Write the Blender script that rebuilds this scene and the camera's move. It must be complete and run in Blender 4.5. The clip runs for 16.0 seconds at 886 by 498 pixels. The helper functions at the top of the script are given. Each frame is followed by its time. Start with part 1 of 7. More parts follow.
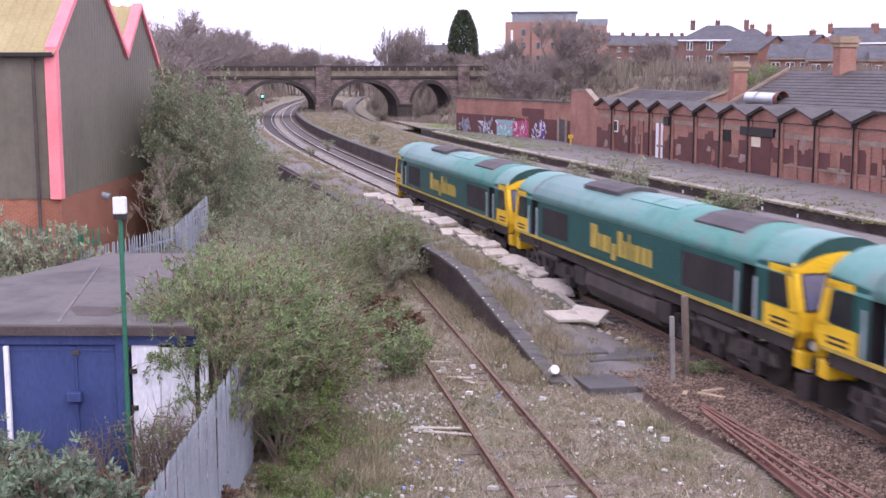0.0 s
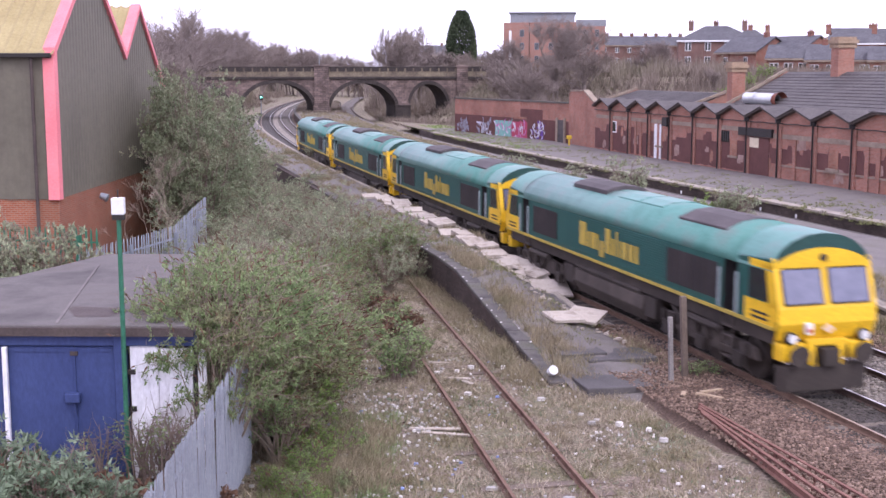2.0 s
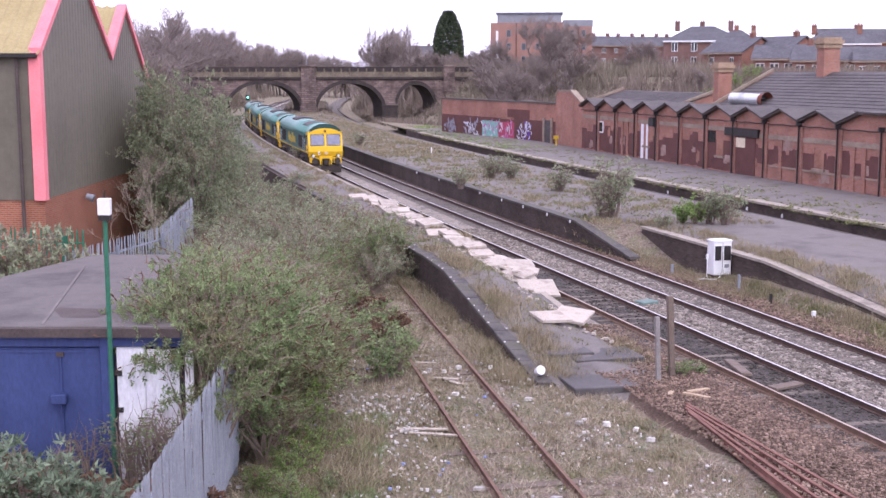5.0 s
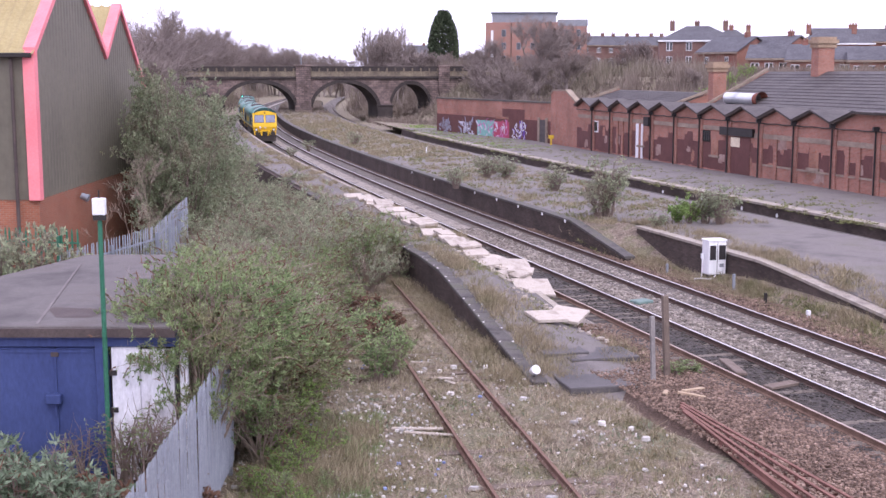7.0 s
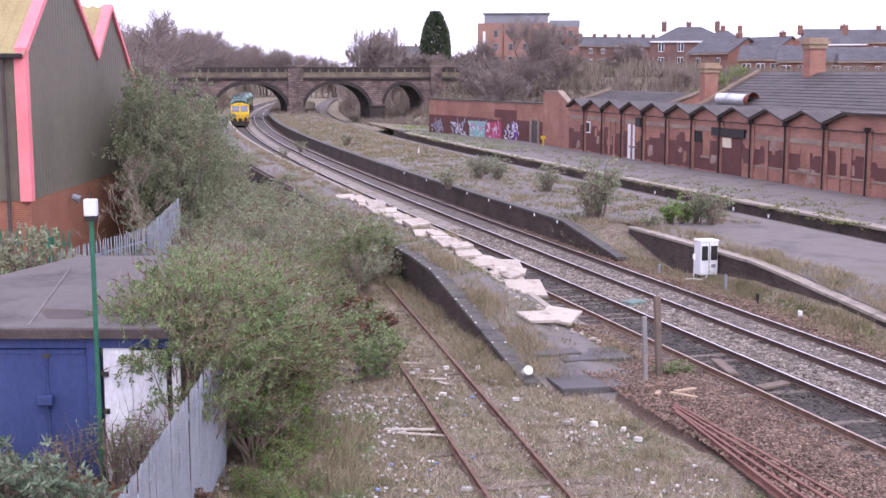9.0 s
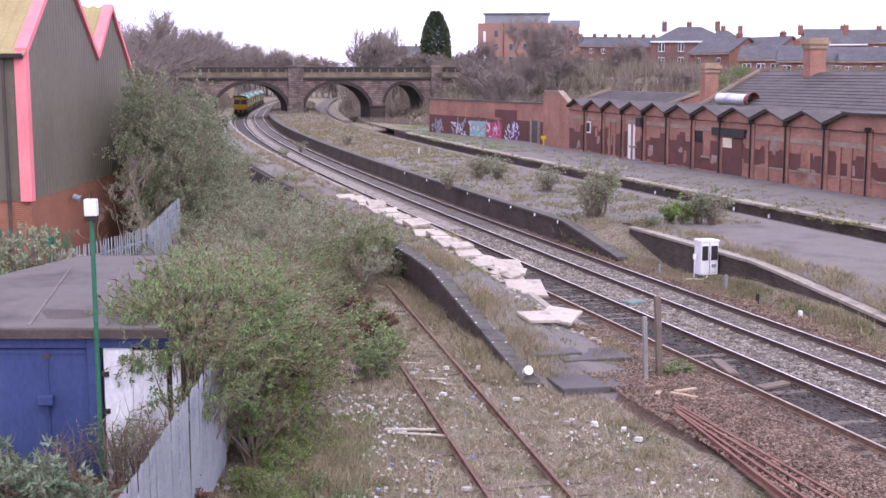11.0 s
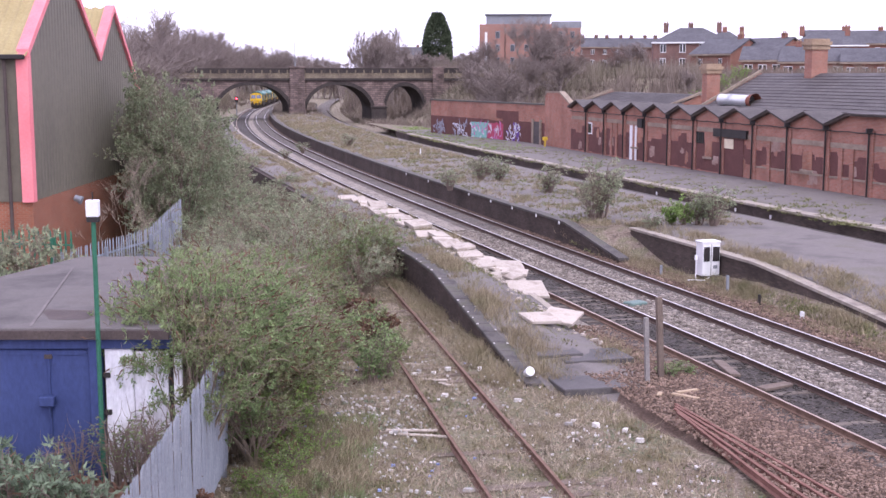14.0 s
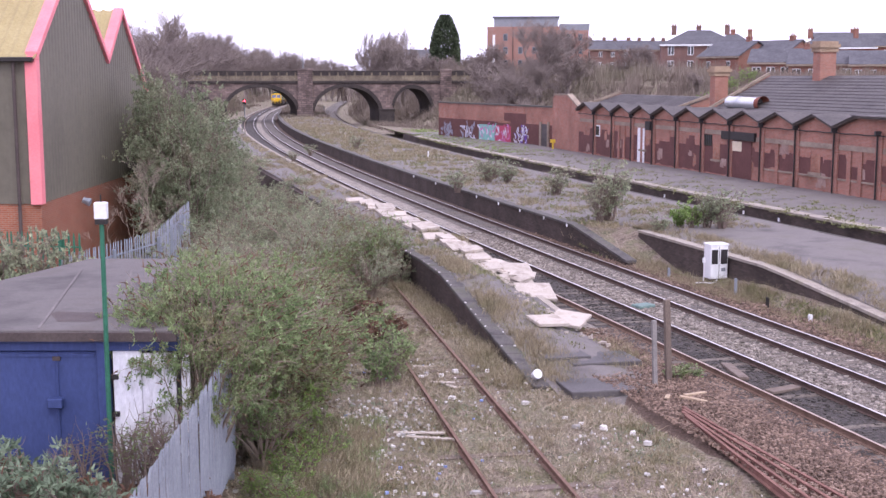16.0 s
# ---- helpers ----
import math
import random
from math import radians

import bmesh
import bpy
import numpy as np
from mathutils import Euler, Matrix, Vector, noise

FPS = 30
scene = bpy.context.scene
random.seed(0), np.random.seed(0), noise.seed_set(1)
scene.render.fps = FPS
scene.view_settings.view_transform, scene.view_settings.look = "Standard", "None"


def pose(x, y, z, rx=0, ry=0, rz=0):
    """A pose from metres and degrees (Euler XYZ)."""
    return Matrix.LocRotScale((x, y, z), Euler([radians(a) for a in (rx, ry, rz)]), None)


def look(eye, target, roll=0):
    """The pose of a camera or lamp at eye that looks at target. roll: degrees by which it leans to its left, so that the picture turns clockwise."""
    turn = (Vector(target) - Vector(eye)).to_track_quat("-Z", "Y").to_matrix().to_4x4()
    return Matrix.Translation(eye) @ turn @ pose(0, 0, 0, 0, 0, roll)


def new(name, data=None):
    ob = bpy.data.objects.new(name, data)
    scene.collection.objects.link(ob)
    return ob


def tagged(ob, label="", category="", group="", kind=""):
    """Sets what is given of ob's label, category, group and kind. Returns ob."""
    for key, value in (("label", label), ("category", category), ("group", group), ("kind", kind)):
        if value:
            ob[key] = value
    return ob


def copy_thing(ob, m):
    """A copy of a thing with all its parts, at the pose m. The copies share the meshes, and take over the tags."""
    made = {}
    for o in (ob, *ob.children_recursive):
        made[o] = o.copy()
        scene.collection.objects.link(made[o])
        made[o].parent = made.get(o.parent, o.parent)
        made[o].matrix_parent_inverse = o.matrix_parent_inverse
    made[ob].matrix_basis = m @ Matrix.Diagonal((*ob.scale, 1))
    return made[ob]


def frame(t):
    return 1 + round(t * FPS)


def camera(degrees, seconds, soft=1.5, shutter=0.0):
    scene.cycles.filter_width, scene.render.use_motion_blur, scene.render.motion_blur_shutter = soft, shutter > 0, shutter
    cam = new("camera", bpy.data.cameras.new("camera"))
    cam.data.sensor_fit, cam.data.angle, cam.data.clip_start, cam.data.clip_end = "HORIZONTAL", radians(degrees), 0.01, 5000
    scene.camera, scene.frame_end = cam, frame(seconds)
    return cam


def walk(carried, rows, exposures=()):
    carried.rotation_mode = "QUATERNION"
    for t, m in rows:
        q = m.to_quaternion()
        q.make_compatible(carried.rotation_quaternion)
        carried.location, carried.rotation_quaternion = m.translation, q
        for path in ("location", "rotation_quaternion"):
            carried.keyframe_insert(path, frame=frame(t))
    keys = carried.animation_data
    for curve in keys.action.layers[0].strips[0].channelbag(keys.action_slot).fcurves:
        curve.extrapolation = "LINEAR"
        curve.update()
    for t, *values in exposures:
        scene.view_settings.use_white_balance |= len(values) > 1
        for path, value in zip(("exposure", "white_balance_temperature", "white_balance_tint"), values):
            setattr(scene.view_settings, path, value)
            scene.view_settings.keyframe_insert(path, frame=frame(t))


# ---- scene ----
# ---- camera and its way: a hand-held pan from a footbridge, 7.7 m over the rails ----
EYE = (0.0, 0.0, 7.68)
cam = camera(39.9, 16.0, 1.5, 0.4)


def view(turn, tilt):
    """The eye's pose, turned left and up by so many milliradians from its resting line."""
    return pose(*EYE, 90 - 8.14 + math.degrees(tilt / 1000), 0.05, math.degrees(turn / 1000))


PAN = [(0, 21.6, -1.0), (0.5, 21.55, -0.9), (1, 21.45, -0.45), (1.5, 20.9, -0.45), (2, 20.3, -0.45), (2.5, 19.4, -0.3),
       (3, 18.4, -0.2), (3.5, 15.5, -0.1), (4, 12.8, -0.1), (5.2, 9.4, -0.3), (6.5, 7.2, -0.4), (7, 5.7, -0.6), (7.5, 4.4, -0.7),
       (8, 2.2, -0.4), (8.5, 0.7, -0.3), (9, -0.7, 0), (10.2, -0.6, 0), (11.5, 0, 0), (12, 0.6, 0), (12.5, 0, 0), (13, 0.7, 0),
       (13.5, 1.3, 0.1), (14, 0.8, 0.8), (14.5, 2.5, 1.2), (15, 4.1, 1.5), (15.5, 5.6, 2.35), (16, 7.1, 2.8)]
walk(cam, [(t, view(a, b)) for t, a, b in PAN])

# ---- overcast daylight ----
world = bpy.data.worlds.new("world")
scene.world = world
world.use_nodes = True
wn, wl = world.node_tree.nodes, world.node_tree.links
sky = wn.new("ShaderNodeTexSky")
sky.sky_type, sky.sun_disc = "NISHITA", False
sky.sun_elevation, sky.sun_rotation = radians(48), radians(156)
sky.air_density, sky.dust_density = 1.0, 4.0
grey = wn.new("ShaderNodeHueSaturation")
grey.inputs["Saturation"].default_value = 0.12
cloud = wn.new("ShaderNodeMix")
cloud.data_type = "RGBA"
cloud.inputs["Factor"].default_value = 0.75
cloud.inputs["B"].default_value = (9.7, 9.0, 12.7, 1)
wl.new(sky.outputs[0], grey.inputs["Color"])
wl.new(grey.outputs[0], cloud.inputs["A"])
wl.new(cloud.outputs["Result"], wn["Background"].inputs["Color"])
wn["Background"].inputs["Strength"].default_value = 0.12
sun = new("sun", bpy.data.lights.new("sun", "SUN"))
sun.data.energy, sun.data.angle, sun.data.color = 0.65, radians(25), (1, 0.97, 0.95)
sun.matrix_world = look((13, -29, 38), (0, 0, 0))
scene.view_settings.exposure = 0.86


# ---- the lie of the land: x of the far main track's middle at each distance y ----
_fit = np.polyfit([31, 35, 40, 45, 52, 60, 70, 82, 95, 110, 125, 138, 184, 212, 243, 284, 323, 360, 420],
                  [11.43, 10.34, 8.94, 7.5, 5.44, 3.08, 0.15, -3.25, -6.74, -10.52, -14.13, -17.27, -27, -31.8, -36, -40.8, -44.2, -46.6, -49.5], 6)


def xb(y):
    if y < 20:
        return float(np.polyval(_fit, 20) + (y - 20) * np.polyval(np.polyder(_fit), 20))
    if y > 420:
        return float(np.polyval(_fit, 420))
    return float(np.polyval(_fit, y))


def slope(y):
    return (xb(y + 0.5) - xb(y - 0.5))


def at(y, off, z=0.0):
    """The point off metres to the right of the far main track, abreast of its point at y."""
    d = slope(y)
    n = math.hypot(1, d)
    return Vector((xb(y) + off / n, y - off * d / n, z))


def heading(y):
    """Degrees about z that turn +Y along the line."""
    return math.degrees(math.atan2(-slope(y), 1))


TRACK_A, TRACK_C = -3.33, 12.9


# ---- materials ----
def node(nt, kind, **values):
    n = nt.nodes.new(kind)
    for k, v in values.items():
        n.inputs[k.replace("_", " ")].default_value = v
    return n


def mat(name, colours, scale=3.0, fine=40.0, rough=0.85, metal=0.0, bump=0.3, spread=0.25, local=False, stretch=(1, 1, 1), vary=0.0, spec=0.3, bump_size=None, island=False, thin=0.0):
    """Colours are blended by a coarse noise, then shaded by a fine grain, with relief from the grain. Sizes are per metre."""
    m = bpy.data.materials.new(name)
    m.use_nodes = True
    nt = m.node_tree
    b = nt.nodes["Principled BSDF"]
    b.inputs["Roughness"].default_value, b.inputs["Metallic"].default_value = rough, metal
    b.inputs["Specular IOR Level"].default_value = spec
    if local:
        src = nt.nodes.new("ShaderNodeTexCoord").outputs["Object"]
    else:
        src = nt.nodes.new("ShaderNodeNewGeometry").outputs["Position"]
    mp = nt.nodes.new("ShaderNodeMapping")
    mp.inputs["Scale"].default_value = stretch
    nt.links.new(src, mp.inputs["Vector"])
    coarse = node(nt, "ShaderNodeTexNoise", Scale=scale, Detail=6.0, Roughness=0.65)
    grain = node(nt, "ShaderNodeTexNoise", Scale=fine, Detail=4.0, Roughness=0.7)
    for n in (coarse, grain):
        nt.links.new(mp.outputs[0], n.inputs["Vector"])
    ramp = nt.nodes.new("ShaderNodeValToRGB")
    el = ramp.color_ramp.elements
    while len(el) < len(colours):
        el.new(0.5)
    for i, c in enumerate(colours):
        el[i].position = 0.3 + 0.4 * i / max(1, len(colours) - 1)
        el[i].color = (*c, 1)
    nt.links.new(coarse.outputs["Fac"], ramp.inputs["Fac"])
    shade = node(nt, "ShaderNodeMapRange")
    shade.inputs["From Min"].default_value, shade.inputs["From Max"].default_value = 0.3, 0.7
    shade.inputs["To Min"].default_value, shade.inputs["To Max"].default_value = 1 - spread, 1 + spread
    nt.links.new(grain.outputs["Fac"], shade.inputs["Value"])
    out = shade.outputs["Result"]
    if vary:
        if island:
            rnd = nt.nodes.new("ShaderNodeNewGeometry").outputs["Random Per Island"]
        else:
            rnd = nt.nodes.new("ShaderNodeObjectInfo").outputs["Random"]
        r2 = node(nt, "ShaderNodeMapRange")
        r2.inputs["To Min"].default_value, r2.inputs["To Max"].default_value = 1 - vary, 1 + vary
        nt.links.new(rnd, r2.inputs["Value"])
        mul = nt.nodes.new("ShaderNodeMath")
        mul.operation = "MULTIPLY"
        nt.links.new(out, mul.inputs[0])
        nt.links.new(r2.outputs["Result"], mul.inputs[1])
        out = mul.outputs[0]
    tint = nt.nodes.new("ShaderNodeVectorMath")
    tint.operation = "SCALE"
    nt.links.new(ramp.outputs["Color"], tint.inputs[0])
    nt.links.new(out, tint.inputs["Scale"])
    nt.links.new(tint.outputs[0], b.inputs["Base Color"])
    if thin:
        tr = nt.nodes.new("ShaderNodeBsdfTranslucent")
        mix = nt.nodes.new("ShaderNodeMixShader")
        mix.inputs[0].default_value = thin
        nt.links.new(tint.outputs[0], tr.inputs["Color"])
        nt.links.new(b.outputs[0], mix.inputs[1])
        nt.links.new(tr.outputs[0], mix.inputs[2])
        nt.links.new(mix.outputs[0], nt.nodes["Material Output"].inputs["Surface"])
    if bump:
        bp = node(nt, "ShaderNodeBump", Strength=bump, Distance=bump_size or 0.6 / fine)
        nt.links.new(grain.outputs["Fac"], bp.inputs["Height"])
        nt.links.new(bp.outputs[0], b.inputs["Normal"])
    return m


def brick_mat(name, c1, c2, mortar, width, height, axis="x", gap=0.012, offset=0.5, rough=0.9, turn=0.0, stain=0.35):
    """Courses on an upright wall; turn is the wall's direction in degrees about z."""
    m = bpy.data.materials.new(name)
    m.use_nodes = True
    nt = m.node_tree
    b = nt.nodes["Principled BSDF"]
    b.inputs["Roughness"].default_value = rough
    b.inputs["Specular IOR Level"].default_value = 0.2
    pos = nt.nodes.new("ShaderNodeNewGeometry").outputs["Position"]
    mp = nt.nodes.new("ShaderNodeMapping")
    mp.inputs["Rotation"].default_value = (0, 0, radians(-turn))
    nt.links.new(pos, mp.inputs["Vector"])
    sep = nt.nodes.new("ShaderNodeSeparateXYZ")
    nt.links.new(mp.outputs[0], sep.inputs[0])
    add = nt.nodes.new("ShaderNodeMath")
    add.operation = "ADD"
    nt.links.new(sep.outputs["X"], add.inputs[0])
    nt.links.new(sep.outputs["Y"], add.inputs[1])
    com = nt.nodes.new("ShaderNodeCombineXYZ")
    nt.links.new(add.outputs[0], com.inputs["X"])
    nt.links.new(sep.outputs["Z"], com.inputs["Y"])
    br = node(nt, "ShaderNodeTexBrick", Scale=1.0, Mortar_Size=gap, Brick_Width=width, Row_Height=height, Bias=0.0)
    br.offset = offset
    br.inputs["Color1"].default_value, br.inputs["Color2"].default_value = (*c1, 1), (*c2, 1)
    br.inputs["Mortar"].default_value = (*mortar, 1)
    nt.links.new(com.outputs[0], br.inputs["Vector"])
    no = node(nt, "ShaderNodeTexNoise", Scale=0.45, Detail=8.0, Roughness=0.7)
    nt.links.new(pos, no.inputs["Vector"])
    mr = node(nt, "ShaderNodeMapRange")
    mr.inputs["From Min"].default_value, mr.inputs["From Max"].default_value = 0.3, 0.7
    mr.inputs["To Min"].default_value, mr.inputs["To Max"].default_value = 1 - stain, 1 + stain
    nt.links.new(no.outputs["Fac"], mr.inputs["Value"])
    sc = nt.nodes.new("ShaderNodeVectorMath")
    sc.operation = "SCALE"
    nt.links.new(br.outputs["Color"], sc.inputs[0])
    nt.links.new(mr.outputs["Result"], sc.inputs["Scale"])
    nt.links.new(sc.outputs[0], b.inputs["Base Color"])
    bp = node(nt, "ShaderNodeBump", Strength=0.5, Distance=0.01)
    bp.invert = True
    nt.links.new(br.outputs["Fac"], bp.inputs["Height"])
    nt.links.new(bp.outputs[0], b.inputs["Normal"])
    return m


M = {
    "ground": mat("ground", [(0.12, 0.087, 0.068), (0.23, 0.184, 0.148), (0.16, 0.148, 0.09), (0.30, 0.25, 0.205)], 0.8, 13, 0.95, bump=1.0, spread=0.8, bump_size=0.06),
    "ballast": mat("ballast", [(0.115, 0.095, 0.08), (0.285, 0.25, 0.218), (0.18, 0.152, 0.13)], 0.9, 17, 0.9, bump=1.0, spread=0.75, bump_size=0.06),
    "red_ballast": mat("red_ballast", [(0.09, 0.058, 0.044), (0.155, 0.108, 0.086)], 1.2, 17, 0.9, bump=1.0, spread=0.65, bump_size=0.06),
    "dirty_ballast": mat("dirty_ballast", [(0.05, 0.043, 0.039), (0.135, 0.117, 0.106), (0.085, 0.073, 0.066)], 1.0, 17, 0.9, bump=1.0, spread=0.7, bump_size=0.06),
    "oily_ballast": mat("oily_ballast", [(0.022, 0.019, 0.018), (0.068, 0.058, 0.053), (0.042, 0.036, 0.034)], 0.9, 17, 0.8, bump=1.0, spread=0.7, bump_size=0.06),
    "tarmac": mat("tarmac", [(0.10, 0.089, 0.087), (0.168, 0.15, 0.144), (0.13, 0.12, 0.098)], 0.5, 25, 0.85, bump=0.35, spread=0.3),
    "coping": mat("coping", [(0.20, 0.17, 0.15), (0.34, 0.30, 0.26), (0.24, 0.21, 0.15)], 1.4, 30, 0.9, spread=0.35),
    "dark_wall": brick_mat("dark_wall", (0.06, 0.045, 0.04), (0.10, 0.075, 0.065), (0.07, 0.06, 0.055), 0.23, 0.075, turn=15),
    "rail_top": mat("rail_top", [(0.5, 0.475, 0.46), (0.68, 0.655, 0.64)], 2, 60, 0.35, 0.9, bump=0.05, spread=0.1),
    "rail_dull": mat("rail_dull", [(0.30, 0.22, 0.17), (0.48, 0.39, 0.33)], 2, 60, 0.5, 0.5, bump=0.05, spread=0.15),
    "rail_orange": mat("rail_orange", [(0.12, 0.075, 0.055), (0.20, 0.128, 0.095)], 4, 60, 0.9, bump=0.3),
    "rail_rust": mat("rail_rust", [(0.060, 0.040, 0.034), (0.105, 0.068, 0.056)], 4, 60, 0.9, bump=0.3),
    "sleeper": mat("sleeper", [(0.10, 0.08, 0.065), (0.17, 0.145, 0.125)], 2, 30, 0.9, spread=0.4),
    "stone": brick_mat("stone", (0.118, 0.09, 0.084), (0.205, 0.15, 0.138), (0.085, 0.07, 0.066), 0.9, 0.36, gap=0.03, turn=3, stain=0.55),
    "dark_stone": mat("dark_stone", [(0.035, 0.03, 0.03), (0.075, 0.062, 0.058)], 0.6, 8, 0.95, spread=0.4),
    "pale_stone": mat("pale_stone", [(0.10, 0.08, 0.068), (0.25, 0.21, 0.15)], 0.5, 6, 0.95, spread=0.4),
    "red_brick": brick_mat("red_brick", (0.27, 0.11, 0.08), (0.36, 0.16, 0.118), (0.30, 0.215, 0.18), 0.225, 0.075, turn=15.5, stain=0.3),
    "red_brick_square": brick_mat("red_brick_square", (0.272, 0.080, 0.044), (0.336, 0.112, 0.064), (0.288, 0.200, 0.152), 0.225, 0.075, turn=0, stain=0.2),
    "maroon": mat("maroon", [(0.095, 0.04, 0.038), (0.14, 0.062, 0.055)], 0.8, 14, 0.8, spread=0.25),
    "slate": mat("slate", [(0.062, 0.055, 0.056), (0.105, 0.093, 0.092)], 0.6, 5, 0.7, spread=0.3, stretch=(1, 1, 3)),
    "black": mat("black", [(0.02, 0.018, 0.018), (0.035, 0.03, 0.03)], 3, 20, 0.6),
    "clad": mat("clad", [(0.122, 0.111, 0.086), (0.168, 0.153, 0.118)], 0.25, 3, 0.55, spread=0.12, bump=0.05),
    "pink": mat("pink", [(0.72, 0.19, 0.22), (0.80, 0.27, 0.30)], 0.6, 12, 0.6, spread=0.1, bump=0.05),
    "tan_roof": mat("tan_roof", [(0.30, 0.24, 0.115), (0.385, 0.32, 0.165)], 0.5, 8, 0.7, spread=0.12, bump=0.05),
    "felt": mat("felt", [(0.078, 0.07, 0.071), (0.135, 0.122, 0.12), (0.105, 0.09, 0.084)], 0.5, 30, 0.9, spread=0.15),
    "blue": mat("blue", [(0.034, 0.05, 0.145), (0.052, 0.074, 0.19)], 1.2, 14, 0.6, spread=0.18, bump=0.1, stretch=(1, 1, 0.4)),
    "white_door": mat("white_door", [(0.62, 0.61, 0.68), (0.78, 0.77, 0.82), (0.5, 0.47, 0.5)], 1.5, 14, 0.7, spread=0.15, stretch=(1, 1, 0.4)),
    "galv": mat("galv", [(0.24, 0.262, 0.305), (0.35, 0.372, 0.42)], 1.5, 20, 0.5, 0.35, bump=0.1, spread=0.15),
    "green_paint": mat("green_paint", [(0.025, 0.115, 0.07), (0.04, 0.16, 0.10)], 2, 20, 0.6),
    "white_paint": mat("white_paint", [(0.66, 0.66, 0.68), (0.8, 0.8, 0.82)], 3, 30, 0.5, spread=0.08, bump=0.05),
    "slab": mat("slab", [(0.25, 0.21, 0.175), (0.47, 0.415, 0.365), (0.38, 0.33, 0.28)], 1.5, 22, 0.9, spread=0.15, vary=0.12),
    "old_wood": mat("old_wood", [(0.12, 0.09, 0.075), (0.20, 0.16, 0.135)], 3, 40, 0.9, stretch=(1, 1, 0.2)),
    "glass": mat("glass", [(0.02, 0.022, 0.026), (0.035, 0.037, 0.042)], 2, 5, 0.08, spec=0.8, bump=0, spread=0.05),
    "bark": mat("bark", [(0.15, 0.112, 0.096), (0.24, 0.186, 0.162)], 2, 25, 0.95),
    # bark of distant trees, with haze mixed in as a paler, greyer colour
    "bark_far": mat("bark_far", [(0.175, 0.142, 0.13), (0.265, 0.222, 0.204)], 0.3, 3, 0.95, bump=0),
    "leaf": mat("leaf", [(0.125, 0.195, 0.08), (0.255, 0.325, 0.155), (0.23, 0.185, 0.118)], 0.5, 6, 0.75, bump=0, spread=0.3, vary=0.45, island=True, thin=0.5),
    "leaf_dark": mat("leaf_dark", [(0.20, 0.245, 0.145), (0.335, 0.37, 0.245), (0.285, 0.24, 0.182)], 0.5, 6, 0.8, bump=0, spread=0.3, vary=0.45, island=True, thin=0.5),
    "leaf_bright": mat("leaf_bright", [(0.17, 0.265, 0.075), (0.27, 0.375, 0.125)], 0.5, 6, 0.7, bump=0, spread=0.3, vary=0.4, island=True, thin=0.5),
    "leaf_silver": mat("leaf_silver", [(0.14, 0.195, 0.12), (0.275, 0.335, 0.235)], 0.6, 6, 0.75, bump=0, spread=0.3, vary=0.4, island=True, thin=0.5),
    "pale_bark": mat("pale_bark", [(0.20, 0.152, 0.122), (0.32, 0.265, 0.215)], 2, 20, 0.95, bump=0),
    "dead_fern": mat("dead_fern", [(0.13, 0.07, 0.048), (0.23, 0.14, 0.098)], 2, 8, 0.9, bump=0, vary=0.3, island=True, thin=0.3),
    "grey_post": mat("grey_post", [(0.20, 0.185, 0.18), (0.30, 0.28, 0.27)], 3, 25, 0.9),
    "siding_rust": mat("siding_rust", [(0.13, 0.075, 0.058), (0.21, 0.13, 0.10)], 4, 60, 0.9, bump=0.3),
    "leaf_ivy": mat("leaf_ivy", [(0.165, 0.205, 0.12), (0.275, 0.305, 0.195), (0.255, 0.20, 0.155)], 0.5, 6, 0.7, bump=0, spread=0.3, vary=0.4, island=True, thin=0.45),
    "evergreen": mat("evergreen", [(0.055, 0.075, 0.045), (0.095, 0.12, 0.07)], 0.4, 3, 0.9, bump=0, spread=0.4, vary=0.4, island=True),
    "dry_grass": mat("dry_grass", [(0.195, 0.16, 0.105), (0.30, 0.25, 0.17), (0.15, 0.145, 0.075)], 0.6, 10, 0.9, bump=0, spread=0.25, vary=0.4, island=True),
    "moss": mat("moss", [(0.12, 0.138, 0.055), (0.185, 0.192, 0.085), (0.19, 0.15, 0.105)], 0.8, 10, 0.95, bump=0, spread=0.3, vary=0.4, island=True),
}


# ---- mesh helpers ----
def box(bm, x0, x1, y0, y1, z0, z1, m=None):
    vs = [bm.verts.new((x, y, z)) for z in (z0, z1) for y in (y0, y1) for x in (x0, x1)]
    fs = [bm.faces.new([vs[i] for i in q]) for q in ((0, 2, 3, 1), (4, 5, 7, 6), (0, 1, 5, 4), (2, 6, 7, 3), (0, 4, 6, 2), (1, 3, 7, 5))]
    if m is not None:
        bmesh.ops.transform(bm, matrix=m, verts=vs)
    return vs


def prism(bm, ring, shift, m=None):
    """A closed ring of points, carried along shift."""
    a = [bm.verts.new(p) for p in ring]
    b = [bm.verts.new(Vector(p) + Vector(shift)) for p in ring]
    n = len(a)
    bm.faces.new(a[::-1])
    bm.faces.new(b)
    for i in range(n):
        bm.faces.new((a[i], a[(i + 1) % n], b[(i + 1) % n], b[i]))
    if m is not None:
        bmesh.ops.transform(bm, matrix=m, verts=a + b)
    return a + b


def rod(bm, p, q, r, r2=None, n=8, caps=True):
    p, q = Vector(p), Vector(q)
    d = (q - p).normalized()
    u = d.orthogonal().normalized()
    v = d.cross(u)
    rings = []
    for c, rad in ((p, r), (q, r if r2 is None else r2)):
        rings.append([bm.verts.new(c + (u * math.cos(6.28319 * i / n) + v * math.sin(6.28319 * i / n)) * rad) for i in range(n)])
    for i in range(n):
        bm.faces.new((rings[0][i], rings[0][(i + 1) % n], rings[1][(i + 1) % n], rings[1][i]))
    if caps:
        bm.faces.new(rings[0][::-1])
        bm.faces.new(rings[1])
    return rings[0] + rings[1]


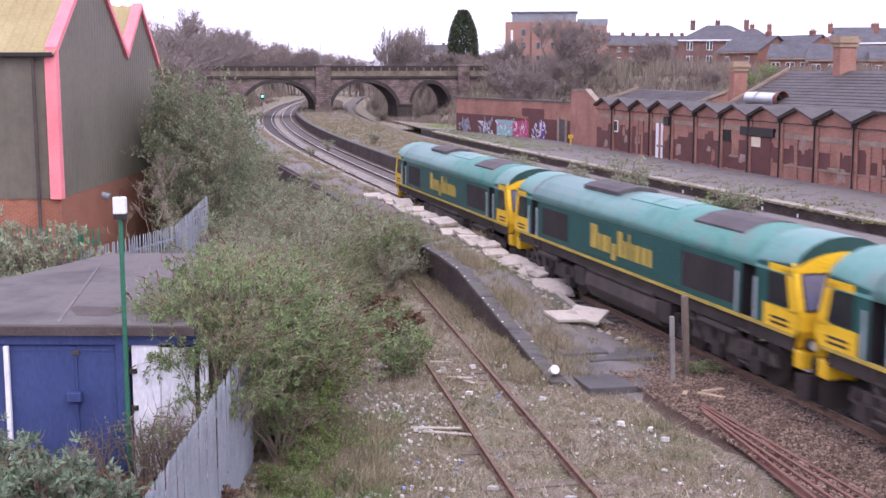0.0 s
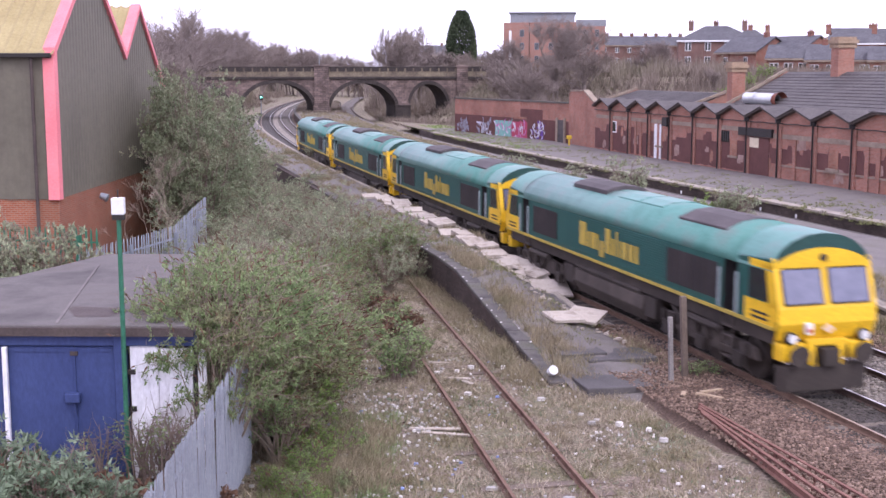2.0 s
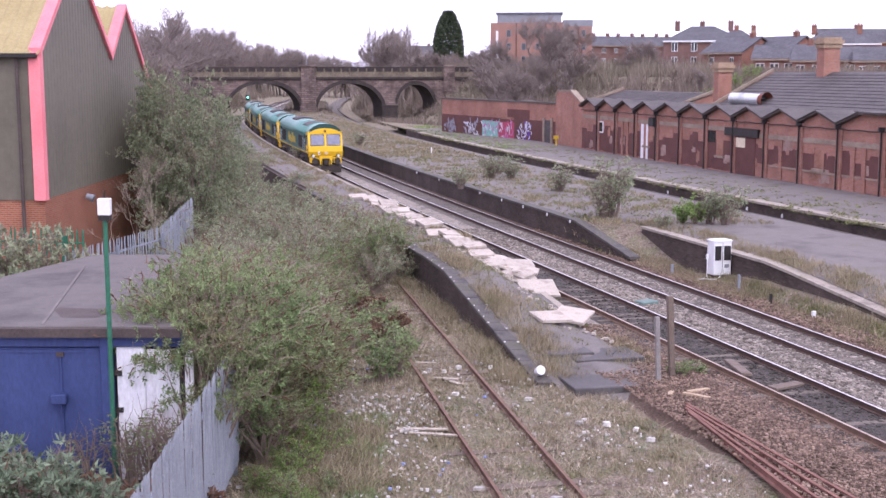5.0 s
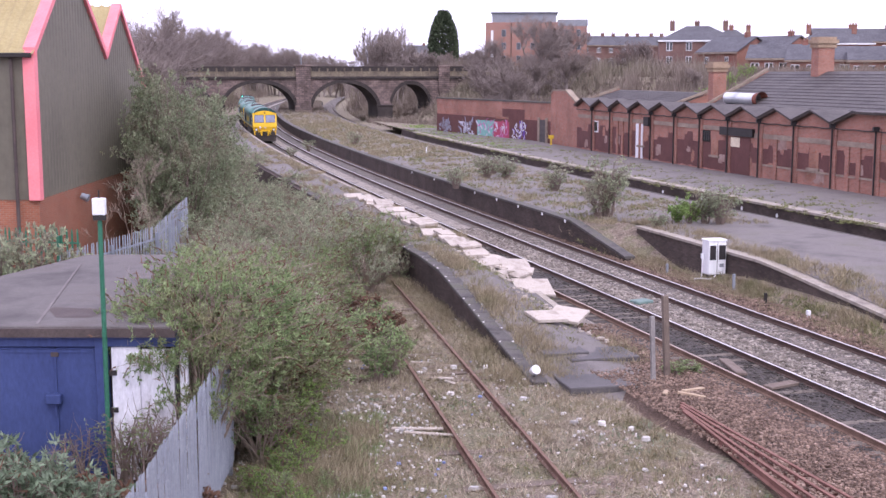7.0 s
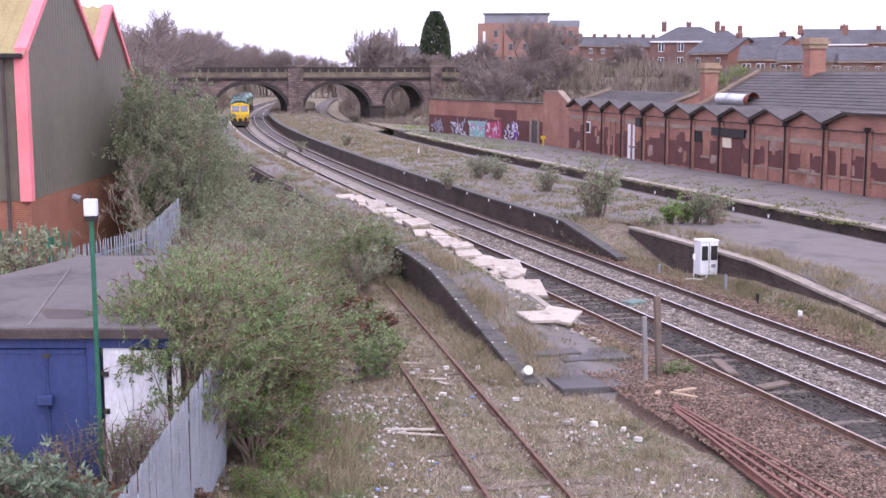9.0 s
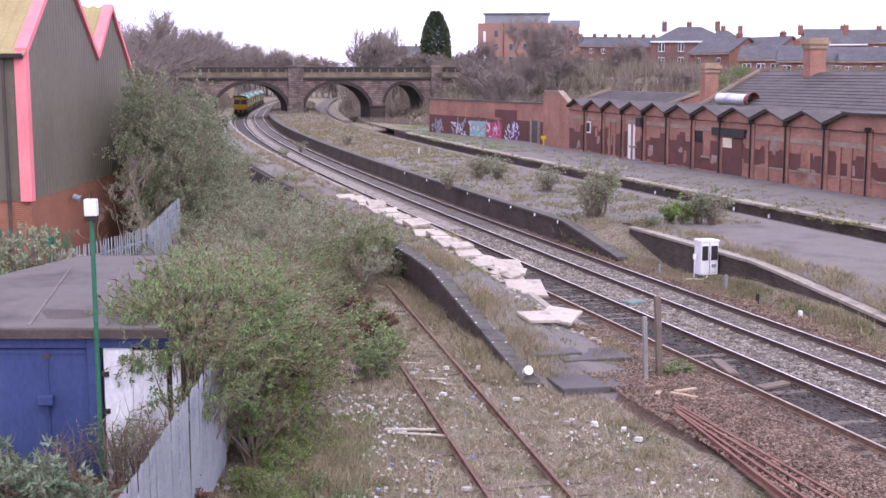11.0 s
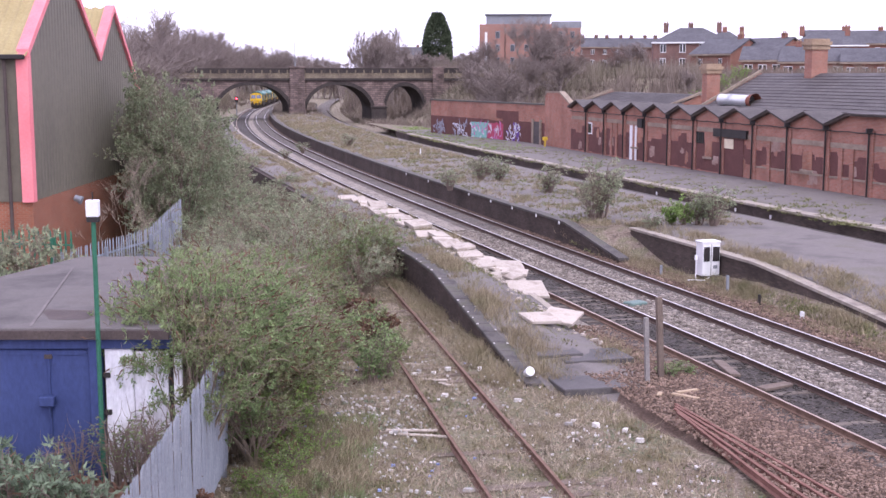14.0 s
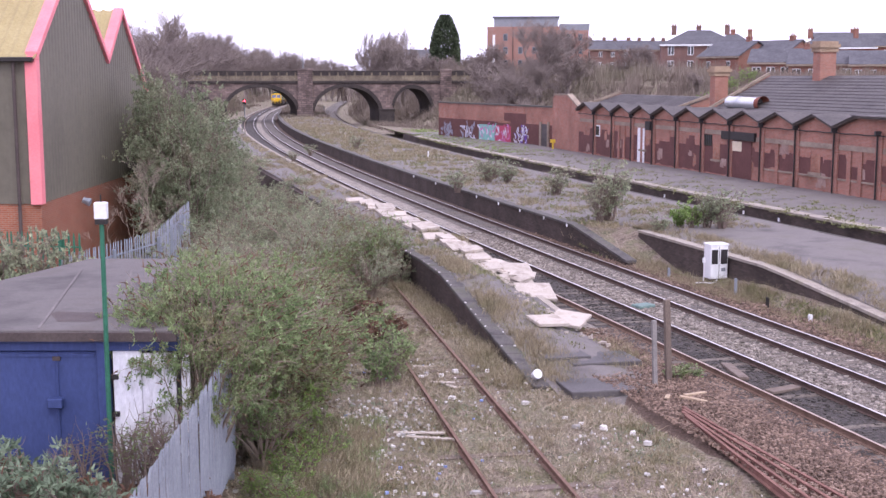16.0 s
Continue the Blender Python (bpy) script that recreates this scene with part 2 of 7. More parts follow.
def sweep(bm, profile, ys, closed=True, where=at):
    """Carries a profile of (off, z) along the line; profile may be a function of y."""
    rows = []
    for y in ys:
        p = profile(y) if callable(profile) else profile
        rows.append([bm.verts.new(where(y, o, z)) for o, z in p])
    n = len(rows[0])
    for a, b in zip(rows, rows[1:]):
        for i in range(n if closed else n - 1):
            bm.faces.new((a[i], a[(i + 1) % n], b[(i + 1) % n], b[i]))
    if closed:
        bm.faces.new(rows[0])
        bm.faces.new(rows[-1][::-1])


def mesh_of(name, bm, material, bevel=0.0):
    if bevel:
        bmesh.ops.bevel(bm, geom=bm.edges[:], offset=bevel, segments=1, affect="EDGES", profile=0.7)
    bmesh.ops.recalc_face_normals(bm, faces=bm.faces)
    me = bpy.data.meshes.new(name)
    bm.to_mesh(me)
    bm.free()
    for x in material if isinstance(material, (list, tuple)) else [material]:
        me.materials.append(x)
    return me


def part(name, bm, material, parent=None, label="", bevel=0.0, m=None):
    ob = new(name, mesh_of(name, bm, material, bevel))
    if parent is not None:
        ob.parent = parent
    if m is not None:
        ob.matrix_local = m
    if label:
        ob["label"] = label
    return ob


def soup(name, verts, faces, material, parent=None):
    me = bpy.data.meshes.new(name)
    me.from_pydata([tuple(v) for v in verts], [], faces)
    me.materials.append(material)
    ob = new(name, me)
    if parent is not None:
        ob.parent = parent
    return ob


def empty(name, m=None):
    ob = new(name)
    ob.empty_display_size = 0.3
    if m is not None:
        ob.matrix_basis = m
    return ob


def steps(a, b, d):
    n = max(1, int(round(abs(b - a) / d)))
    return [a + (b - a) * i / n for i in range(n + 1)]


def smooth(t):
    t = min(1.0, max(0.0, t))
    return t * t * (3 - 2 * t)


# ---- ground, one sheet to the horizon ----
def level(x, y):
    yy = min(max(y, 0), 420)
    off = (x - xb(yy)) * 0.965
    z = -0.38
    if y > 190:
        z -= 0.5 * smooth((y - 190) / 40) * smooth((off - 6) / 4)
    beyond = smooth((y - 150) / 60)
    left0, left1 = -30 + 12 * beyond, -52 + 22 * beyond
    z += 8.2 * smooth((left0 - off) / (left0 - left1)) * smooth((y - 62) / 25)
    right0, right1 = 37 - 14 * beyond, 75 - 38 * beyond
    z += 7.6 * smooth((off - right0) / (right1 - right0)) * smooth((y - 40) / 30)
    z += 9 * smooth((y - 300) / 500) * smooth(abs(off) / 80)
    z += 0.10 * noise.noise((x * 0.35, y * 0.35, 0)) + 0.05 * noise.noise((x * 1.3, y * 1.3, 3))
    return z


def build_ground():
    xs = [-1800, -900, -500, -300, -200, -150, -120] + steps(-100, -32, 4) + steps(-31, 34, 1.0)[0:] + steps(37, 120, 4) + [150, 200, 300, 500, 900, 1800]
    ys = [-120, -60, -30, -10, 0, 8] + steps(12, 75, 1.0) + steps(77, 130, 2.2) + steps(134, 320, 5) + [340, 370, 400, 450, 520, 620, 800, 1100, 1600, 2400, 3600]
    verts = [(x, y, level(x, y)) for y in ys for x in xs]
    n = len(xs)
    faces = [(j * n + i, j * n + i + 1, (j + 1) * n + i + 1, (j + 1) * n + i) for j in range(len(ys) - 1) for i in range(n - 1)]
    ob = soup("ground", verts, faces, M["ground"])
    for p in ob.data.polygons:
        p.use_smooth = True
    tagged(ob, "weedy brown trackside soil with litter and moss", "ground", kind="structure")


build_ground()

FAR = steps(-20, 60, 4) + steps(65, 430, 7)


def strip(name, offs, mat_, y0=-20, y1=430, label="", d=3.0):
    bm = bmesh.new()
    ys = [y for y in steps(y0, min(y1, 90), d)] + ([y for y in steps(97, y1, 7)] if y1 > 97 else [])
    sweep(bm, lambda y: [(o, z + 0.015 * noise.noise((o, y * 0.7, 0))) for o, z in offs], ys, closed=False)
    ob = part(name, bm, mat_)
    for f in ob.data.polygons:
        f.use_smooth = True
        if f.normal.z < 0:
            f.flip()
    return tagged(ob, label, "ballast", kind="structure")


strip("ballast_1", [(-4.65, -0.17), (-3.33, -0.155), (-2.1, -0.17)], M["oily_ballast"], label="oily dark ballast under the running line")
strip("ballast_2", [(-2.1, -0.17), (-1.7, -0.22), (-1.25, -0.17)], M["ballast"], label="pale grey ballast between the two main lines")
strip("ballast_3", [(-1.25, -0.17), (0, -0.155), (1.25, -0.17)], M["dirty_ballast"], label="brown-grey ballast under the far main line")
strip("ballast_4", [(1.25, -0.17), (1.9, -0.22), (3.3, -0.42)], M["red_ballast"], label="pinkish stone ballast shoulder")
strip("ballast_5", [(-7.9, -0.50), (-6.9, -0.28), (-5.6, -0.19), (-4.65, -0.17)], M["red_ballast"], y1=38, label="reddish-brown ballast beside the running line")
strip("ballast_6", [(-5.6, -0.3), (-4.65, -0.17)], M["ballast"], y0=38, label="pale ballast shoulder by the platform")
strip("ballast_7", [(11.2, -0.3), (12.9, -0.24), (14.2, -0.3)], M["dirty_ballast"], y0=20, label="weedy disused trackbed between platforms")


def rail_profile(o):
    return [(o - 0.07, -0.158), (o - 0.07, -0.14), (o - 0.015, -0.12), (o - 0.015, -0.045), (o - 0.035, -0.03), (o - 0.035, 0), (o + 0.035, 0),
            (o + 0.035, -0.03), (o + 0.015, -0.045), (o + 0.015, -0.12), (o + 0.07, -0.14), (o + 0.07, -0.158)]


def build_track(name, off, y0, y1, label, worn, sleepers=True):
    top = empty(name)
    tagged(top, label, "railway track", kind="structure")
    for o in (off - 0.7525, off + 0.7525):
        bm = bmesh.new()
        sweep(bm, rail_profile(o), [y for y in FAR if y0 <= y <= y1])
        me_mats = [M["rail_orange"], M["rail_dull"]] if o < TRACK_A and worn else [M["rail_rust"], M["rail_top"]]
        ob = part("rail", bm, me_mats, top)
        if worn:
            for f in ob.data.polygons:
                c = f.center
                if abs(c.z) < 1e-4:
                    f.material_index = 1
    if sleepers:
        bm = bmesh.new()
        box(bm, -1.25, 1.25, -0.13, 0.13, -0.30, -0.155)
        bmesh.ops.bevel(bm, geom=bm.edges[:], offset=0.015, segments=1, affect="EDGES")
        me = mesh_of("sleeper", bm, M["sleeper"])
        y = max(y0, 14.0)
        while y < min(y1, 120):
            ob = new("sleeper", me)
            ob.parent = top
            p = at(y, off, random.uniform(-0.03, 0.012))
            ob.matrix_local = pose(*p, 0, 0, heading(y) + random.uniform(-1, 1))
            y += 0.66
    return top


build_track("track_1", TRACK_A, -20, 430, "main railway line with polished steel rails on dark ballast", True)
build_track("track_2", 0.0, -20, 430, "second main railway line with polished steel rails", True)
build_track("track_3", TRACK_C, 20, 300, "rusty disused railway track sunk between two platforms", False)


# the overgrown siding
def siding(y, off, z=0.0):
    return Vector((1.41 - 0.192 * (y - 23.5) + off * 0.98, y + off * 0.2, z))


def build_siding():
    top = empty("track_4")
    tagged(top, "rusty overgrown siding track with buried sleepers", "railway track", kind="structure")
    for o in (-0.77, 0.77):
        bm = bmesh.new()
        sweep(bm, [(a, z - 0.22) for a, z in rail_profile(o)], steps(10, 47, 1.5), where=siding)
        part("rail", bm, M["siding_rust"], top)
    bm = bmesh.new()
    box(bm, -1.25, 1.25, -0.13, 0.13, -0.42, -0.335)
    me = mesh_of("sleeper", bm, M["old_wood"])
    for y in steps(12, 45, 0.75):
        if random.random() < 0.45:
            ob = new("sleeper", me)
            ob.parent = top
            ob.matrix_local = pose(*siding(y, random.uniform(-0.1, 0.1), random.uniform(-0.04, 0.0)), 0, 0, 11.7 + random.uniform(-3, 3))


build_siding()


# ---- platforms ----
def edge_left(y):
    """x of the near platform's outer wall."""
    if y < 46:
        return -1.15 - 0.228 * (y - 45.5)
    return -1.3 - 0.29 * (y - 46)


def near_top(y):
    """Height of the near platform along its outer wall, with the ramp."""
    return -0.42 + 1.32 * min(1, max(0, (y - 29.6) / 12.6))


def track_top(y):
    """Height of its broken-down edge beside the line."""
    return min(near_top(y), -0.2 + 1.1 * min(1, max(0, (y - 40.5) / 11.0)))


def near_z(x, y):
    """Height of the platform's surface at a place."""
    l, r = edge_left(y), at(y, TRACK_A - 1.75).x
    k = min(1, max(0, (x - l) / max(0.1, r - l)))
    return near_top(y) + (track_top(y) - near_top(y)) * smooth((k - 0.35) / 0.65)


def off_of(x, y):
    return (x - xb(y)) * math.cos(math.atan(slope(y)))


def build_near_platform():
    top = empty("platform_1")
    tagged(top, "disused low platform with broken tarmac and stone edging", "platform", kind="structure")
    ys = steps(30, 60, 1.5) + steps(64, 200, 6)
    bm = bmesh.new()
    rows = []
    for y in ys:
        r = at(y, TRACK_A - 1.75)
        l = Vector((edge_left(y), y, 0))
        rows.append([bm.verts.new((l.x + (r.x - l.x) * k, l.y + (r.y - l.y) * k, near_z(l.x + (r.x - l.x) * k, y) - 0.02 + 0.03 * noise.noise((k * 4, y * 0.6, 1)))) for k in (0.1, 0.3, 0.5, 0.7, 0.9, 1.0)])
    for a, b in zip(rows, rows[1:]):
        for i in range(5):
            bm.faces.new((a[i], a[i + 1], b[i + 1], b[i]))
    part("surface", bm, M["tarmac"], top, "cracked grey tarmac surface")
    # the wall along the siding and its stone coping
    bm = bmesh.new()
    prev = None
    for y in ys:
        z = near_top(y)
        x = edge_left(y)
        cur = [bm.verts.new((x + dx, y, zz)) for dx, zz in ((0.05, -0.7), (0.05, z - 0.1), (0.5, z - 0.1), (0.5, -0.7))]
        if prev:
            for i in range(4):
                bm.faces.new((prev[i], prev[(i + 1) % 4], cur[(i + 1) % 4], cur[i]))
        prev = cur
    part("retaining_wall", bm, M["dark_wall"], top, "sooty brick retaining wall")
    y = 31.0
    while y < 70:
        d = random.uniform(0.75, 0.95)
        bm = bmesh.new()
        x, x1, z, z1 = edge_left(y), edge_left(y + d), near_top(y), near_top(y + d)
        ring = [(-0.02, -0.12), (0.5, -0.12), (0.5, 0), (-0.02, 0)]
        a = [bm.verts.new((x + p, y + 0.01, z + q)) for p, q in ring]
        b = [bm.verts.new((x1 + p, y + d - 0.01, z1 + q)) for p, q in ring]
        bm.faces.new(a)
        bm.faces.new(b[::-1])
        for i in range(4):
            bm.faces.new((a[i], a[(i + 1) % 4], b[(i + 1) % 4], b[i]))
        part("coping_stone", bm, M["dark_coping"], top, bevel=0.02)
        y += d
    bm = bmesh.new()
    sweep(bm, lambda y: [(TRACK_A - 1.75, -0.6), (TRACK_A - 1.5, -0.6), (TRACK_A - 1.5, track_top(y)), (TRACK_A - 1.75, track_top(y))], steps(41, 200, 3))
    part("track_edge", bm, M["coping"], top, "worn stone edge beside the running line")


M["dark_coping"] = mat("dark_coping", [(0.055, 0.05, 0.05), (0.11, 0.10, 0.095), (0.09, 0.09, 0.06)], 1.4, 30, 0.9, spread=0.35)
build_near_platform()


def build_island():
    top = empty("platform_2")
    tagged(top, "abandoned island platform with weedy tarmac", "platform", kind="structure")
    ys = steps(33, 120, 2.0) + steps(126, 300, 6)

    def inner(y):
        return 1.65 + 2.1 * smooth((57.5 - y) / 2)

    def height(y):
        return 0.9 * min(1, max(0.12, (y - 33) / 10))
    bm = bmesh.new()
    sweep(bm, lambda y: [(inner(y) + 0.35, height(y) - 0.01)] + [(inner(y) + (11.0 - inner(y)) * k, height(y) + 0.06 * noise.noise((k * 5, y * 0.4, 7))) for k in (0.15, 0.3, 0.5, 0.7, 0.85)] + [(11.0, height(y))], ys, closed=False)
    part("surface", bm, M["tarmac"], top, "weed-grown grey tarmac surface")
    # long wall by the main line with its ramp
    bm = bmesh.new()
    sweep(bm, lambda y: [(1.7, -0.6), (2.05, -0.6), (2.05, height2(y) - 0.1), (1.7, height2(y) - 0.1)], steps(50.5, 300, 3.0))
    part("retaining_wall", bm, M["dark_wall"], top, "sooty brick platform wall")
    bm = bmesh.new()
    sweep(bm, lambda y: [(1.62, height2(y) - 0.1), (2.1, height2(y) - 0.1), (2.1, height2(y)), (1.62, height2(y))], steps(50.5, 300, 3.0))
    part("coping", bm, M["dark_coping"], top, "dark stone coping")
    bm = bmesh.new()
    rise = lambda y, y0: -0.47 + 1.34 * smooth((y - y0) / 7.5)
    sweep(bm, lambda y: [(1.95, min(rise(y, 50), height2(y) - 0.02)), (2.8, rise(y, 49.5)), (3.7, rise(y, 48)), (4.7, height(y) - 0.06)], steps(47.0, 61, 1.0), closed=False)
    part("bank", bm, M["ground"], top, "grassy earth slope")
    # earth heaped against the set-back wall
    bm = bmesh.new()
    sweep(bm, lambda y: [(o, heap(o, y) + 0.03 * noise.noise((o * 2, y, 3))) for o in (2.2, 2.5, 2.9, 3.3, 3.62)], steps(31.0, 50.0, 1.0), closed=False)
    part("bank", bm, M["ground"], top, "grassy earth heaped against the wall")
    # set-back wall of the shorter end
    bm = bmesh.new()
    sweep(bm, lambda y: [(3.6, -0.6), (3.95, -0.6), (3.95, height(y) - 0.09), (3.6, height(y) - 0.09)], steps(33, 53.5, 1.5))
    part("retaining_wall", bm, M["dark_wall"], top)
    bm = bmesh.new()
    sweep(bm, lambda y: [(3.52, height(y) - 0.09), (4.0, height(y) - 0.09), (4.0, height(y) + 0.01), (3.52, height(y) + 0.01)], steps(33, 53.5, 1.5))
    part("coping", bm, M["coping"], top, "broken stone coping")
    bm = bmesh.new()
    sweep(bm, lambda y: [(10.9, -0.6), (11.2, -0.6), (11.2, height(y)), (10.9, height(y))], steps(33, 300, 3))
    part("retaining_wall", bm, M["dark_wall"], top)


def heap(o, y):
    """Height of the earth before the set-back wall, o metres right of the far line."""
    foot = 0.9 * min(1, max(0.12, (y - 33) / 10)) - 0.27 - 0.6 * smooth((y - 37) / 9)
    foot += (-0.42 - foot) * smooth((y - 45.5) / 3.5)
    return -0.42 + (foot + 0.42) * smooth((o - 2.2) / 1.3)


def height2(y):
    return 0.9 * min(1, max(0.0, (y - 50.2) / 6.5))


build_island()
def build_far_platform():
    top = empty("platform_3")
    tagged(top, "disused station platform with mossy stone edge before the brick building", "platform", kind="structure")
    ys = steps(40, 150, 3.0)
    bm = bmesh.new()
    sweep(bm, lambda y: [(14.7, 0.89), (17, 0.91), (19.5, 0.92), (21.95, 0.94)], ys, closed=False)
    part("surface", bm, M["tarmac"], top, "worn grey tarmac surface")
    bm = bmesh.new()
    sweep(bm, [(14.3, -0.6), (14.7, -0.6), (14.7, 0.78), (14.3, 0.78)], ys)
    part("retaining_wall", bm, M["dark_wall"], top, "sooty brick platform wall")
    y = 42.0
    while y < 140:
        d = random.uniform(0.9, 1.4) * (1 if y < 90 else 2)
        bm = bmesh.new()
        j = random.uniform(-0.03, 0.03)
        sweep(bm, [(14.15 + j, 0.76), (14.85 + j, 0.76), (14.85 + j, 0.9), (14.15 + j, 0.9)], [y + 0.012, y + d - 0.012])
        part("coping_stone", bm, M["coping"], top, bevel=0.02)
        y += d
    # the raised edge's return and grass bank past its end
    bm = bmesh.new()
    sweep(bm, lambda y: [(14.3, 0.89), (16.5, 0.7), (19, 0.5), (24, 0.2)], steps(150, 175, 5), closed=False)
    part("bank", bm, M["ground"], top)


build_far_platform()


# ---- the road bridge ----
BX, BY = -26.0, 218.0
B_TURN = math.degrees(math.atan(0.05))
B_M = pose(BX, BY, 0, 0, 0, B_TURN)
B_BACK = Vector((-1.9, 9.0, 0))
ARCHES = [(-30.2, -16.4, 2.0, 6.0), (-14.1, -1.5, 2.0, 6.05), (1.6, 13.2, 1.8, 6.05), (15.7, 22.4, 2.3, 5.85)]


def arch_z(u):
    for a, b, s, c in ARCHES:
        if a < u < b:
            k = (2 * u - a - b) / (b - a)
            return s + (c - s) * max(0.0, 1 - abs(k) ** 2.3) ** 0.62
    return None


def build_bridge():
    top = empty("road_bridge", B_M)
    tagged(top, "sooty brown sandstone road bridge with segmental arches over the railway", "bridge")
    us = sorted(set([-60.0, 36.0] + [round(u, 3) for a, b, s, c in ARCHES for u in [a, b] + [a + (b - a) * (0.5 - 0.5 * math.cos(math.pi * i / 28)) for i in range(1, 28)]]))
    deck = 7.0
    bm = bmesh.new()
    for u0, u1 in zip(us, us[1:]):
        mid = arch_z((u0 + u1) / 2)
        z0 = z1 = -1.5
        if mid is not None:
            z0 = arch_z(u0 + 1e-4) if arch_z(u0 + 1e-4) is not None else -1.5
            z1 = arch_z(u1 - 1e-4) if arch_z(u1 - 1e-4) is not None else -1.5
        for back in (Vector((0, 0, 0)), B_BACK):
            q = [bm.verts.new(Vector(p) + back) for p in ((u0, 0, z0), (u1, 0, z1), (u1, 0, deck), (u0, 0, deck))]
            bm.faces.new(q)
    part("spandrel_wall", bm, M["stone"], top, "coursed brown stone wall")
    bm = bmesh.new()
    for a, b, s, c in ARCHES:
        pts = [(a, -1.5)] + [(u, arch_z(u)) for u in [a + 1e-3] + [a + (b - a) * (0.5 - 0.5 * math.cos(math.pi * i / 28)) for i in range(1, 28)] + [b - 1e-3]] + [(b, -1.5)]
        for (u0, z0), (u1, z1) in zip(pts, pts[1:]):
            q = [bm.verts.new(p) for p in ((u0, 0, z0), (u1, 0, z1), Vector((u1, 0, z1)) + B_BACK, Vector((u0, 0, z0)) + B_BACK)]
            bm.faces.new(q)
    part("soffit", bm, M["dark_stone"], top, "near-black arch underside")
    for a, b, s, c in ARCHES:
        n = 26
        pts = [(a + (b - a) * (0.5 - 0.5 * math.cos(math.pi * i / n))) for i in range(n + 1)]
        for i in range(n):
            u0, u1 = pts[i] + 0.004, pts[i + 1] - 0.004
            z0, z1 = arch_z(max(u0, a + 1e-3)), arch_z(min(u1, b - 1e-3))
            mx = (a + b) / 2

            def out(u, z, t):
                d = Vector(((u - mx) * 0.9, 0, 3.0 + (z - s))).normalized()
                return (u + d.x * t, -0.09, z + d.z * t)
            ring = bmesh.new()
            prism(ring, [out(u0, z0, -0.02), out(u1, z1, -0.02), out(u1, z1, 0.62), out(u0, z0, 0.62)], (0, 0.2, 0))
            part("arch_stone", ring, M["dark_stone"], top)
    for u0, u1, zt in ((-1.25, 1.35, 9.3), (24.0, 26.0, 9.2), (-33.5, -31.5, 9.2)):
        bm = bmesh.new()
        box(bm, u0, u1, -0.45, 0.3, -1.5, zt)
        box(bm, u0 - 0.15, u1 + 0.15, -0.6, 0.4, zt - 0.35, zt - 0.08)
        part("pilaster", bm, M["stone"], top, "projecting stone pilaster with a cap", bevel=0.04)
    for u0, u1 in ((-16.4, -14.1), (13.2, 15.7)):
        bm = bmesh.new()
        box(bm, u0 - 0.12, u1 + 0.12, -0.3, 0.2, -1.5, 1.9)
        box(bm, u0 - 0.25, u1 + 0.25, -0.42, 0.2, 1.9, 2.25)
        part("pier", bm, M["dark_stone"], top, "near-black stone pier", bevel=0.05)
    bm = bmesh.new()
    box(bm, -60, 36, -0.28, 0.2, 6.85, 7.2)
    box(bm, -60, 36, -0.18, 0.2, 6.7, 6.85)
    part("string_course", bm, M["dark_stone"], top, "dark moulded stone string course")
    for back in (0, 1):
        u = -60.0
        o = B_BACK * back
        while u < 36:
            bm = bmesh.new()
            w = 1.5 if not back else 96
            box(bm, u + 0.03, u + w - 0.03, 0.02 + o.y, 0.32 + o.y, 7.2, 8.7 + random.uniform(-0.02, 0.02), Matrix.Translation((o.x, 0, 0)))
            part("parapet_stone", bm, M["pale_stone"], top)
            u += w
        bm = bmesh.new()
        box(bm, -60 + o.x, 36 + o.x, -0.1 + o.y, 0.42 + o.y, 8.68, 8.98)
        for i in range(64):
            u = -60 + 1.5 * i
            box(bm, u + o.x, u + 1.2 + o.x, -0.06 + o.y, 0.36 + o.y, 8.12, 8.68)
        part("parapet_coping", bm, M["dark_stone"], top, "blackened parapet rail")
    bm = bmesh.new()
    q = [bm.verts.new(p) for p in ((-60, 0.2, 7.1), (36, 0.2, 7.1), (36 + B_BACK.x, 9, 7.1), (-60 + B_BACK.x, 9, 7.1))]
    bm.faces.new(q)
    part("deck", bm, M["tarmac"], top)


build_bridge()


# ---- station building ----
S_OFF = 21.95
BAY = 4.07


def S_at(y, o, z):
    return at(y - 5.7, S_OFF + o, z)


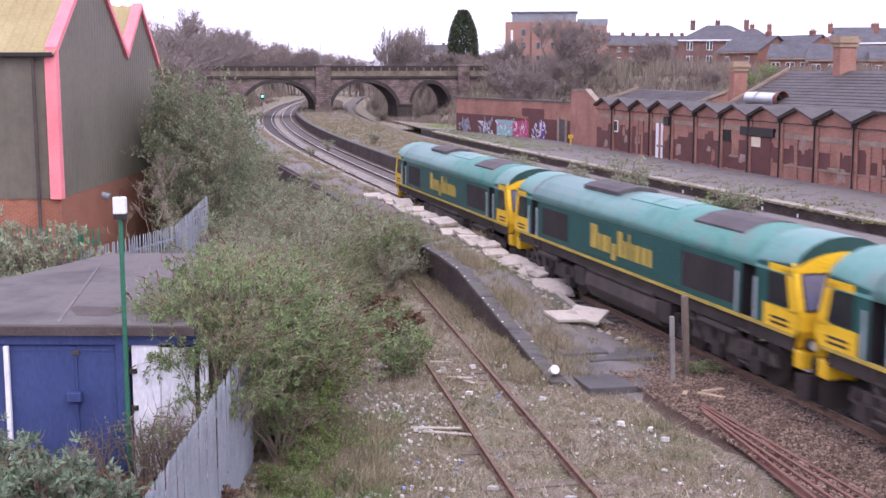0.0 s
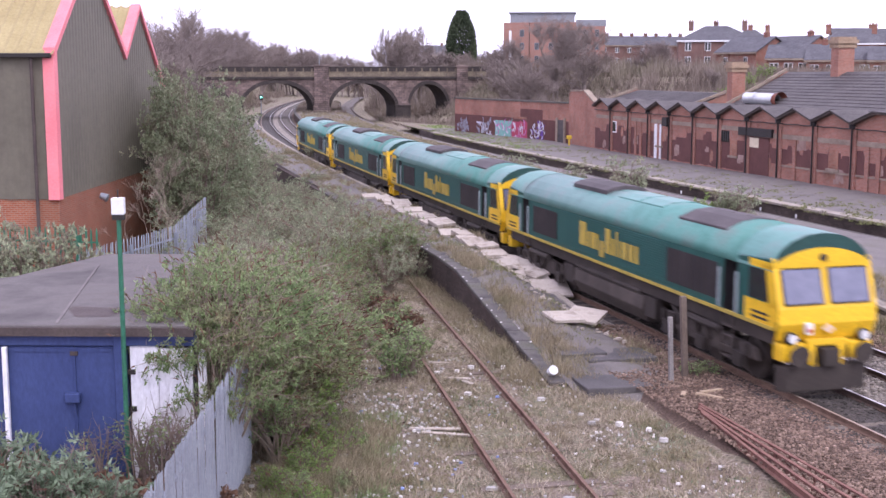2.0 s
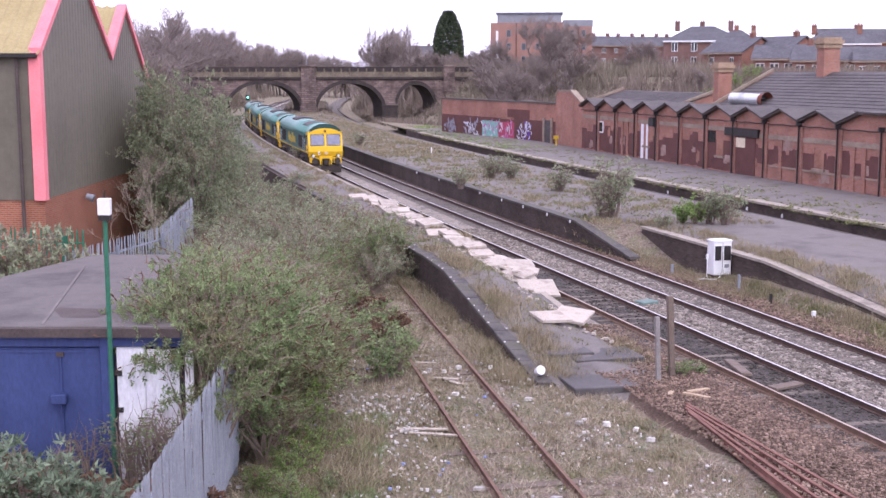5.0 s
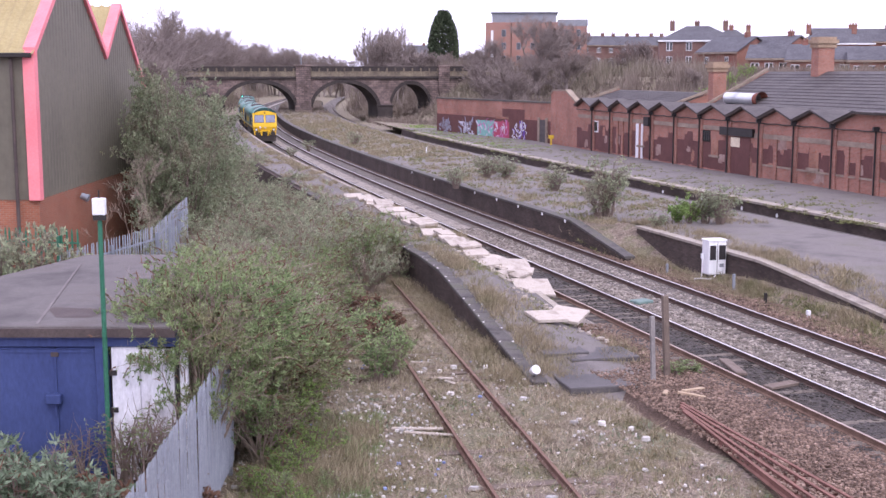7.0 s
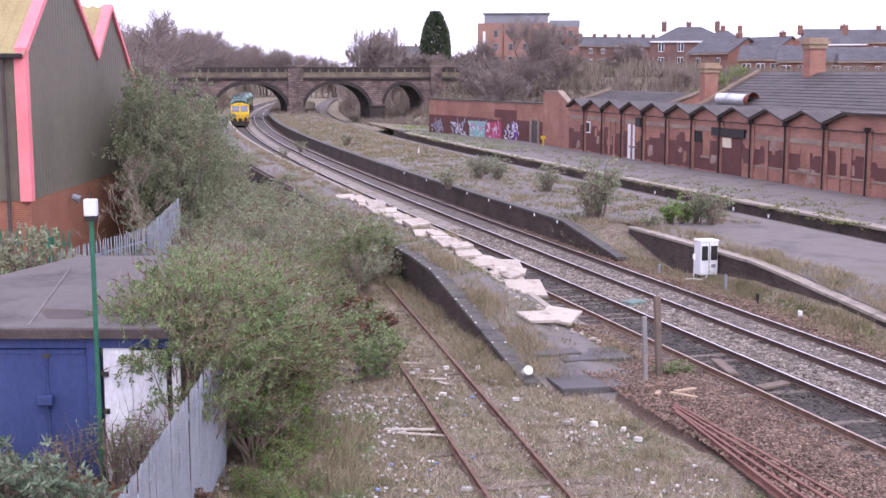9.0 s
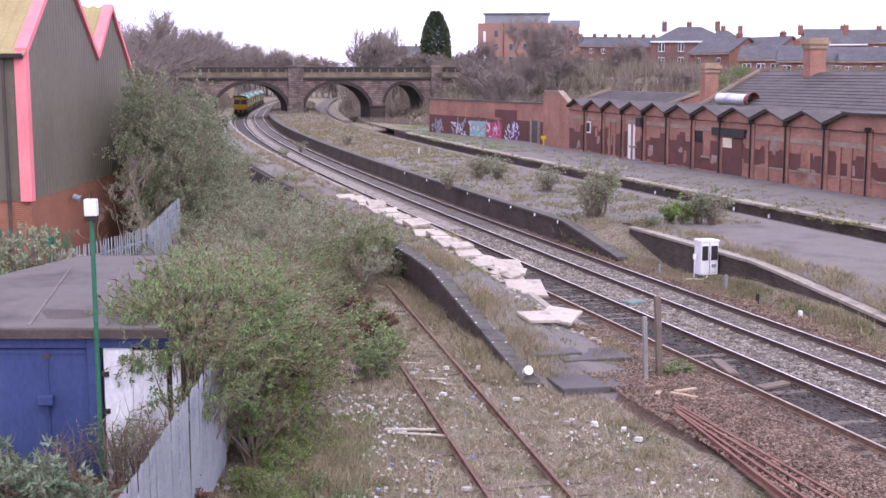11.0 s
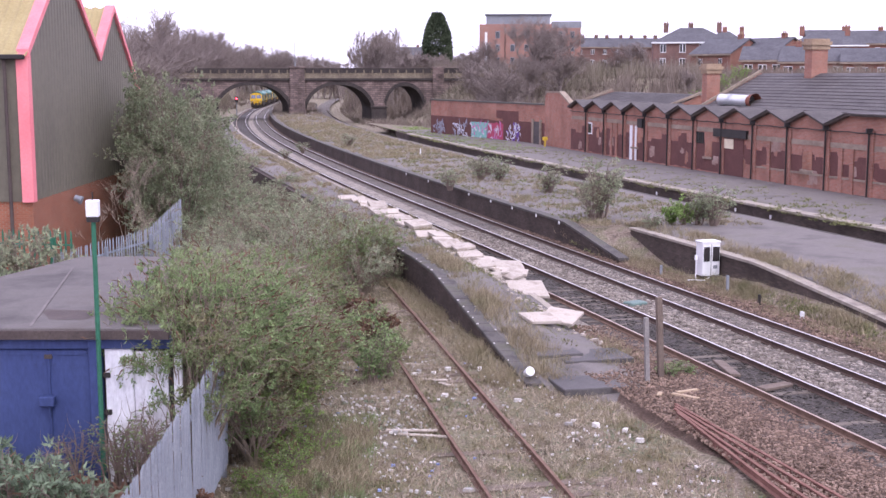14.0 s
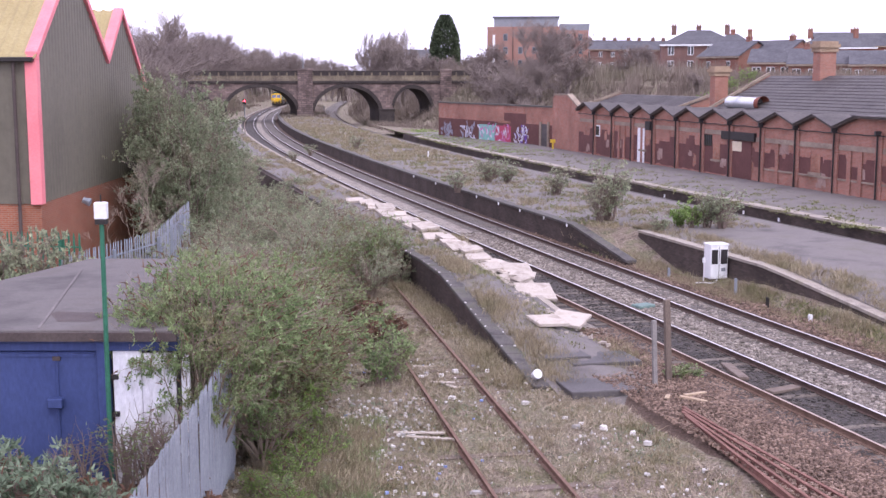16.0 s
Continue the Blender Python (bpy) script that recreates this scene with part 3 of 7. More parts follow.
def build_station():
    top = empty("station_building")
    tagged(top, "derelict red-brick station building with maroon-painted lower walls and sawtooth eaves", "building")
    ycol = [112.17 - BAY * k for k in range(17)]
    # wall, bay by bay, with gable tops
    for k, y in enumerate(ycol):
        y0, y1 = y - BAY, y
        mid = (y0 + y1) / 2
        bm = bmesh.new()
        flat = k >= 10
        if flat:
            tip = y1 - 2.1 if k == 10 else y1
            ring = [S_at(y0, 0, 0.5), S_at(y1, 0, 0.5), S_at(y1, 0, 4.75 if k == 10 else 5.4), S_at(tip, 0, 5.4), S_at(y0, 0, 5.4)]
            if k > 10:
                ring.pop(3)
        else:
            ring = [S_at(y0, 0, 0.5), S_at(y1, 0, 0.5), S_at(y1, 0, 4.75), S_at(mid, 0, 5.35), S_at(y0, 0, 4.75)]
        n = (S_at(mid, 0.35, 0) - S_at(mid, 0, 0))
        prism(bm, ring, n)
        part("wall_panel", bm, M["red_brick"], top)
        # maroon paint coat with a ragged top, a raised skin
        bm = bmesh.new()
        prev = None
        for i in range(41):
            yy = y0 + (y1 - y0) * i / 40
            zt = 2.85 + 0.25 * round(1.5 * noise.noise((yy * 0.55, 3.3, 0))) + (0.4 if (k * 7 + i // 13) % 4 == 0 else 0) + 0.06 * noise.noise((yy * 6, 1, 0))
            foot = 1.85 if k in (7, 8, 9, 10, 11) else 1.02
            cur = [bm.verts.new(S_at(yy, -0.012, z)) for z in (foot + 0.25 * max(0, noise.noise((yy * 0.9, 9, 0))), zt)]
            if prev:
                bm.faces.new((prev[0], cur[0], cur[1], prev[1]))
            prev = cur
        part("paint_coat", bm, M["maroon"], top, "flaking maroon paint")
        # pale stone course above it
        bm = bmesh.new()
        zc = 3.75 if k < 7 else 3.5
        prism(bm, [S_at(y0 + 0.3, -0.05, zc), S_at(y1 - 0.3, -0.05, zc), S_at(y1 - 0.3, -0.05, zc + 0.3), S_at(y0 + 0.3, -0.05, zc + 0.3)], n * 0.12)
        part("string_course", bm, M["grim_stone"], top)
        if k in (8, 9, 10, 11):
            bm = bmesh.new()
            prism(bm, [S_at(y0 + 0.3, -0.07, 1.72), S_at(y1 - 0.3, -0.07, 1.72), S_at(y1 - 0.3, -0.07, 1.84), S_at(y0 + 0.3, -0.07, 1.84)], n * 0.18)
            part("sill_course", bm, M["grim_stone"], top, "pale stone ledge over the brick base")
        # brick piers that part the panels of a bay
        for q in ((0.36, 0.62) if k in (2, 10) else (0.5,) if k in (3, 8, 11, 12) else ()):
            bm = bmesh.new()
            ya = y0 + BAY * q
            prism(bm, [S_at(ya, -0.09, 0.9), S_at(ya + 0.36, -0.09, 0.9), S_at(ya + 0.36, -0.09, zc), S_at(ya, -0.09, zc)], n * 0.2)
            part("pier", bm, M["plaster"] if (k * 3 + len(str(q))) % 4 == 1 else M["red_brick"], top)
        # cable along the wall under the gables
        bm = bmesh.new()
        for i in range(4):
            ya, yb = y0 + BAY * i / 4, y0 + BAY * (i + 1) / 4
            rod(bm, S_at(ya, -0.14, 4.5 - 0.04 * (i % 2)), S_at(yb, -0.14, 4.5 - 0.04 * ((i + 1) % 2)), 0.035, n=5)
        part("cable", bm, M["black"], top, "black cable strung along the wall")
        # patches of old plaster and newer brick
        for q in range(1 + k % 2):
            ya, za = y0 + random.uniform(0.5, 2.6), random.uniform(1.2, 3.0)
            w_, h_ = random.uniform(0.35, 1.1), random.uniform(0.3, 0.9)
            bm = bmesh.new()
            jj = lambda: random.uniform(-0.06, 0.06)
            bm.faces.new([bm.verts.new(S_at(ya + w_ * u + jj(), -0.018 - 0.002 * q, min(4.4, za + h_ * v + jj()))) for u, v in ((0, 0), (0.4, 0.02), (0.45, -0.15), (1, -0.1), (1, 0.6), (0.8, 0.65), (0.78, 1), (0.05, 0.95))])
            part("patch", bm, M["plaster"] if q != 1 else M["old_brick"], top)
        # pilaster strip, down-pipe
        bm = bmesh.new()
        prism(bm, [S_at(y0 - 0.28, -0.1, 0.6), S_at(y0 + 0.28, -0.1, 0.6), S_at(y0 + 0.28, -0.1, 4.6), S_at(y0 - 0.28, -0.1, 4.6)], n * 0.3)
        part("pilaster", bm, M["red_brick"], top)
        bm = bmesh.new()
        rod(bm, S_at(y0, -0.2, 0.9), S_at(y0, -0.2, 4.6), 0.055)
        box(bm, -0.16, 0.16, -0.12, 0.12, 4.5, 4.75, pose(*S_at(y0, -0.2, 0)))
        part("downpipe", bm, M["black"], top, "black iron downpipe")
        # horizontal cable tray and zigzag edge
        bm = bmesh.new()
        slopes = ((y0, 4.72, mid, 5.38), (y1, 4.72, mid, 5.38))
        if flat:
            slopes = ((y0, 5.38, tip, 5.4), (y1, 4.72, tip, 5.4)) if k == 10 else ((y0, 5.38, y1, 5.4),)
        for ya, za, yb, zb in slopes:
            a, b = S_at(ya, -0.35, za), S_at(yb, -0.35, zb)
            prism(bm, [a, b, b + Vector((0, 0, 0.09)), a + Vector((0, 0, 0.09))], n * 1.6)
        part("gable_edge", bm, M["edge_dark"], top, "dark sawtooth roof edge")
        bm = bmesh.new()
        for ya, za, yb, zb in slopes:
            a, b = S_at(ya, -0.42, za + 0.11), S_at(yb, -0.42, zb + 0.11)
            q = [a, b, S_at(yb, 2.0, zb + 0.11), S_at(ya, 2.0, za + 0.11)]
            prism(bm, q, (0, 0, 0.05))
        part("gable_roof", bm, M["grey_lead"], top, "grey sheet gable roof")
        # recessed window or door
        if k in (3, 6, 9, 12, 13):
            w = 0.75 if k % 3 else 0.5
            bm = bmesh.new()
            c = mid
            prism(bm, [S_at(c - w, -0.03, 2.0), S_at(c + w, -0.03, 2.0), S_at(c + w, -0.03, 3.1), S_at(c - w, -0.03, 3.1)], n * 0.06)
            part("window_blocking", bm, M["old_brick"], top, "bricked-up window")
            bm = bmesh.new()
            prism(bm, [S_at(c - w - 0.15, -0.12, 1.85), S_at(c + w + 0.15, -0.12, 1.85), S_at(c + w + 0.15, -0.12, 2.0), S_at(c - w - 0.15, -0.12, 2.0)], n * 0.3)
            part("sill", bm, M["grim_stone"], top)
    n = S_at(90, 1, 0) - S_at(90, 0, 0)

    def panel(name, ya, yb, za, zb, o, t, material, label=""):
        bm = bmesh.new()
        prism(bm, [S_at(ya, o, za), S_at(yb, o, za), S_at(yb, o, zb), S_at(ya, o, zb)], n * t)
        return part(name, bm, material, top, label)
    panel("door", 97.6, 98.9, 0.95, 3.7, -0.06, 0.1, M["white_paint"], "white boarded door")
    panel("door", 80.9, 84.2, 0.95, 3.45, -0.05, 0.1, M["maroon"], "wide maroon double door")
    panel("beam", 80.4, 84.8, 3.5, 4.05, -0.2, 0.3, M["black"], "black lintel beam over the wide door")
    panel("notice", 82.2, 83.4, 2.75, 3.4, -0.08, 0.05, M["cream"], "cream notice board")
    panel("window", 86.4, 88.0, 2.9, 3.7, -0.04, 0.1, M["glass"], "small barred window")
    for i in range(5):
        panel("window_bar", 86.5 + 0.3 * i, 86.56 + 0.3 * i, 2.9, 3.7, -0.07, 0.04, M["black"])
    panel("vent_box", 96.0, 96.9, 3.6, 4.3, -0.35, 0.35, M["black"], "black box on the wall")
    panel("window", 107.0, 107.9, 2.6, 3.6, -0.05, 0.1, M["white_paint"], "white-framed window")
    panel("pane", 107.1, 107.8, 2.7, 3.5, -0.06, 0.1, M["glass"])
    panel("end_wall", 112.2, 119.5, 0.5, 5.0, 0.0, 0.4, M["red_brick"], "taller brick end wall")
    bm = bmesh.new()
    ring = [S_at(112.6, 0.002, 5.0), S_at(119.5, 0.002, 5.0), S_at(119.4, 0.002, 5.75), S_at(118.9, 0.002, 6.0), S_at(115.2, 0.002, 6.05)]
    prism(bm, ring, n * 0.4)
    part("gable", bm, M["red_brick"], top, "broken brick gable")
    for ya, za, yb, zb in ((112.5, 5.0, 115.2, 6.05), (115.2, 6.05, 118.9, 6.0), (118.9, 6.0, 119.6, 5.6)):
        bm = bmesh.new()
        prism(bm, [S_at(ya, -0.08, za), S_at(yb, -0.08, zb), S_at(yb, -0.08, zb + 0.16), S_at(ya, -0.08, za + 0.16)], n * 0.56)
        part("gable_coping", bm, M["grim_stone"], top, "pale stone gable coping")

    # slate roofs behind, ridges along the line
    def roof(ya, yb, o0, o1, o2, ze, zr, name="slate_roof"):
        rows = 14
        for i in range(rows):
            bm = bmesh.new()
            t0, t1 = i / rows, (i + 1) / rows + 0.02
            za, zb = ze + (zr - ze) * t0 + 0.05, ze + (zr - ze) * t1
            oa, ob_ = o0 + (o1 - o0) * t0, o0 + (o1 - o0) * t1
            prism(bm, [S_at(ya, oa, za), S_at(yb, oa, za), S_at(yb, ob_, zb), S_at(ya, ob_, zb)], (0, 0, 0.06))
            part("slate_course", bm, M["slate"], top)
        bm = bmesh.new()
        q = [bm.verts.new(p) for p in (S_at(ya, o1, zr), S_at(yb, o1, zr), S_at(yb, o2, ze), S_at(ya, o2, ze))]
        bm.faces.new(q)
        part(name, bm, M["slate"], top, "dark grey slate roof")
        for yy in (ya, yb):
            bm = bmesh.new()
            prism(bm, [S_at(yy, o0, 0.9), S_at(yy, o2, 0.9), S_at(yy, o2, ze), S_at(yy, o1, zr + 0.15), S_at(yy, o0, ze)], (0, 0.25, 0))
            part("gable_wall", bm, M["red_brick"], top)
            bm = bmesh.new()
            a, b = S_at(yy, o0 - 0.2, ze + 0.05), S_at(yy, o1, zr + 0.2)
            prism(bm, [a, b, b + Vector((0, 0, 0.2)), a + Vector((0, 0, 0.2))], (0, 0.35, 0))
            part("gable_coping", bm, M["grim_stone"], top, "pale stone gable coping")
    roof(98.0, 117.0, 2.4, 6.0, 9.6, 4.9, 6.05)
    roof(66.5, 92.0, 2.2, 7.6, 13.0, 4.9, 7.7)
    roof(46.5, 66.0, 2.2, 7.6, 13.0, 4.9, 7.55)

    def chimney(y, o, w, z0, z1):
        p = S_at(y, o, 0)
        bm = bmesh.new()
        m = pose(p.x, p.y, 0, 0, 0, 15)
        box(bm, -w, w, -w * 0.75, w * 0.75, z0, z1 - 0.75, m)
        ob = part("chimney", bm, M["red_brick"], top, "tall red-brick chimney")
        bm = bmesh.new()
        box(bm, -w - 0.1, w + 0.1, -w * 0.75 - 0.1, w * 0.75 + 0.1, z1 - 0.75, z1 - 0.45, m)
        box(bm, -w - 0.2, w + 0.2, -w * 0.75 - 0.2, w * 0.75 + 0.2, z1 - 0.45, z1 - 0.2, m)
        box(bm, -w - 0.08, w + 0.08, -w * 0.75 - 0.08, w * 0.75 + 0.08, z1 - 0.2, z1, m)
        part("chimney_cap", bm, M["ochre_stone"], ob, "ochre corbelled chimney cap")
    chimney(94.3, 4.6, 0.55, 4.5, 8.55)
    chimney(84.7, 7.6, 0.62, 6.8, 10.2)
    # the extract duct
    bm = bmesh.new()
    a, b = S_at(90.0, 3.2, 5.9), S_at(86.6, 3.6, 5.85)
    rod(bm, a, b, 0.42, n=20, caps=False)
    rod(bm, S_at(88.8, 3.3, 5.9), S_at(88.6, 3.3, 5.9), 0.45, n=20, caps=False)
    duct = part("duct", bm, M["bare_metal"], top, "shiny round metal extract duct")
    bm = bmesh.new()
    rod(bm, b, S_at(86.0, 3.7, 5.85), 0.42, 0.55, n=20, caps=False)
    part("duct_mouth", bm, M["rust_red"], duct, "rust-red flared duct mouth")
    bm = bmesh.new()
    rod(bm, S_at(88, 3.4, 4.6), S_at(88, 3.4, 5.6), 0.1)
    part("duct_leg", bm, M["black"], duct)


M["plaster"] = mat("plaster", [(0.24, 0.15, 0.125), (0.36, 0.265, 0.23)], 1.5, 12, 0.9)
M["edge_dark"] = mat("edge_dark", [(0.065, 0.052, 0.048), (0.13, 0.108, 0.098)], 1.5, 12, 0.8)
M["grim_stone"] = mat("grim_stone", [(0.20, 0.15, 0.12), (0.34, 0.28, 0.22)], 1, 10, 0.9)
M["ochre_stone"] = mat("ochre_stone", [(0.25, 0.175, 0.12), (0.36, 0.27, 0.19)], 1, 10, 0.9)
M["grey_lead"] = mat("grey_lead", [(0.06, 0.053, 0.053), (0.115, 0.10, 0.098)], 0.6, 6, 0.7)
M["old_brick"] = brick_mat("old_brick", (0.26, 0.10, 0.065), (0.34, 0.15, 0.10), (0.28, 0.21, 0.17), 0.225, 0.075, turn=15.5, stain=0.4)
M["cream"] = mat("cream", [(0.60, 0.52, 0.38), (0.7, 0.62, 0.48)], 2, 20, 0.8)
M["bare_metal"] = mat("bare_metal", [(0.55, 0.57, 0.60), (0.68, 0.70, 0.72)], 2, 20, 0.35, 0.6, bump=0.1)
M["rust_red"] = mat("rust_red", [(0.16, 0.05, 0.035), (0.22, 0.08, 0.05)], 2, 20, 0.8)
build_station()


def build_graffiti_wall():
    p0, p1 = Vector((10.4, 120.5, 0)), Vector((-1.55, 146.5, 0))
    d = (p1 - p0)
    nrm = Vector((-d.y, d.x, 0)).normalized()
    L = d.length
    top = empty("yard_wall")
    tagged(top, "tall red-brick yard wall with painted graffiti tags", "wall")

    def quad(name, a, b, z0, z1, o, t, material, label=""):
        bm = bmesh.new()
        q = [p0 + d * (k / L) + nrm * o + Vector((0, 0, z)) for k, z in ((a, z0), (b, z0), (b, z1), (a, z1))]
        prism(bm, q, -nrm * t)
        return part(name, bm, material, top, label)
    quad("wall_face", 0, L, -0.3, 4.75, 0, 0.4, M["red_brick"], "red brick face")
    quad("paint_coat", 0, L, 0.2, 3.0, 0.012, 0.01, M["maroon"], "maroon painted lower wall")
    quad("coping", -0.1, L + 0.1, 4.75, 4.9, 0.08, 0.56, M["dark_coping"], "dark coping course")
    quad("brick_patch", 6.5, 11.5, 3.0, 4.0, 0.015, 0.01, M["maroon"])
    quad("light_band", 10.0, 13.0, 2.9, 3.15, 0.02, 0.01, M["old_brick"])
    r = random.Random(4)
    # each tag is a cluster of bent strokes in the tag's colours, plain shapes only
    tags = [(24.5, 3.2, ["spray_grey"]), (18.2, 4.2, ["spray_grey", "spray_white"]), (13.6, 4.0, ["spray_pink", "spray_teal", "spray_white"]),
            (10.0, 3.8, ["spray_white", "spray_red", "spray_pink"]), (5.8, 3.4, ["spray_white", "spray_purple"])]
    for a, w, cols in tags:
        if len(cols) == 3:
            quad("graffiti_ground", a - 0.1, a + w, 0.75, 2.6, 0.02, 0.004, M[cols[1]])
        for i in range(36):
            bm = bmesh.new()
            u, z = a + r.uniform(0.1, w - 0.3), r.uniform(0.6, 2.3)
            th = r.choice([0.1, 1.5, 1.3, 0.7, 2.4]) + r.uniform(-0.2, 0.2)
            l, wd = r.uniform(0.35, 0.95), r.uniform(0.05, 0.13)
            cx, sx = math.cos(th), math.sin(th)
            mid = r.uniform(-0.2, 0.2)
            pts = [(0, -wd), (l / 2, mid - wd), (l, -wd), (l, wd), (l / 2, mid + wd), (0, wd)]
            q = []
            for p, q_ in pts:
                uu, zz = u + p * cx - q_ * sx, max(0.5, min(2.85, z + p * sx + q_ * cx))
                q.append(p0 + d * (uu / L) + nrm * (0.034 + i * 0.0012) + Vector((0, 0, zz)))
            bm.faces.new([bm.verts.new(v) for v in q])
            part("graffiti_stroke", bm, M[r.choice(cols)], top)
    for a in (1.6, 3.2):
        quad("door_jamb", a, a + 0.35, 0.2, 3.3, 0.12, 0.3, M["grim_stone"], "pale stone door jamb")
    quad("doorway", 1.95, 3.2, 0.2, 3.1, 0.06, 0.1, M["slate"], "dark doorway")
    quad("end_pier", -1.2, 0.2, -0.3, 5.2, 0.1, 0.6, M["red_brick"], "brick end pier")


for nm, c in (("spray_grey", (0.30, 0.30, 0.36)), ("spray_white", (0.62, 0.60, 0.68)), ("spray_pink", (0.55, 0.20, 0.42)), ("spray_teal", (0.25, 0.50, 0.46)),
              ("spray_red", (0.45, 0.08, 0.14)), ("spray_purple", (0.16, 0.08, 0.34))):
    M[nm] = mat(nm, [tuple(v * 0.85 for v in c), c], 2, 9, 0.8, bump=0)
build_graffiti_wall()


# ---- corrugated works shed ----
SHED = Vector((-15.25, 45.0, 0))
SHED_D = Vector((-0.0236, 1, 0))


def shed_at(s, o, z):
    return SHED + SHED_D * s + Vector((-o, 0, z))


def build_shed():
    top = empty("works_shed")
    tagged(top, "twin-gabled corrugated works shed on a brick base with pink corner trims", "building")
    W1, W2, A2 = 10.4, 18.0, 13.25
    z0, ze, r1, r2 = 3.05, 8.45, 12.35, 10.75

    def ridge(s):
        if s <= W1:
            return ze + (r1 - ze) * (1 - abs(2 * s / W1 - 1))
        return r2 - abs(s - A2) * (r2 - ze) / (A2 - W1)
    # ribbed gable cladding
    bm = bmesh.new()
    n = int(W2 / 0.1)
    prev = None
    for i in range(n + 1):
        s = W2 * i / n
        o = 0.03 if (i // 2) % 2 else 0.0
        cur = [bm.verts.new(shed_at(s, o, z)) for z in (z0, ridge(s))]
        if prev:
            bm.faces.new((prev[0], cur[0], cur[1], prev[1]))
        prev = cur
    part("gable_cladding", bm, M["clad"], top, "ribbed dark grey-brown sheet cladding")
    bm = bmesh.new()
    prev = None
    for i in range(180):
        x = i * 0.2
        o = 0.05 if (i // 2) % 2 else 0.0
        cur = [bm.verts.new(shed_at(0.02 + o, 0.03 + x, z)) for z in (z0, ze)]
        if prev:
            bm.faces.new((prev[0], cur[0], cur[1], prev[1]))
        prev = cur
    part("side_cladding", bm, M["clad"], top, "ribbed dark sheet cladding")
    bm = bmesh.new()
    prism(bm, [shed_at(0.1, 0.02, -1), shed_at(W2, 0.02, -1), shed_at(W2, 0.02, z0 + 0.02), shed_at(0.1, 0.02, z0 + 0.02)], (-0.12, 0, 0))
    box(bm, -36, -0.13, 0.1, 0.45, -1, z0 + 0.05, Matrix.Translation(SHED))
    part("brick_base", bm, M["red_brick_square"], top, "red brick base wall")
    # ribbed roof sheets
    for a, b, rz in ((0, W1, r1), (W1, W2, r2)):
        mid = (a + b) / 2 if a == 0 else A2
        for e in (a, b):
            zs = ridge(e) if e != 0 else ze
            bm = bmesh.new()
            prev = None
            for i in range(260):
                x = i * 0.15 - 0.1
                h = 0.08 if (i % 3) == 0 else 0.0
                es = e - 0.2 if e == a and a == 0 else e
                cur = [bm.verts.new(shed_at(es, x, zs + 0.06 + h - (0.16 if es != e else 0))), bm.verts.new(shed_at(mid, x, rz + 0.06 + h))]
                if prev:
                    bm.faces.new((prev[0], cur[0], cur[1], prev[1]))
                prev = cur
            part("roof_sheet", bm, M["tan_roof"], top, "yellowish ribbed roof sheet")
        for e in (a, b):
            bm = bmesh.new()
            p, q = shed_at(e, -0.12, ridge(e)), shed_at(mid, -0.12, rz)
            prism(bm, [p + Vector((0, 0, -0.12)), q + Vector((0, 0, -0.08)), q + Vector((0, 0, 0.2)), p + Vector((0, 0, 0.2))], (-0.45, 0, 0))
            part("verge_trim", bm, M["pink"], top, "faded pink verge trim")
    bm = bmesh.new()
    box(bm, -0.35, 0.08, -0.08, 0.35, z0 - 0.02, ze + 0.05, Matrix.Translation(SHED))
    part("corner_trim", bm, M["pink"], top, "faded pink corner trim", bevel=0.02)
    bm = bmesh.new()
    box(bm, -36, 0.0, -0.3, 0.0, ze - 0.18, ze + 0.0, Matrix.Translation(SHED))
    part("gutter", bm, M["black"], top, "dark eaves gutter", bevel=0.03)
    bm = bmesh.new()
    rod(bm, SHED + Vector((-0.75, -0.12, 1.0)), SHED + Vector((-0.75, -0.12, ze - 0.1)), 0.07)
    part("downpipe", bm, M["rust_brown"], top, "brown rainwater downpipe")
    bm = bmesh.new()
    rod(bm, SHED + Vector((0.05, 5.0, 2.72)), SHED + Vector((0.35, 5.0, 2.6)), 0.12, 0.17, n=12)
    part("floodlight", bm, M["galv"], top, "small round wall lamp")
    bm = bmesh.new()
    prism(bm, [shed_at(W2, 0.1, -1), shed_at(W2, 36, -1), shed_at(W2, 36, ze), shed_at(W2, 0.1, ze)], (0, 0.3, 0))
    part("back_wall", bm, M["clad"], top)


M["rust_brown"] = mat("rust_brown", [(0.06, 0.045, 0.045), (0.09, 0.07, 0.065)], 2, 20, 0.7)
build_shed()


# ---- blue garage ----
M["felt_dark"] = mat("felt_dark", [(0.13, 0.115, 0.115), (0.18, 0.16, 0.155)], 2, 20, 0.9)

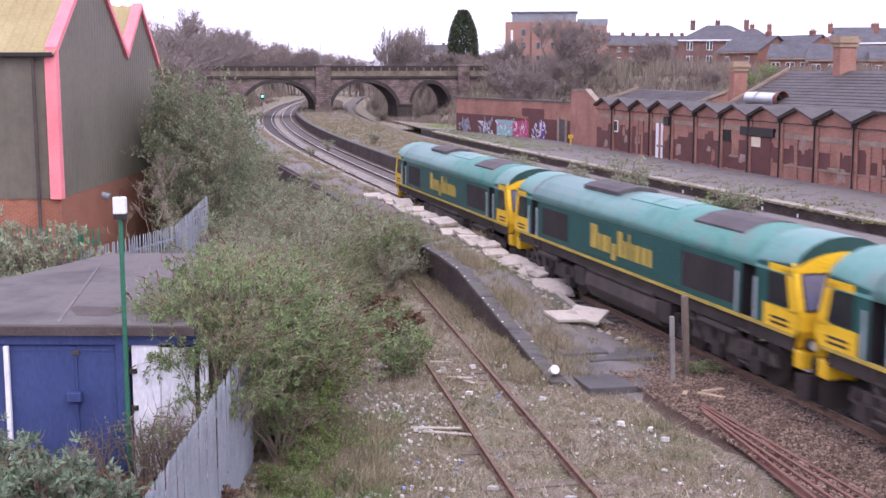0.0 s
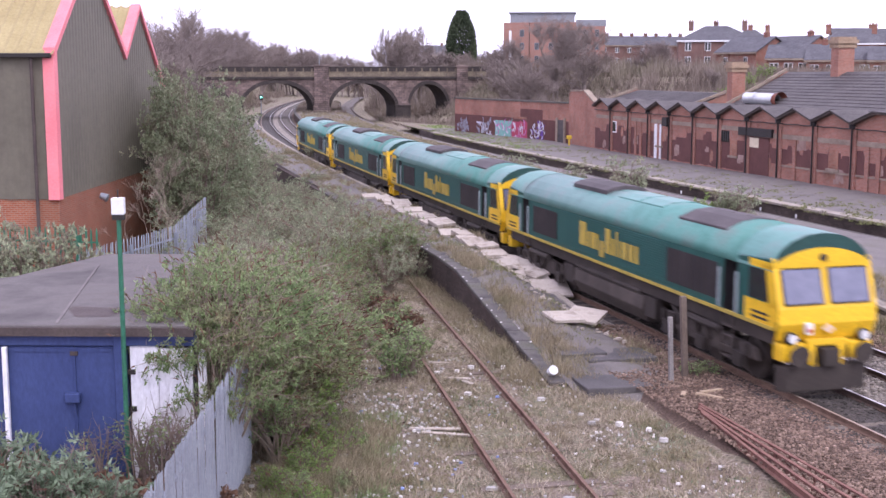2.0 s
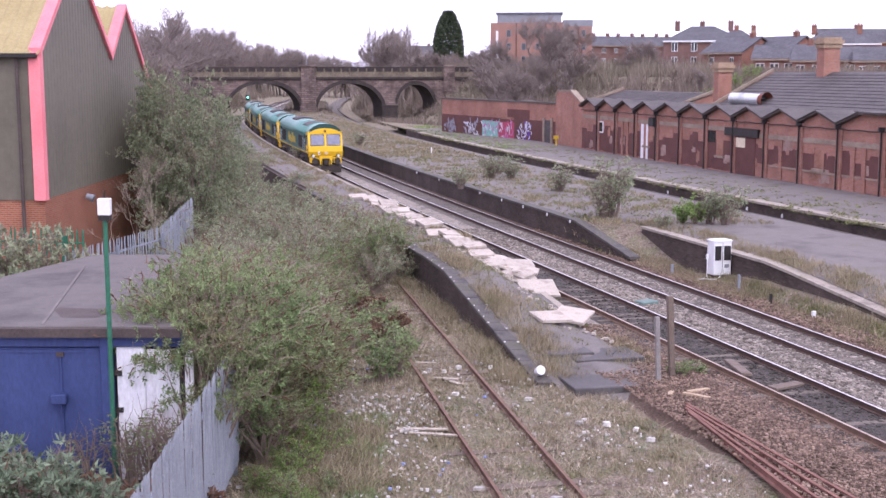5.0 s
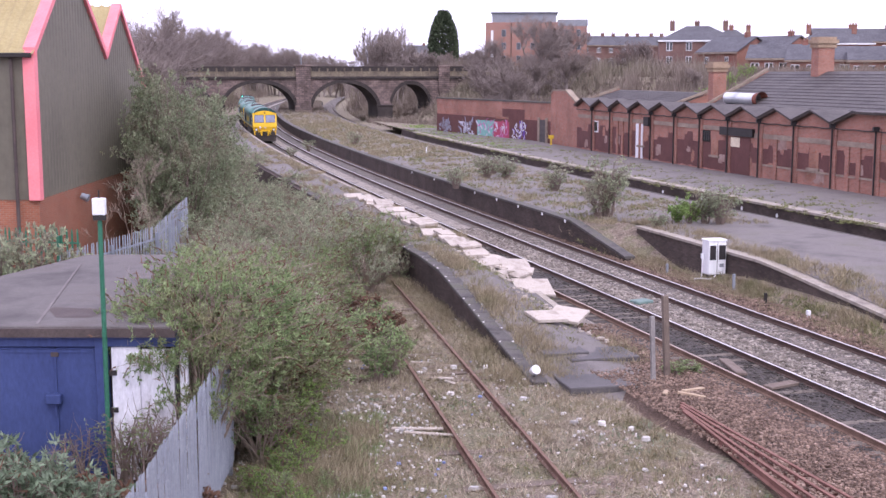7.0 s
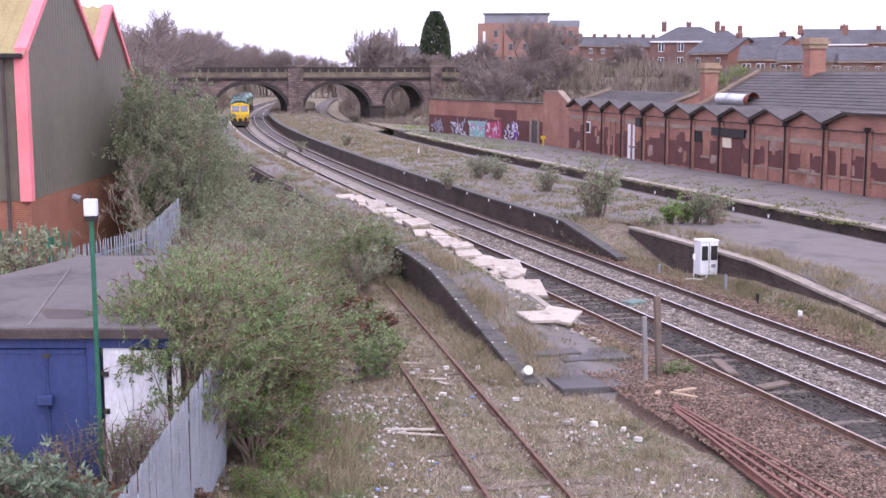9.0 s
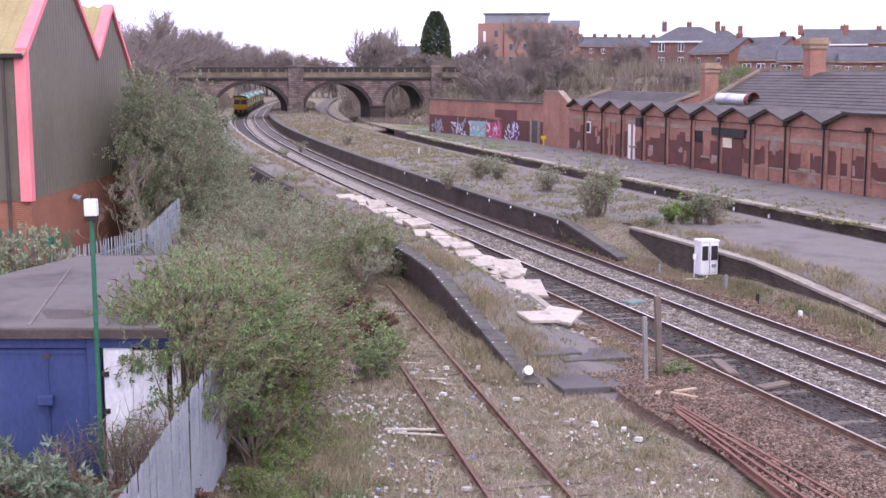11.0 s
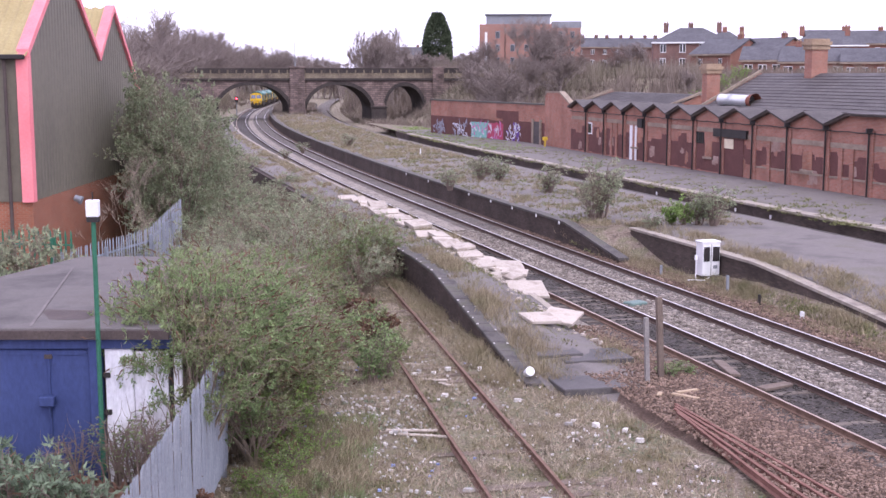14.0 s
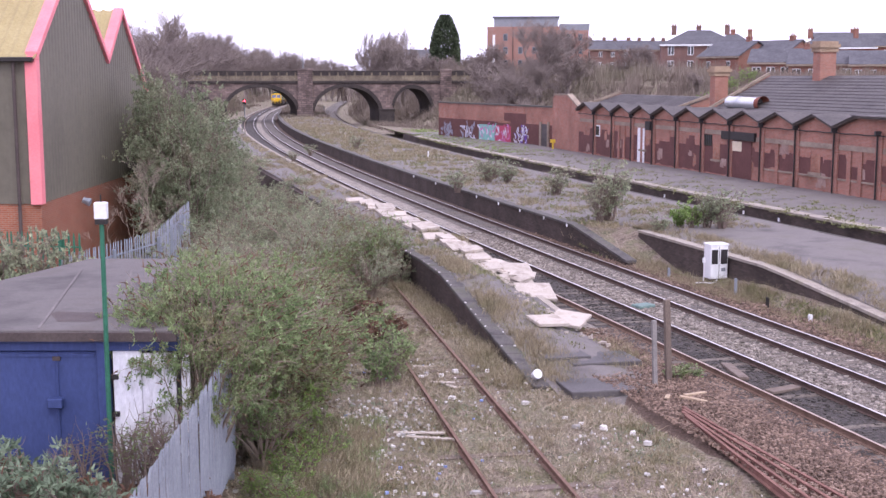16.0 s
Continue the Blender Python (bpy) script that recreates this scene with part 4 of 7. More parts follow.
def build_garage():
    top = empty("garage")
    tagged(top, "flat-roofed garage with faded blue double doors beside a white panel", "garage")
    y0, zr = 21.9, 3.0
    bm = bmesh.new()
    ring = [(-14, y0 - 0.15, zr), (-4.95, y0 - 0.15, zr), (-6.9, 30.3, zr + 0.05), (-9.1, 30.3, zr + 0.05), (-10.2, 27.0, zr + 0.02), (-14, 23.4, zr)]
    prism(bm, ring, (0, 0, 0.14))
    part("roof", bm, M["felt"], top, "grey felt flat roof", bevel=0.02)
    bm = bmesh.new()
    bm.faces.new([bm.verts.new((-7.1 + 0.62 * math.cos(t) * (1 + 0.25 * math.sin(3 * t)), 23.1 + 0.75 * math.sin(t) * (1 + 0.2 * math.cos(2 * t)), zr + 0.146)) for t in [0.2618 * i for i in range(24)]])
    part("damp_patch", bm, M["rust_brown"], top, "brown damp patch on the felt")
    for x0, x1 in ((-6.2, -7.6), (-7.6, -8.8)):
        bm = bmesh.new()
        prism(bm, [(x0, y0, zr + 0.142), (x0 + 0.06, y0, zr + 0.142), (x1 + 0.05, 28.5, zr + 0.185), (x1, 28.5, zr + 0.185)], (0, 0, 0.008))
        part("felt_seam", bm, M["felt_dark"], top)
    bm = bmesh.new()
    box(bm, -14, -5.0, y0 - 0.22, y0 - 0.15, zr - 0.06, zr + 0.1)
    part("roof_edge", bm, M["rust_brown"], top, "dark drip edge")
    bm = bmesh.new()
    box(bm, -14, -5.0, y0 - 0.1, y0 + 0.1, zr - 0.26, zr - 0.0)
    part("fascia", bm, M["blue"], top, "blue fascia board", bevel=0.01)
    bm = bmesh.new()
    prism(bm, [(-14, y0 + 0.1, -1), (-5.05, y0 + 0.1, -1), (-7.0, 30.2, -1), (-9.0, 30.2, -1), (-10.1, 27.1, -1), (-14, 23.6, -1)], (0, 0, zr + 1))
    part("wall", bm, M["dark_wall"], top)
    for x0, x1 in ((-9.1, -7.27), (-7.25, -6.5), (-11.0, -9.12)):
        bm = bmesh.new()
        box(bm, x0, x1, y0 - 0.04, y0 + 0.06, 0.3, zr - 0.28)
        d = part("door", bm, M["blue"], top, "faded blue steel door", bevel=0.015)
    bm = bmesh.new()
    for z in (0.55, 2.62):
        box(bm, -9.0, -6.55, y0 - 0.06, y0 - 0.035, z, z + 0.06)
    box(bm, -7.27, -7.23, y0 - 0.07, y0 - 0.03, 0.3, 2.7)
    part("door_frame", bm, M["blue"], top)
    bm = bmesh.new()
    box(bm, -7.42, -7.14, y0 - 0.2, y0 - 0.04, 1.68, 1.86)
    rod(bm, (-7.25, y0 - 0.12, 1.68), (-7.25, y0 - 0.12, 1.45), 0.02)
    part("lock_box", bm, M["blue"], top, "blue padlock cover", bevel=0.015)
    bm = bmesh.new()
    box(bm, -7.32, -7.18, y0 - 0.08, y0 - 0.04, 2.55, 2.63)
    part("bolt", bm, M["rust_brown"], top)
    bm = bmesh.new()
    box(bm, -6.5, -6.28, y0 - 0.13, y0 + 0.1, 0.2, 2.98)
    part("post", bm, M["blue"], top, "blue steel post", bevel=0.02)
    for x0, x1, zt in ((-6.22, -5.7, 2.74), (-5.69, -5.07, 2.68), (-4.97, -4.82, 2.66)):
        bm = bmesh.new()
        box(bm, x0, x1, y0 - 0.05, y0 + 0.05, 0.2, zt)
        part("white_panel", bm, M["white_door"], top, "peeling white-painted panel", bevel=0.012)
    bm = bmesh.new()
    box(bm, -8.56, -8.47, y0 - 0.16, y0 - 0.07, 0.2, 2.72)
    part("door_post", bm, M["white_door"], top, "white-painted door post", bevel=0.01)
    bm = bmesh.new()
    box(bm, -5.06, -4.98, y0 - 0.02, y0 + 0.04, 0.2, 2.6)
    part("gap_post", bm, M["black"], top)
    bm = bmesh.new()
    for x, z in ((-6.2, 2.2), (-6.2, 1.5)):
        box(bm, x - 0.06, x + 0.08, y0 - 0.09, y0 - 0.05, z, z + 0.09)
    part("hinge", bm, M["black"], top)


build_garage()


def build_lamp():
    top = empty("lamp_post", pose(-6.18, 21.35, 0))
    tagged(top, "slim green post with a white box lantern", "lamp post")
    bm = bmesh.new()
    rod(bm, (0, 0, -0.4), (0, 0, 5.15), 0.046, 0.042, n=10)
    part("post", bm, M["green_paint"], top, "green painted steel post")
    bm = bmesh.new()
    box(bm, -0.11, 0.11, -0.08, 0.08, 5.22, 5.52)
    part("lantern", bm, M["white_paint"], top, "white box lantern", bevel=0.015)
    bm = bmesh.new()
    box(bm, -0.1, 0.1, -0.07, 0.07, 5.13, 5.22)
    part("collar", bm, M["black"], top)
    bm = bmesh.new()
    rod(bm, (0, 0, 5.5), (0, 0, 5.66), 0.012)
    part("aerial", bm, M["black"], top)


build_lamp()


# ---- palisade fences ----
def palisade(name, pts, zg, h, material, label, pitch=0.155, side=-1):
    top = empty(name)
    tagged(top, label, "fence")
    bm = bmesh.new()
    w = 0.035
    ring = [(-w, 0), (-w * 0.4, 0.022), (w * 0.4, 0.022), (w, 0)]
    vs = []
    for z in (0, h - 0.12):
        vs.append([bm.verts.new((x, y, z)) for x, y in ring])
    tips = [bm.verts.new((x * 0.45, y, h + (0 if abs(x) > w * 0.6 else 0.02))) for x, y in ring]
    vs.append(tips)
    for a, b in zip(vs, vs[1:]):
        for i in range(3):
            bm.faces.new((a[i], a[i + 1], b[i + 1], b[i]))
    pale = mesh_of("pale", bm, material)
    for (xa, ya), (xb_, yb) in zip(pts, pts[1:]):
        d = Vector((xb_ - xa, yb - ya, 0))
        L = d.length
        rot = math.degrees(math.atan2(d.y, d.x))
        k = 0
        s = pitch / 2
        while s < L:
            p = Vector((xa, ya, 0)) + d * (s / L)
            ob = new("pale", pale)
            ob.parent = top
            ob.matrix_local = pose(p.x, p.y, zg(p.x, p.y) + random.uniform(-0.015, 0.015), random.uniform(-0.6, 0.6), random.uniform(-0.6, 0.6), rot + (180 if side < 0 else 0))
            s += pitch
        za, zb = zg(xa, ya), zg(xb_, yb)
        for hh in (0.4, h - 0.45):
            bm = bmesh.new()
            prism(bm, [(xa, ya, za + hh), (xb_, yb, zb + hh), (xb_, yb, zb + hh + 0.05), (xa, ya, za + hh + 0.05)], Vector((d.y, -d.x, 0)).normalized() * 0.05 * side)
            part("rail", bm, material, top)
        s = 0
        while s <= L + 0.01:
            p = Vector((xa, ya, 0)) + d * (s / L)
            bm = bmesh.new()
            box(bm, -0.04, 0.04, -0.12, -0.02, -0.5, h - 0.2, pose(p.x, p.y, zg(p.x, p.y), 0, 0, rot))
            part("post", bm, material, top)
            s += 2.75
    return top


palisade("palisade_fence", [(-4.38, 23.8), (-3.95, 10.0)], lambda x, y: -0.05, 2.42, M["galv"], "galvanised steel palisade fence overgrown by shrubs", 0.11, 1)
palisade("palisade_fence", [(-11.2, 34.5), (-9.7, 39.8), (-10.4, 48.0)], lambda x, y: 0.2 + 0.02 * (y - 34), 2.4, M["galv"], "weathered galvanised palisade fence below the works shed", 0.16)
palisade("palisade_fence", [(-14.5, 37.0), (-11.2, 36.4)], lambda x, y: 0.55, 2.5, M["green_paint"], "green palisade fence in front of the brick base", 0.17)
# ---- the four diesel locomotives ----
# the roof colour is the body green, lightened to hold the sky's reflection
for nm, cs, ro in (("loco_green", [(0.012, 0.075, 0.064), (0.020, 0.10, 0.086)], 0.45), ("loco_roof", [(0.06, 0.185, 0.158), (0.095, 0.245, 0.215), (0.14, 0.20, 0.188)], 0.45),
                   ("loco_yellow", [(0.70, 0.42, 0.02), (0.82, 0.52, 0.03)], 0.45), ("loco_dark", [(0.03, 0.024, 0.022), (0.06, 0.048, 0.042)], 0.85),
                   ("loco_bogie", [(0.05, 0.04, 0.036), (0.10, 0.082, 0.072)], 0.9), ("loco_grille", [(0.018, 0.014, 0.016), (0.035, 0.028, 0.03)], 0.7),
                   ("loco_stripe", [(0.55, 0.40, 0.28), (0.62, 0.47, 0.33)], 0.6), ("loco_brow", [(0.012, 0.05, 0.045), (0.02, 0.07, 0.062)], 0.5),
                   ("loco_rib", [(0.022, 0.092, 0.08), (0.034, 0.12, 0.106)], 0.5), ("loco_rail", [(0.30, 0.36, 0.38), (0.4, 0.46, 0.48)], 0.5),
                   ("loco_sooty", [(0.05, 0.042, 0.045), (0.10, 0.085, 0.09)], 0.8)):
    M[nm] = mat(nm, cs, 0.9, 14, ro, local=True, spread=0.2, bump=0.05, spec=0.4)
M["loco_sill"] = mat("loco_sill", [(0.34, 0.26, 0.07), (0.55, 0.40, 0.07)], 1.5, 14, 0.6, local=True, spread=0.3)
M["screen"] = mat("screen", [(0.10, 0.105, 0.17), (0.15, 0.155, 0.23)], 1, 4, 0.06, local=True, spec=1.0, bump=0, spread=0.1)
M["lamp_glass"] = mat("lamp_glass", [(0.6, 0.6, 0.62), (0.75, 0.75, 0.75)], 4, 20, 0.15, local=True)
M["warn_red"] = mat("warn_red", [(0.45, 0.04, 0.03), (0.5, 0.06, 0.04)], 4, 20, 0.6, local=True)
M["tail_white"] = mat("tail_white", [(0.7, 0.7, 0.68), (0.8, 0.8, 0.78)], 4, 20, 0.6, local=True)
HALF = 10.3


def build_loco():
    top = empty("locomotive")
    tagged(top, "dirty green diesel freight locomotive with yellow cab ends and teal roof", "locomotive", "locomotives in the convoy")
    side = 1.32

    # main body sides with fine ribs
    for sx in (-1, 1):
        bm = bmesh.new()
        prism(bm, [(sx * side, -7.62, 1.64), (sx * side, 7.62, 1.64), (sx * side, 7.62, 3.0), (sx * side, -7.62, 3.0)], (-sx * 0.08, 0, 0))
        body = part("body_side", bm, M["loco_green"], top, "dark green body side")
        for i in range(17):
            z = 1.78 + i * 0.07
            bm = bmesh.new()
            box(bm, min(sx * side, sx * (side + 0.022)), max(sx * side, sx * (side + 0.022)), -4.3, 4.3, z, z + 0.035)
            part("rib", bm, M["loco_rib"], body)
        bm = bmesh.new()
        for y0, y1 in ((-8.35, 8.35),):
            box(bm, sx * side - 0.03, sx * side + 0.03, -10.15, 10.15, 1.58, 1.67)
        part("sill_stripe", bm, M["loco_sill"], top, "yellow sill stripe")
        bm = bmesh.new()
        box(bm, sx * (side - 0.03) - 0.02, sx * (side - 0.03) + 0.02, -9.9, 9.9, 3.0, 3.06)
        part("cantrail_stripe", bm, M["loco_stripe"], top, "thin pale orange cantrail stripe")
        for y0, y1 in ((4.6, 7.1), (-7.3, -4.3)):
            bm = bmesh.new()
            box(bm, sx * (side + 0.005) - 0.015, sx * (side + 0.005) + 0.015, y0, y1, 1.86, 2.82)
            gr = part("grille", bm, M["loco_grille"], top, "black air intake grille")
            n = 7
            for i in range(n):
                yy = y0 + (y1 - y0) * (i + 0.5) / n
                bm = bmesh.new()
                box(bm, sx * (side + 0.02) - 0.015, sx * (side + 0.02) + 0.015, yy - 0.03, yy + 0.03, 1.88, 2.8)
                part("grille_bar", bm, M["loco_dark"], gr)
        # the operator's name, as plain bars of its size
        k = 0
        widths = [0.7, 0.36, 0.5, 0.28, 0.5, 0.5, 0.36, 0.26, 0.28, 0.5, 0.5, 0.36]
        y = -2.4 * sx
        for i, w in enumerate(widths):
            bm = bmesh.new()
            h = 0.78 if i in (0, 5, 7) else 0.52
            lo = 1.92 if i != 4 else 1.74
            a, b = y + sx * 0.03, y + sx * (w - 0.11)
            box(bm, sx * (side + 0.03) - 0.012, sx * (side + 0.03) + 0.012, min(a, b), max(a, b), lo + 0.1, lo + 0.1 + h)
            part("name_bar", bm, M["loco_sill"], top, "yellow bar of the painted name")
            y += sx * (w - 0.02)
    # rounded roof, the sky's sheen painted into its paler teal
    prof = [(-1.33, 2.98), (-1.28, 3.22), (-1.14, 3.45), (-0.86, 3.67), (-0.45, 3.83), (0, 3.88), (0.45, 3.83), (0.86, 3.67), (1.14, 3.45), (1.28, 3.22), (1.33, 2.98)]
    bm = bmesh.new()
    prism(bm, [(x, -8.4, z) for x, z in prof], (0, 16.8, 0))
    shell = part("roof", bm, M["loco_roof"], top, "weathered green roof paled to teal by painted sky sheen")
    for f in shell.data.polygons:
        f.use_smooth = abs(f.normal.y) < 0.5
    for y0, y1, x0, lift, mm, label in ((-7.0, -4.2, 0.95, 0.03, "loco_sooty", "radiator fan panel"), (1.6, 4.6, 0.72, 0.14, "loco_sooty", "sooty exhaust hatch")):
        bm = bmesh.new()
        ze = 3.83 - (x0 - 0.45) * 0.39 + lift
        ring = [(-x0, y0, ze), (-0.45, y0, 3.83 + lift), (0, y0, 3.88 + lift), (0.45, y0, 3.83 + lift), (x0, y0, ze), (x0, y0, 3.5), (-x0, y0, 3.5)]
        prism(bm, ring, (0, y1 - y0, 0))
        hatch = part("roof_hatch", bm, M[mm], top, label, bevel=0.015)
        for i in range(3):
            yy = y0 + (y1 - y0) * (i + 0.5) / 3
            bm = bmesh.new()
            prism(bm, [(-x0 * 0.8, yy - 0.03, 3.75 + lift - 0.1), (0, yy - 0.03, 3.89 + lift), (x0 * 0.8, yy - 0.03, 3.75 + lift - 0.1), (0, yy - 0.03, 3.6)], (0, 0.06, 0))
            part("louvre", bm, M["loco_dark"], hatch)
    for y0, y1 in ((-2.6, -1.0), (-0.9, 0.7)):
        bm = bmesh.new()
        ring = [(-0.7, y0, 3.77), (-0.3, y0, 3.89), (0.3, y0, 3.89), (0.7, y0, 3.77), (0.7, y0, 3.6), (-0.7, y0, 3.6)]
        prism(bm, ring, (0, y1 - y0, 0))
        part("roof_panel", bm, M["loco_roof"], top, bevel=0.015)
    # cabs
    for e in (-1, 1):
        def P(x, y, z):
            return (x, e * y, z)
        bm = bmesh.new()
        # side profile of the cab: (y, z), swept between tapered sides
        prof_c = [(8.35, 1.62), (10.22, 1.62), (10.36, 1.85), (10.34, 2.12), (9.98, 3.22), (9.9, 3.3), (8.35, 3.2)]
        ra = [bm.verts.new(P(-side, y, z)) for y, z in prof_c]
        rb = [bm.verts.new(P(side, y, z)) for y, z in prof_c]
        for i in range(len(prof_c)):
            j = (i + 1) % len(prof_c)
            bm.faces.new((ra[i], ra[j], rb[j], rb[i]))
        bm.faces.new(ra)
        bm.faces.new(rb[::-1])
        cab = part("cab", bm, M["loco_green"], top, "locomotive driving cab", bevel=0.03)
        # yellow front skin
        bm = bmesh.new()
        fp = [(10.22, 1.34), (10.385, 1.75), (10.365, 2.12), (10.005, 3.23), (9.95, 3.3)]
        ra = [bm.verts.new(P(-side - 0.008, y, z)) for y, z in fp]
        rb = [bm.verts.new(P(side + 0.008, y, z)) for y, z in fp]
        for i in range(len(fp) - 1):
            bm.faces.new((ra[i], ra[i + 1], rb[i + 1], rb[i]))
        part("cab_front", bm, M["loco_yellow"], cab, "bright yellow cab front")
        for sx in (-1, 1):
            bm = bmesh.new()
            x = sx * (side + 0.012)
            for ring in ([(8.75, 1.6), (10.2, 1.6), (10.37, 1.85), (10.35, 2.2), (8.75, 2.2)], [(9.85, 2.12), (10.35, 2.12), (10.03, 3.12), (9.6, 3.12), (9.6, 2.98), (9.75, 2.95)],
                         [(8.95, 3.0), (10.06, 3.0), (10.0, 3.2), (8.95, 3.2)]):
                bm.faces.new([bm.verts.new(P(x, y, z)) for y, z in ring])
            part("cab_side_panel", bm, M["loco_yellow"], cab, "yellow lower cab side")
            bm = bmesh.new()
            prism(bm, [P(x + sx * 0.004, y, z) for y, z in ((8.95, 2.24), (9.92, 2.24), (9.74, 2.98), (8.95, 2.98))], (sx * 0.012, 0, 0))
            part("side_window", bm, M["glass"], cab, "dark cab side window")
            bm = bmesh.new()
            for z in (1.75, 1.88):
                prism(bm, [P(x + sx * 0.003, y, zz) for y, zz in ((9.1, z), (9.9, z), (9.9, z + 0.06), (9.1, z + 0.06))], (sx * 0.01, 0, 0))
            part("side_vent", bm, M["loco_dark"], cab)
            for yy in (7.5, 8.42):
                bm = bmesh.new()
                prism(bm, [P(x + sx * 0.05, yy, 1.72), P(x + sx * 0.05, yy + 0.07, 1.72), P(x + sx * 0.05, yy + 0.07, 2.75), P(x + sx * 0.05, yy, 2.75)], (sx * 0.04, 0, 0))
                part("handrail", bm, M["loco_rail"], cab, "pale vertical handrail")
            bm = bmesh.new()
            # the door stands back in a slot between body and cab
            prism(bm, [P(sx * 0.95, yy, z) for yy, z in ((7.6, 1.6), (8.37, 1.6), (8.37, 3.1), (7.6, 3.1))], (sx * 0.03, 0, 0))
            for yy in (7.6, 8.33):
                prism(bm, [P(sx * 0.98, yy, 1.6), P(sx * (side - 0.01), yy, 1.6), P(sx * (side - 0.01), yy, 3.1), P(sx * 0.98, yy, 3.1)], P(0, 0.03, 0))
            # slot walls take the grille's black, which paints in the recess's shade
            slot = part("door_recess", bm, M["loco_grille"], cab, "cab door recess with its shade painted black")
            bm = bmesh.new()
            prism(bm, [P(sx * 0.985, yy, z) for yy, z in ((7.75, 1.68), (8.22, 1.68), (8.22, 2.95), (7.75, 2.95))], (sx * 0.02, 0, 0))
            part("cab_door", bm, M["loco_green"], slot, "dark green cab door")
            bm = bmesh.new()
            for i in range(4):
                box(bm, -0.06, 0.06, -0.28, 0.28, -0.02, 0.02, Matrix.Translation(P(sx * 1.25, 7.85, 0.45 + 0.27 * i)))
            for yy in (7.55, 8.15):
                rod(bm, P(sx * 1.3, yy, 0.4), P(sx * 1.3, yy, 1.65), 0.022, n=6)
            part("cab_steps", bm, M["loco_bogie"], cab, "grimy cab steps")
            # windscreen
            bm = bmesh.new()
            fz = lambda z: 10.365 - (z - 2.12) * 0.317 + 0.012
            a0, a1 = sx * 0.09, sx * 1.17
            prism(bm, [P(a0, fz(2.2), 2.2), P(a1, fz(2.2), 2.2), P(a1, fz(3.06), 3.06), P(a0, fz(3.06), 3.06)], P(0, 0.02, 0.006))
            fr = part("windscreen_frame", bm, M["loco_dark"], cab, "black rubber window frame", bevel=0.03)
            bm = bmesh.new()
            a0, a1 = sx * 0.125, sx * 1.135
            prism(bm, [P(a0, fz(2.24) + 0.015, 2.24), P(a1, fz(2.24) + 0.015, 2.24), P(a1, fz(3.02) + 0.015, 3.02), P(a0, fz(3.02) + 0.015, 3.02)], P(0, 0.02, 0.006))
            part("windscreen", bm, M["screen"], fr, "sky-reflecting windscreen")
            bm = bmesh.new()
            rod(bm, P(sx * 0.98, 10.3, 1.42), P(sx * 0.98, 10.47, 1.42), 0.15, n=14)
            lamp = part("headlamp_housing", bm, M["loco_dark"], cab, "round headlamp housing")
            bm = bmesh.new()
            rod(bm, P(sx * 0.98, 10.47, 1.42), P(sx * 0.98, 10.485, 1.42), 0.115, n=14)
            part("headlamp", bm, M["lamp_glass"], lamp, "clear headlamp glass")
            # buffer and its beam block
            bm = bmesh.new()
            box(bm, -0.33, 0.33, -0.2, 0.2, 0.85, 1.28, Matrix.Translation(P(sx * 0.9, 10.2, 0)))
            part("beam_block", bm, M["loco_yellow"], cab, "yellow buffer beam block", bevel=0.03)
            bm = bmesh.new()
            rod(bm, P(sx * 0.87, 10.35, 1.03), P(sx * 0.87, 10.62, 1.03), 0.11, n=12)
            rod(bm, P(sx * 0.87, 10.62, 1.03), P(sx * 0.87, 10.67, 1.03), 0.25, n=16)
            part("buffer", bm, M["loco_dark"], cab, "black round buffer")
        bm = bmesh.new()
        for sx in (-1, 1):
            prism(bm, [P(sx * 0.32, 10.3, 1.35), P(sx * 0.55, 10.3, 1.35), P(sx * 0.42, 10.3, 0.62), P(sx * 0.24, 10.3, 0.62)], P(0, 0.1, 0))
        box(bm, -0.55, 0.55, -0.06, 0.06, 1.2, 1.36, Matrix.Translation(P(0, 10.32, 0)))
        part("coupler_bracket", bm, M["loco_yellow"], cab, "yellow coupling brackets", bevel=0.015)
        bm = bmesh.new()
        box(bm, -0.2, 0.2, -0.2, 0.2, 0.75, 1.15, Matrix.Translation(P(0, 10.4, 0)))
        for x in (-0.6, -0.35, 0.35, 0.6):
            rod(bm, P(x, 10.36, 1.2), P(x * 0.95, 10.42, 0.7), 0.03, n=6)
        part("coupler", bm, M["loco_dark"], cab, "black coupling and hoses", bevel=0.0)
        bm = bmesh.new()
        prism(bm, [P(-1.25, 10.15, 0.12), P(-1.05, 10.45, 0.1), P(1.05, 10.45, 0.1), P(1.25, 10.15, 0.12)], (0, 0, 0.62))
        part("snowplough", bm, M["loco_dark"], cab, "black snowplough", bevel=0.02)
        # brow over the windscreens
        bm = bmesh.new()
        brow = [(x * 1.005, z) for x, z in prof]
        ring = [P(x, 10.02, z - 0.0 + 0.01) for x, z in brow]
        ring2 = [P(x, 8.3, z + 0.01) for x, z in brow]
        ra = [bm.verts.new(p) for p in ring]
        rb = [bm.verts.new(p) for p in ring2]
        for i in range(len(ra) - 1):
            bm.faces.new((ra[i], ra[i + 1], rb[i + 1], rb[i]))
        hood = part("cab_roof", bm, M["loco_roof"], cab, "cab roof paled to teal by painted sky sheen")
        for f in hood.data.polygons:
            f.use_smooth = True
        bm = bmesh.new()
        n = len(prof)
        arch = lambda x: 3.12 + 0.42 * max(0.0, 1 - (x / 1.33) ** 2) ** 0.8
        crown = lambda x: float(np.interp(x, [q[0] for q in prof], [q[1] for q in prof]))
        xs = [-1.32 + 2.64 * i / 16 for i in range(17)]
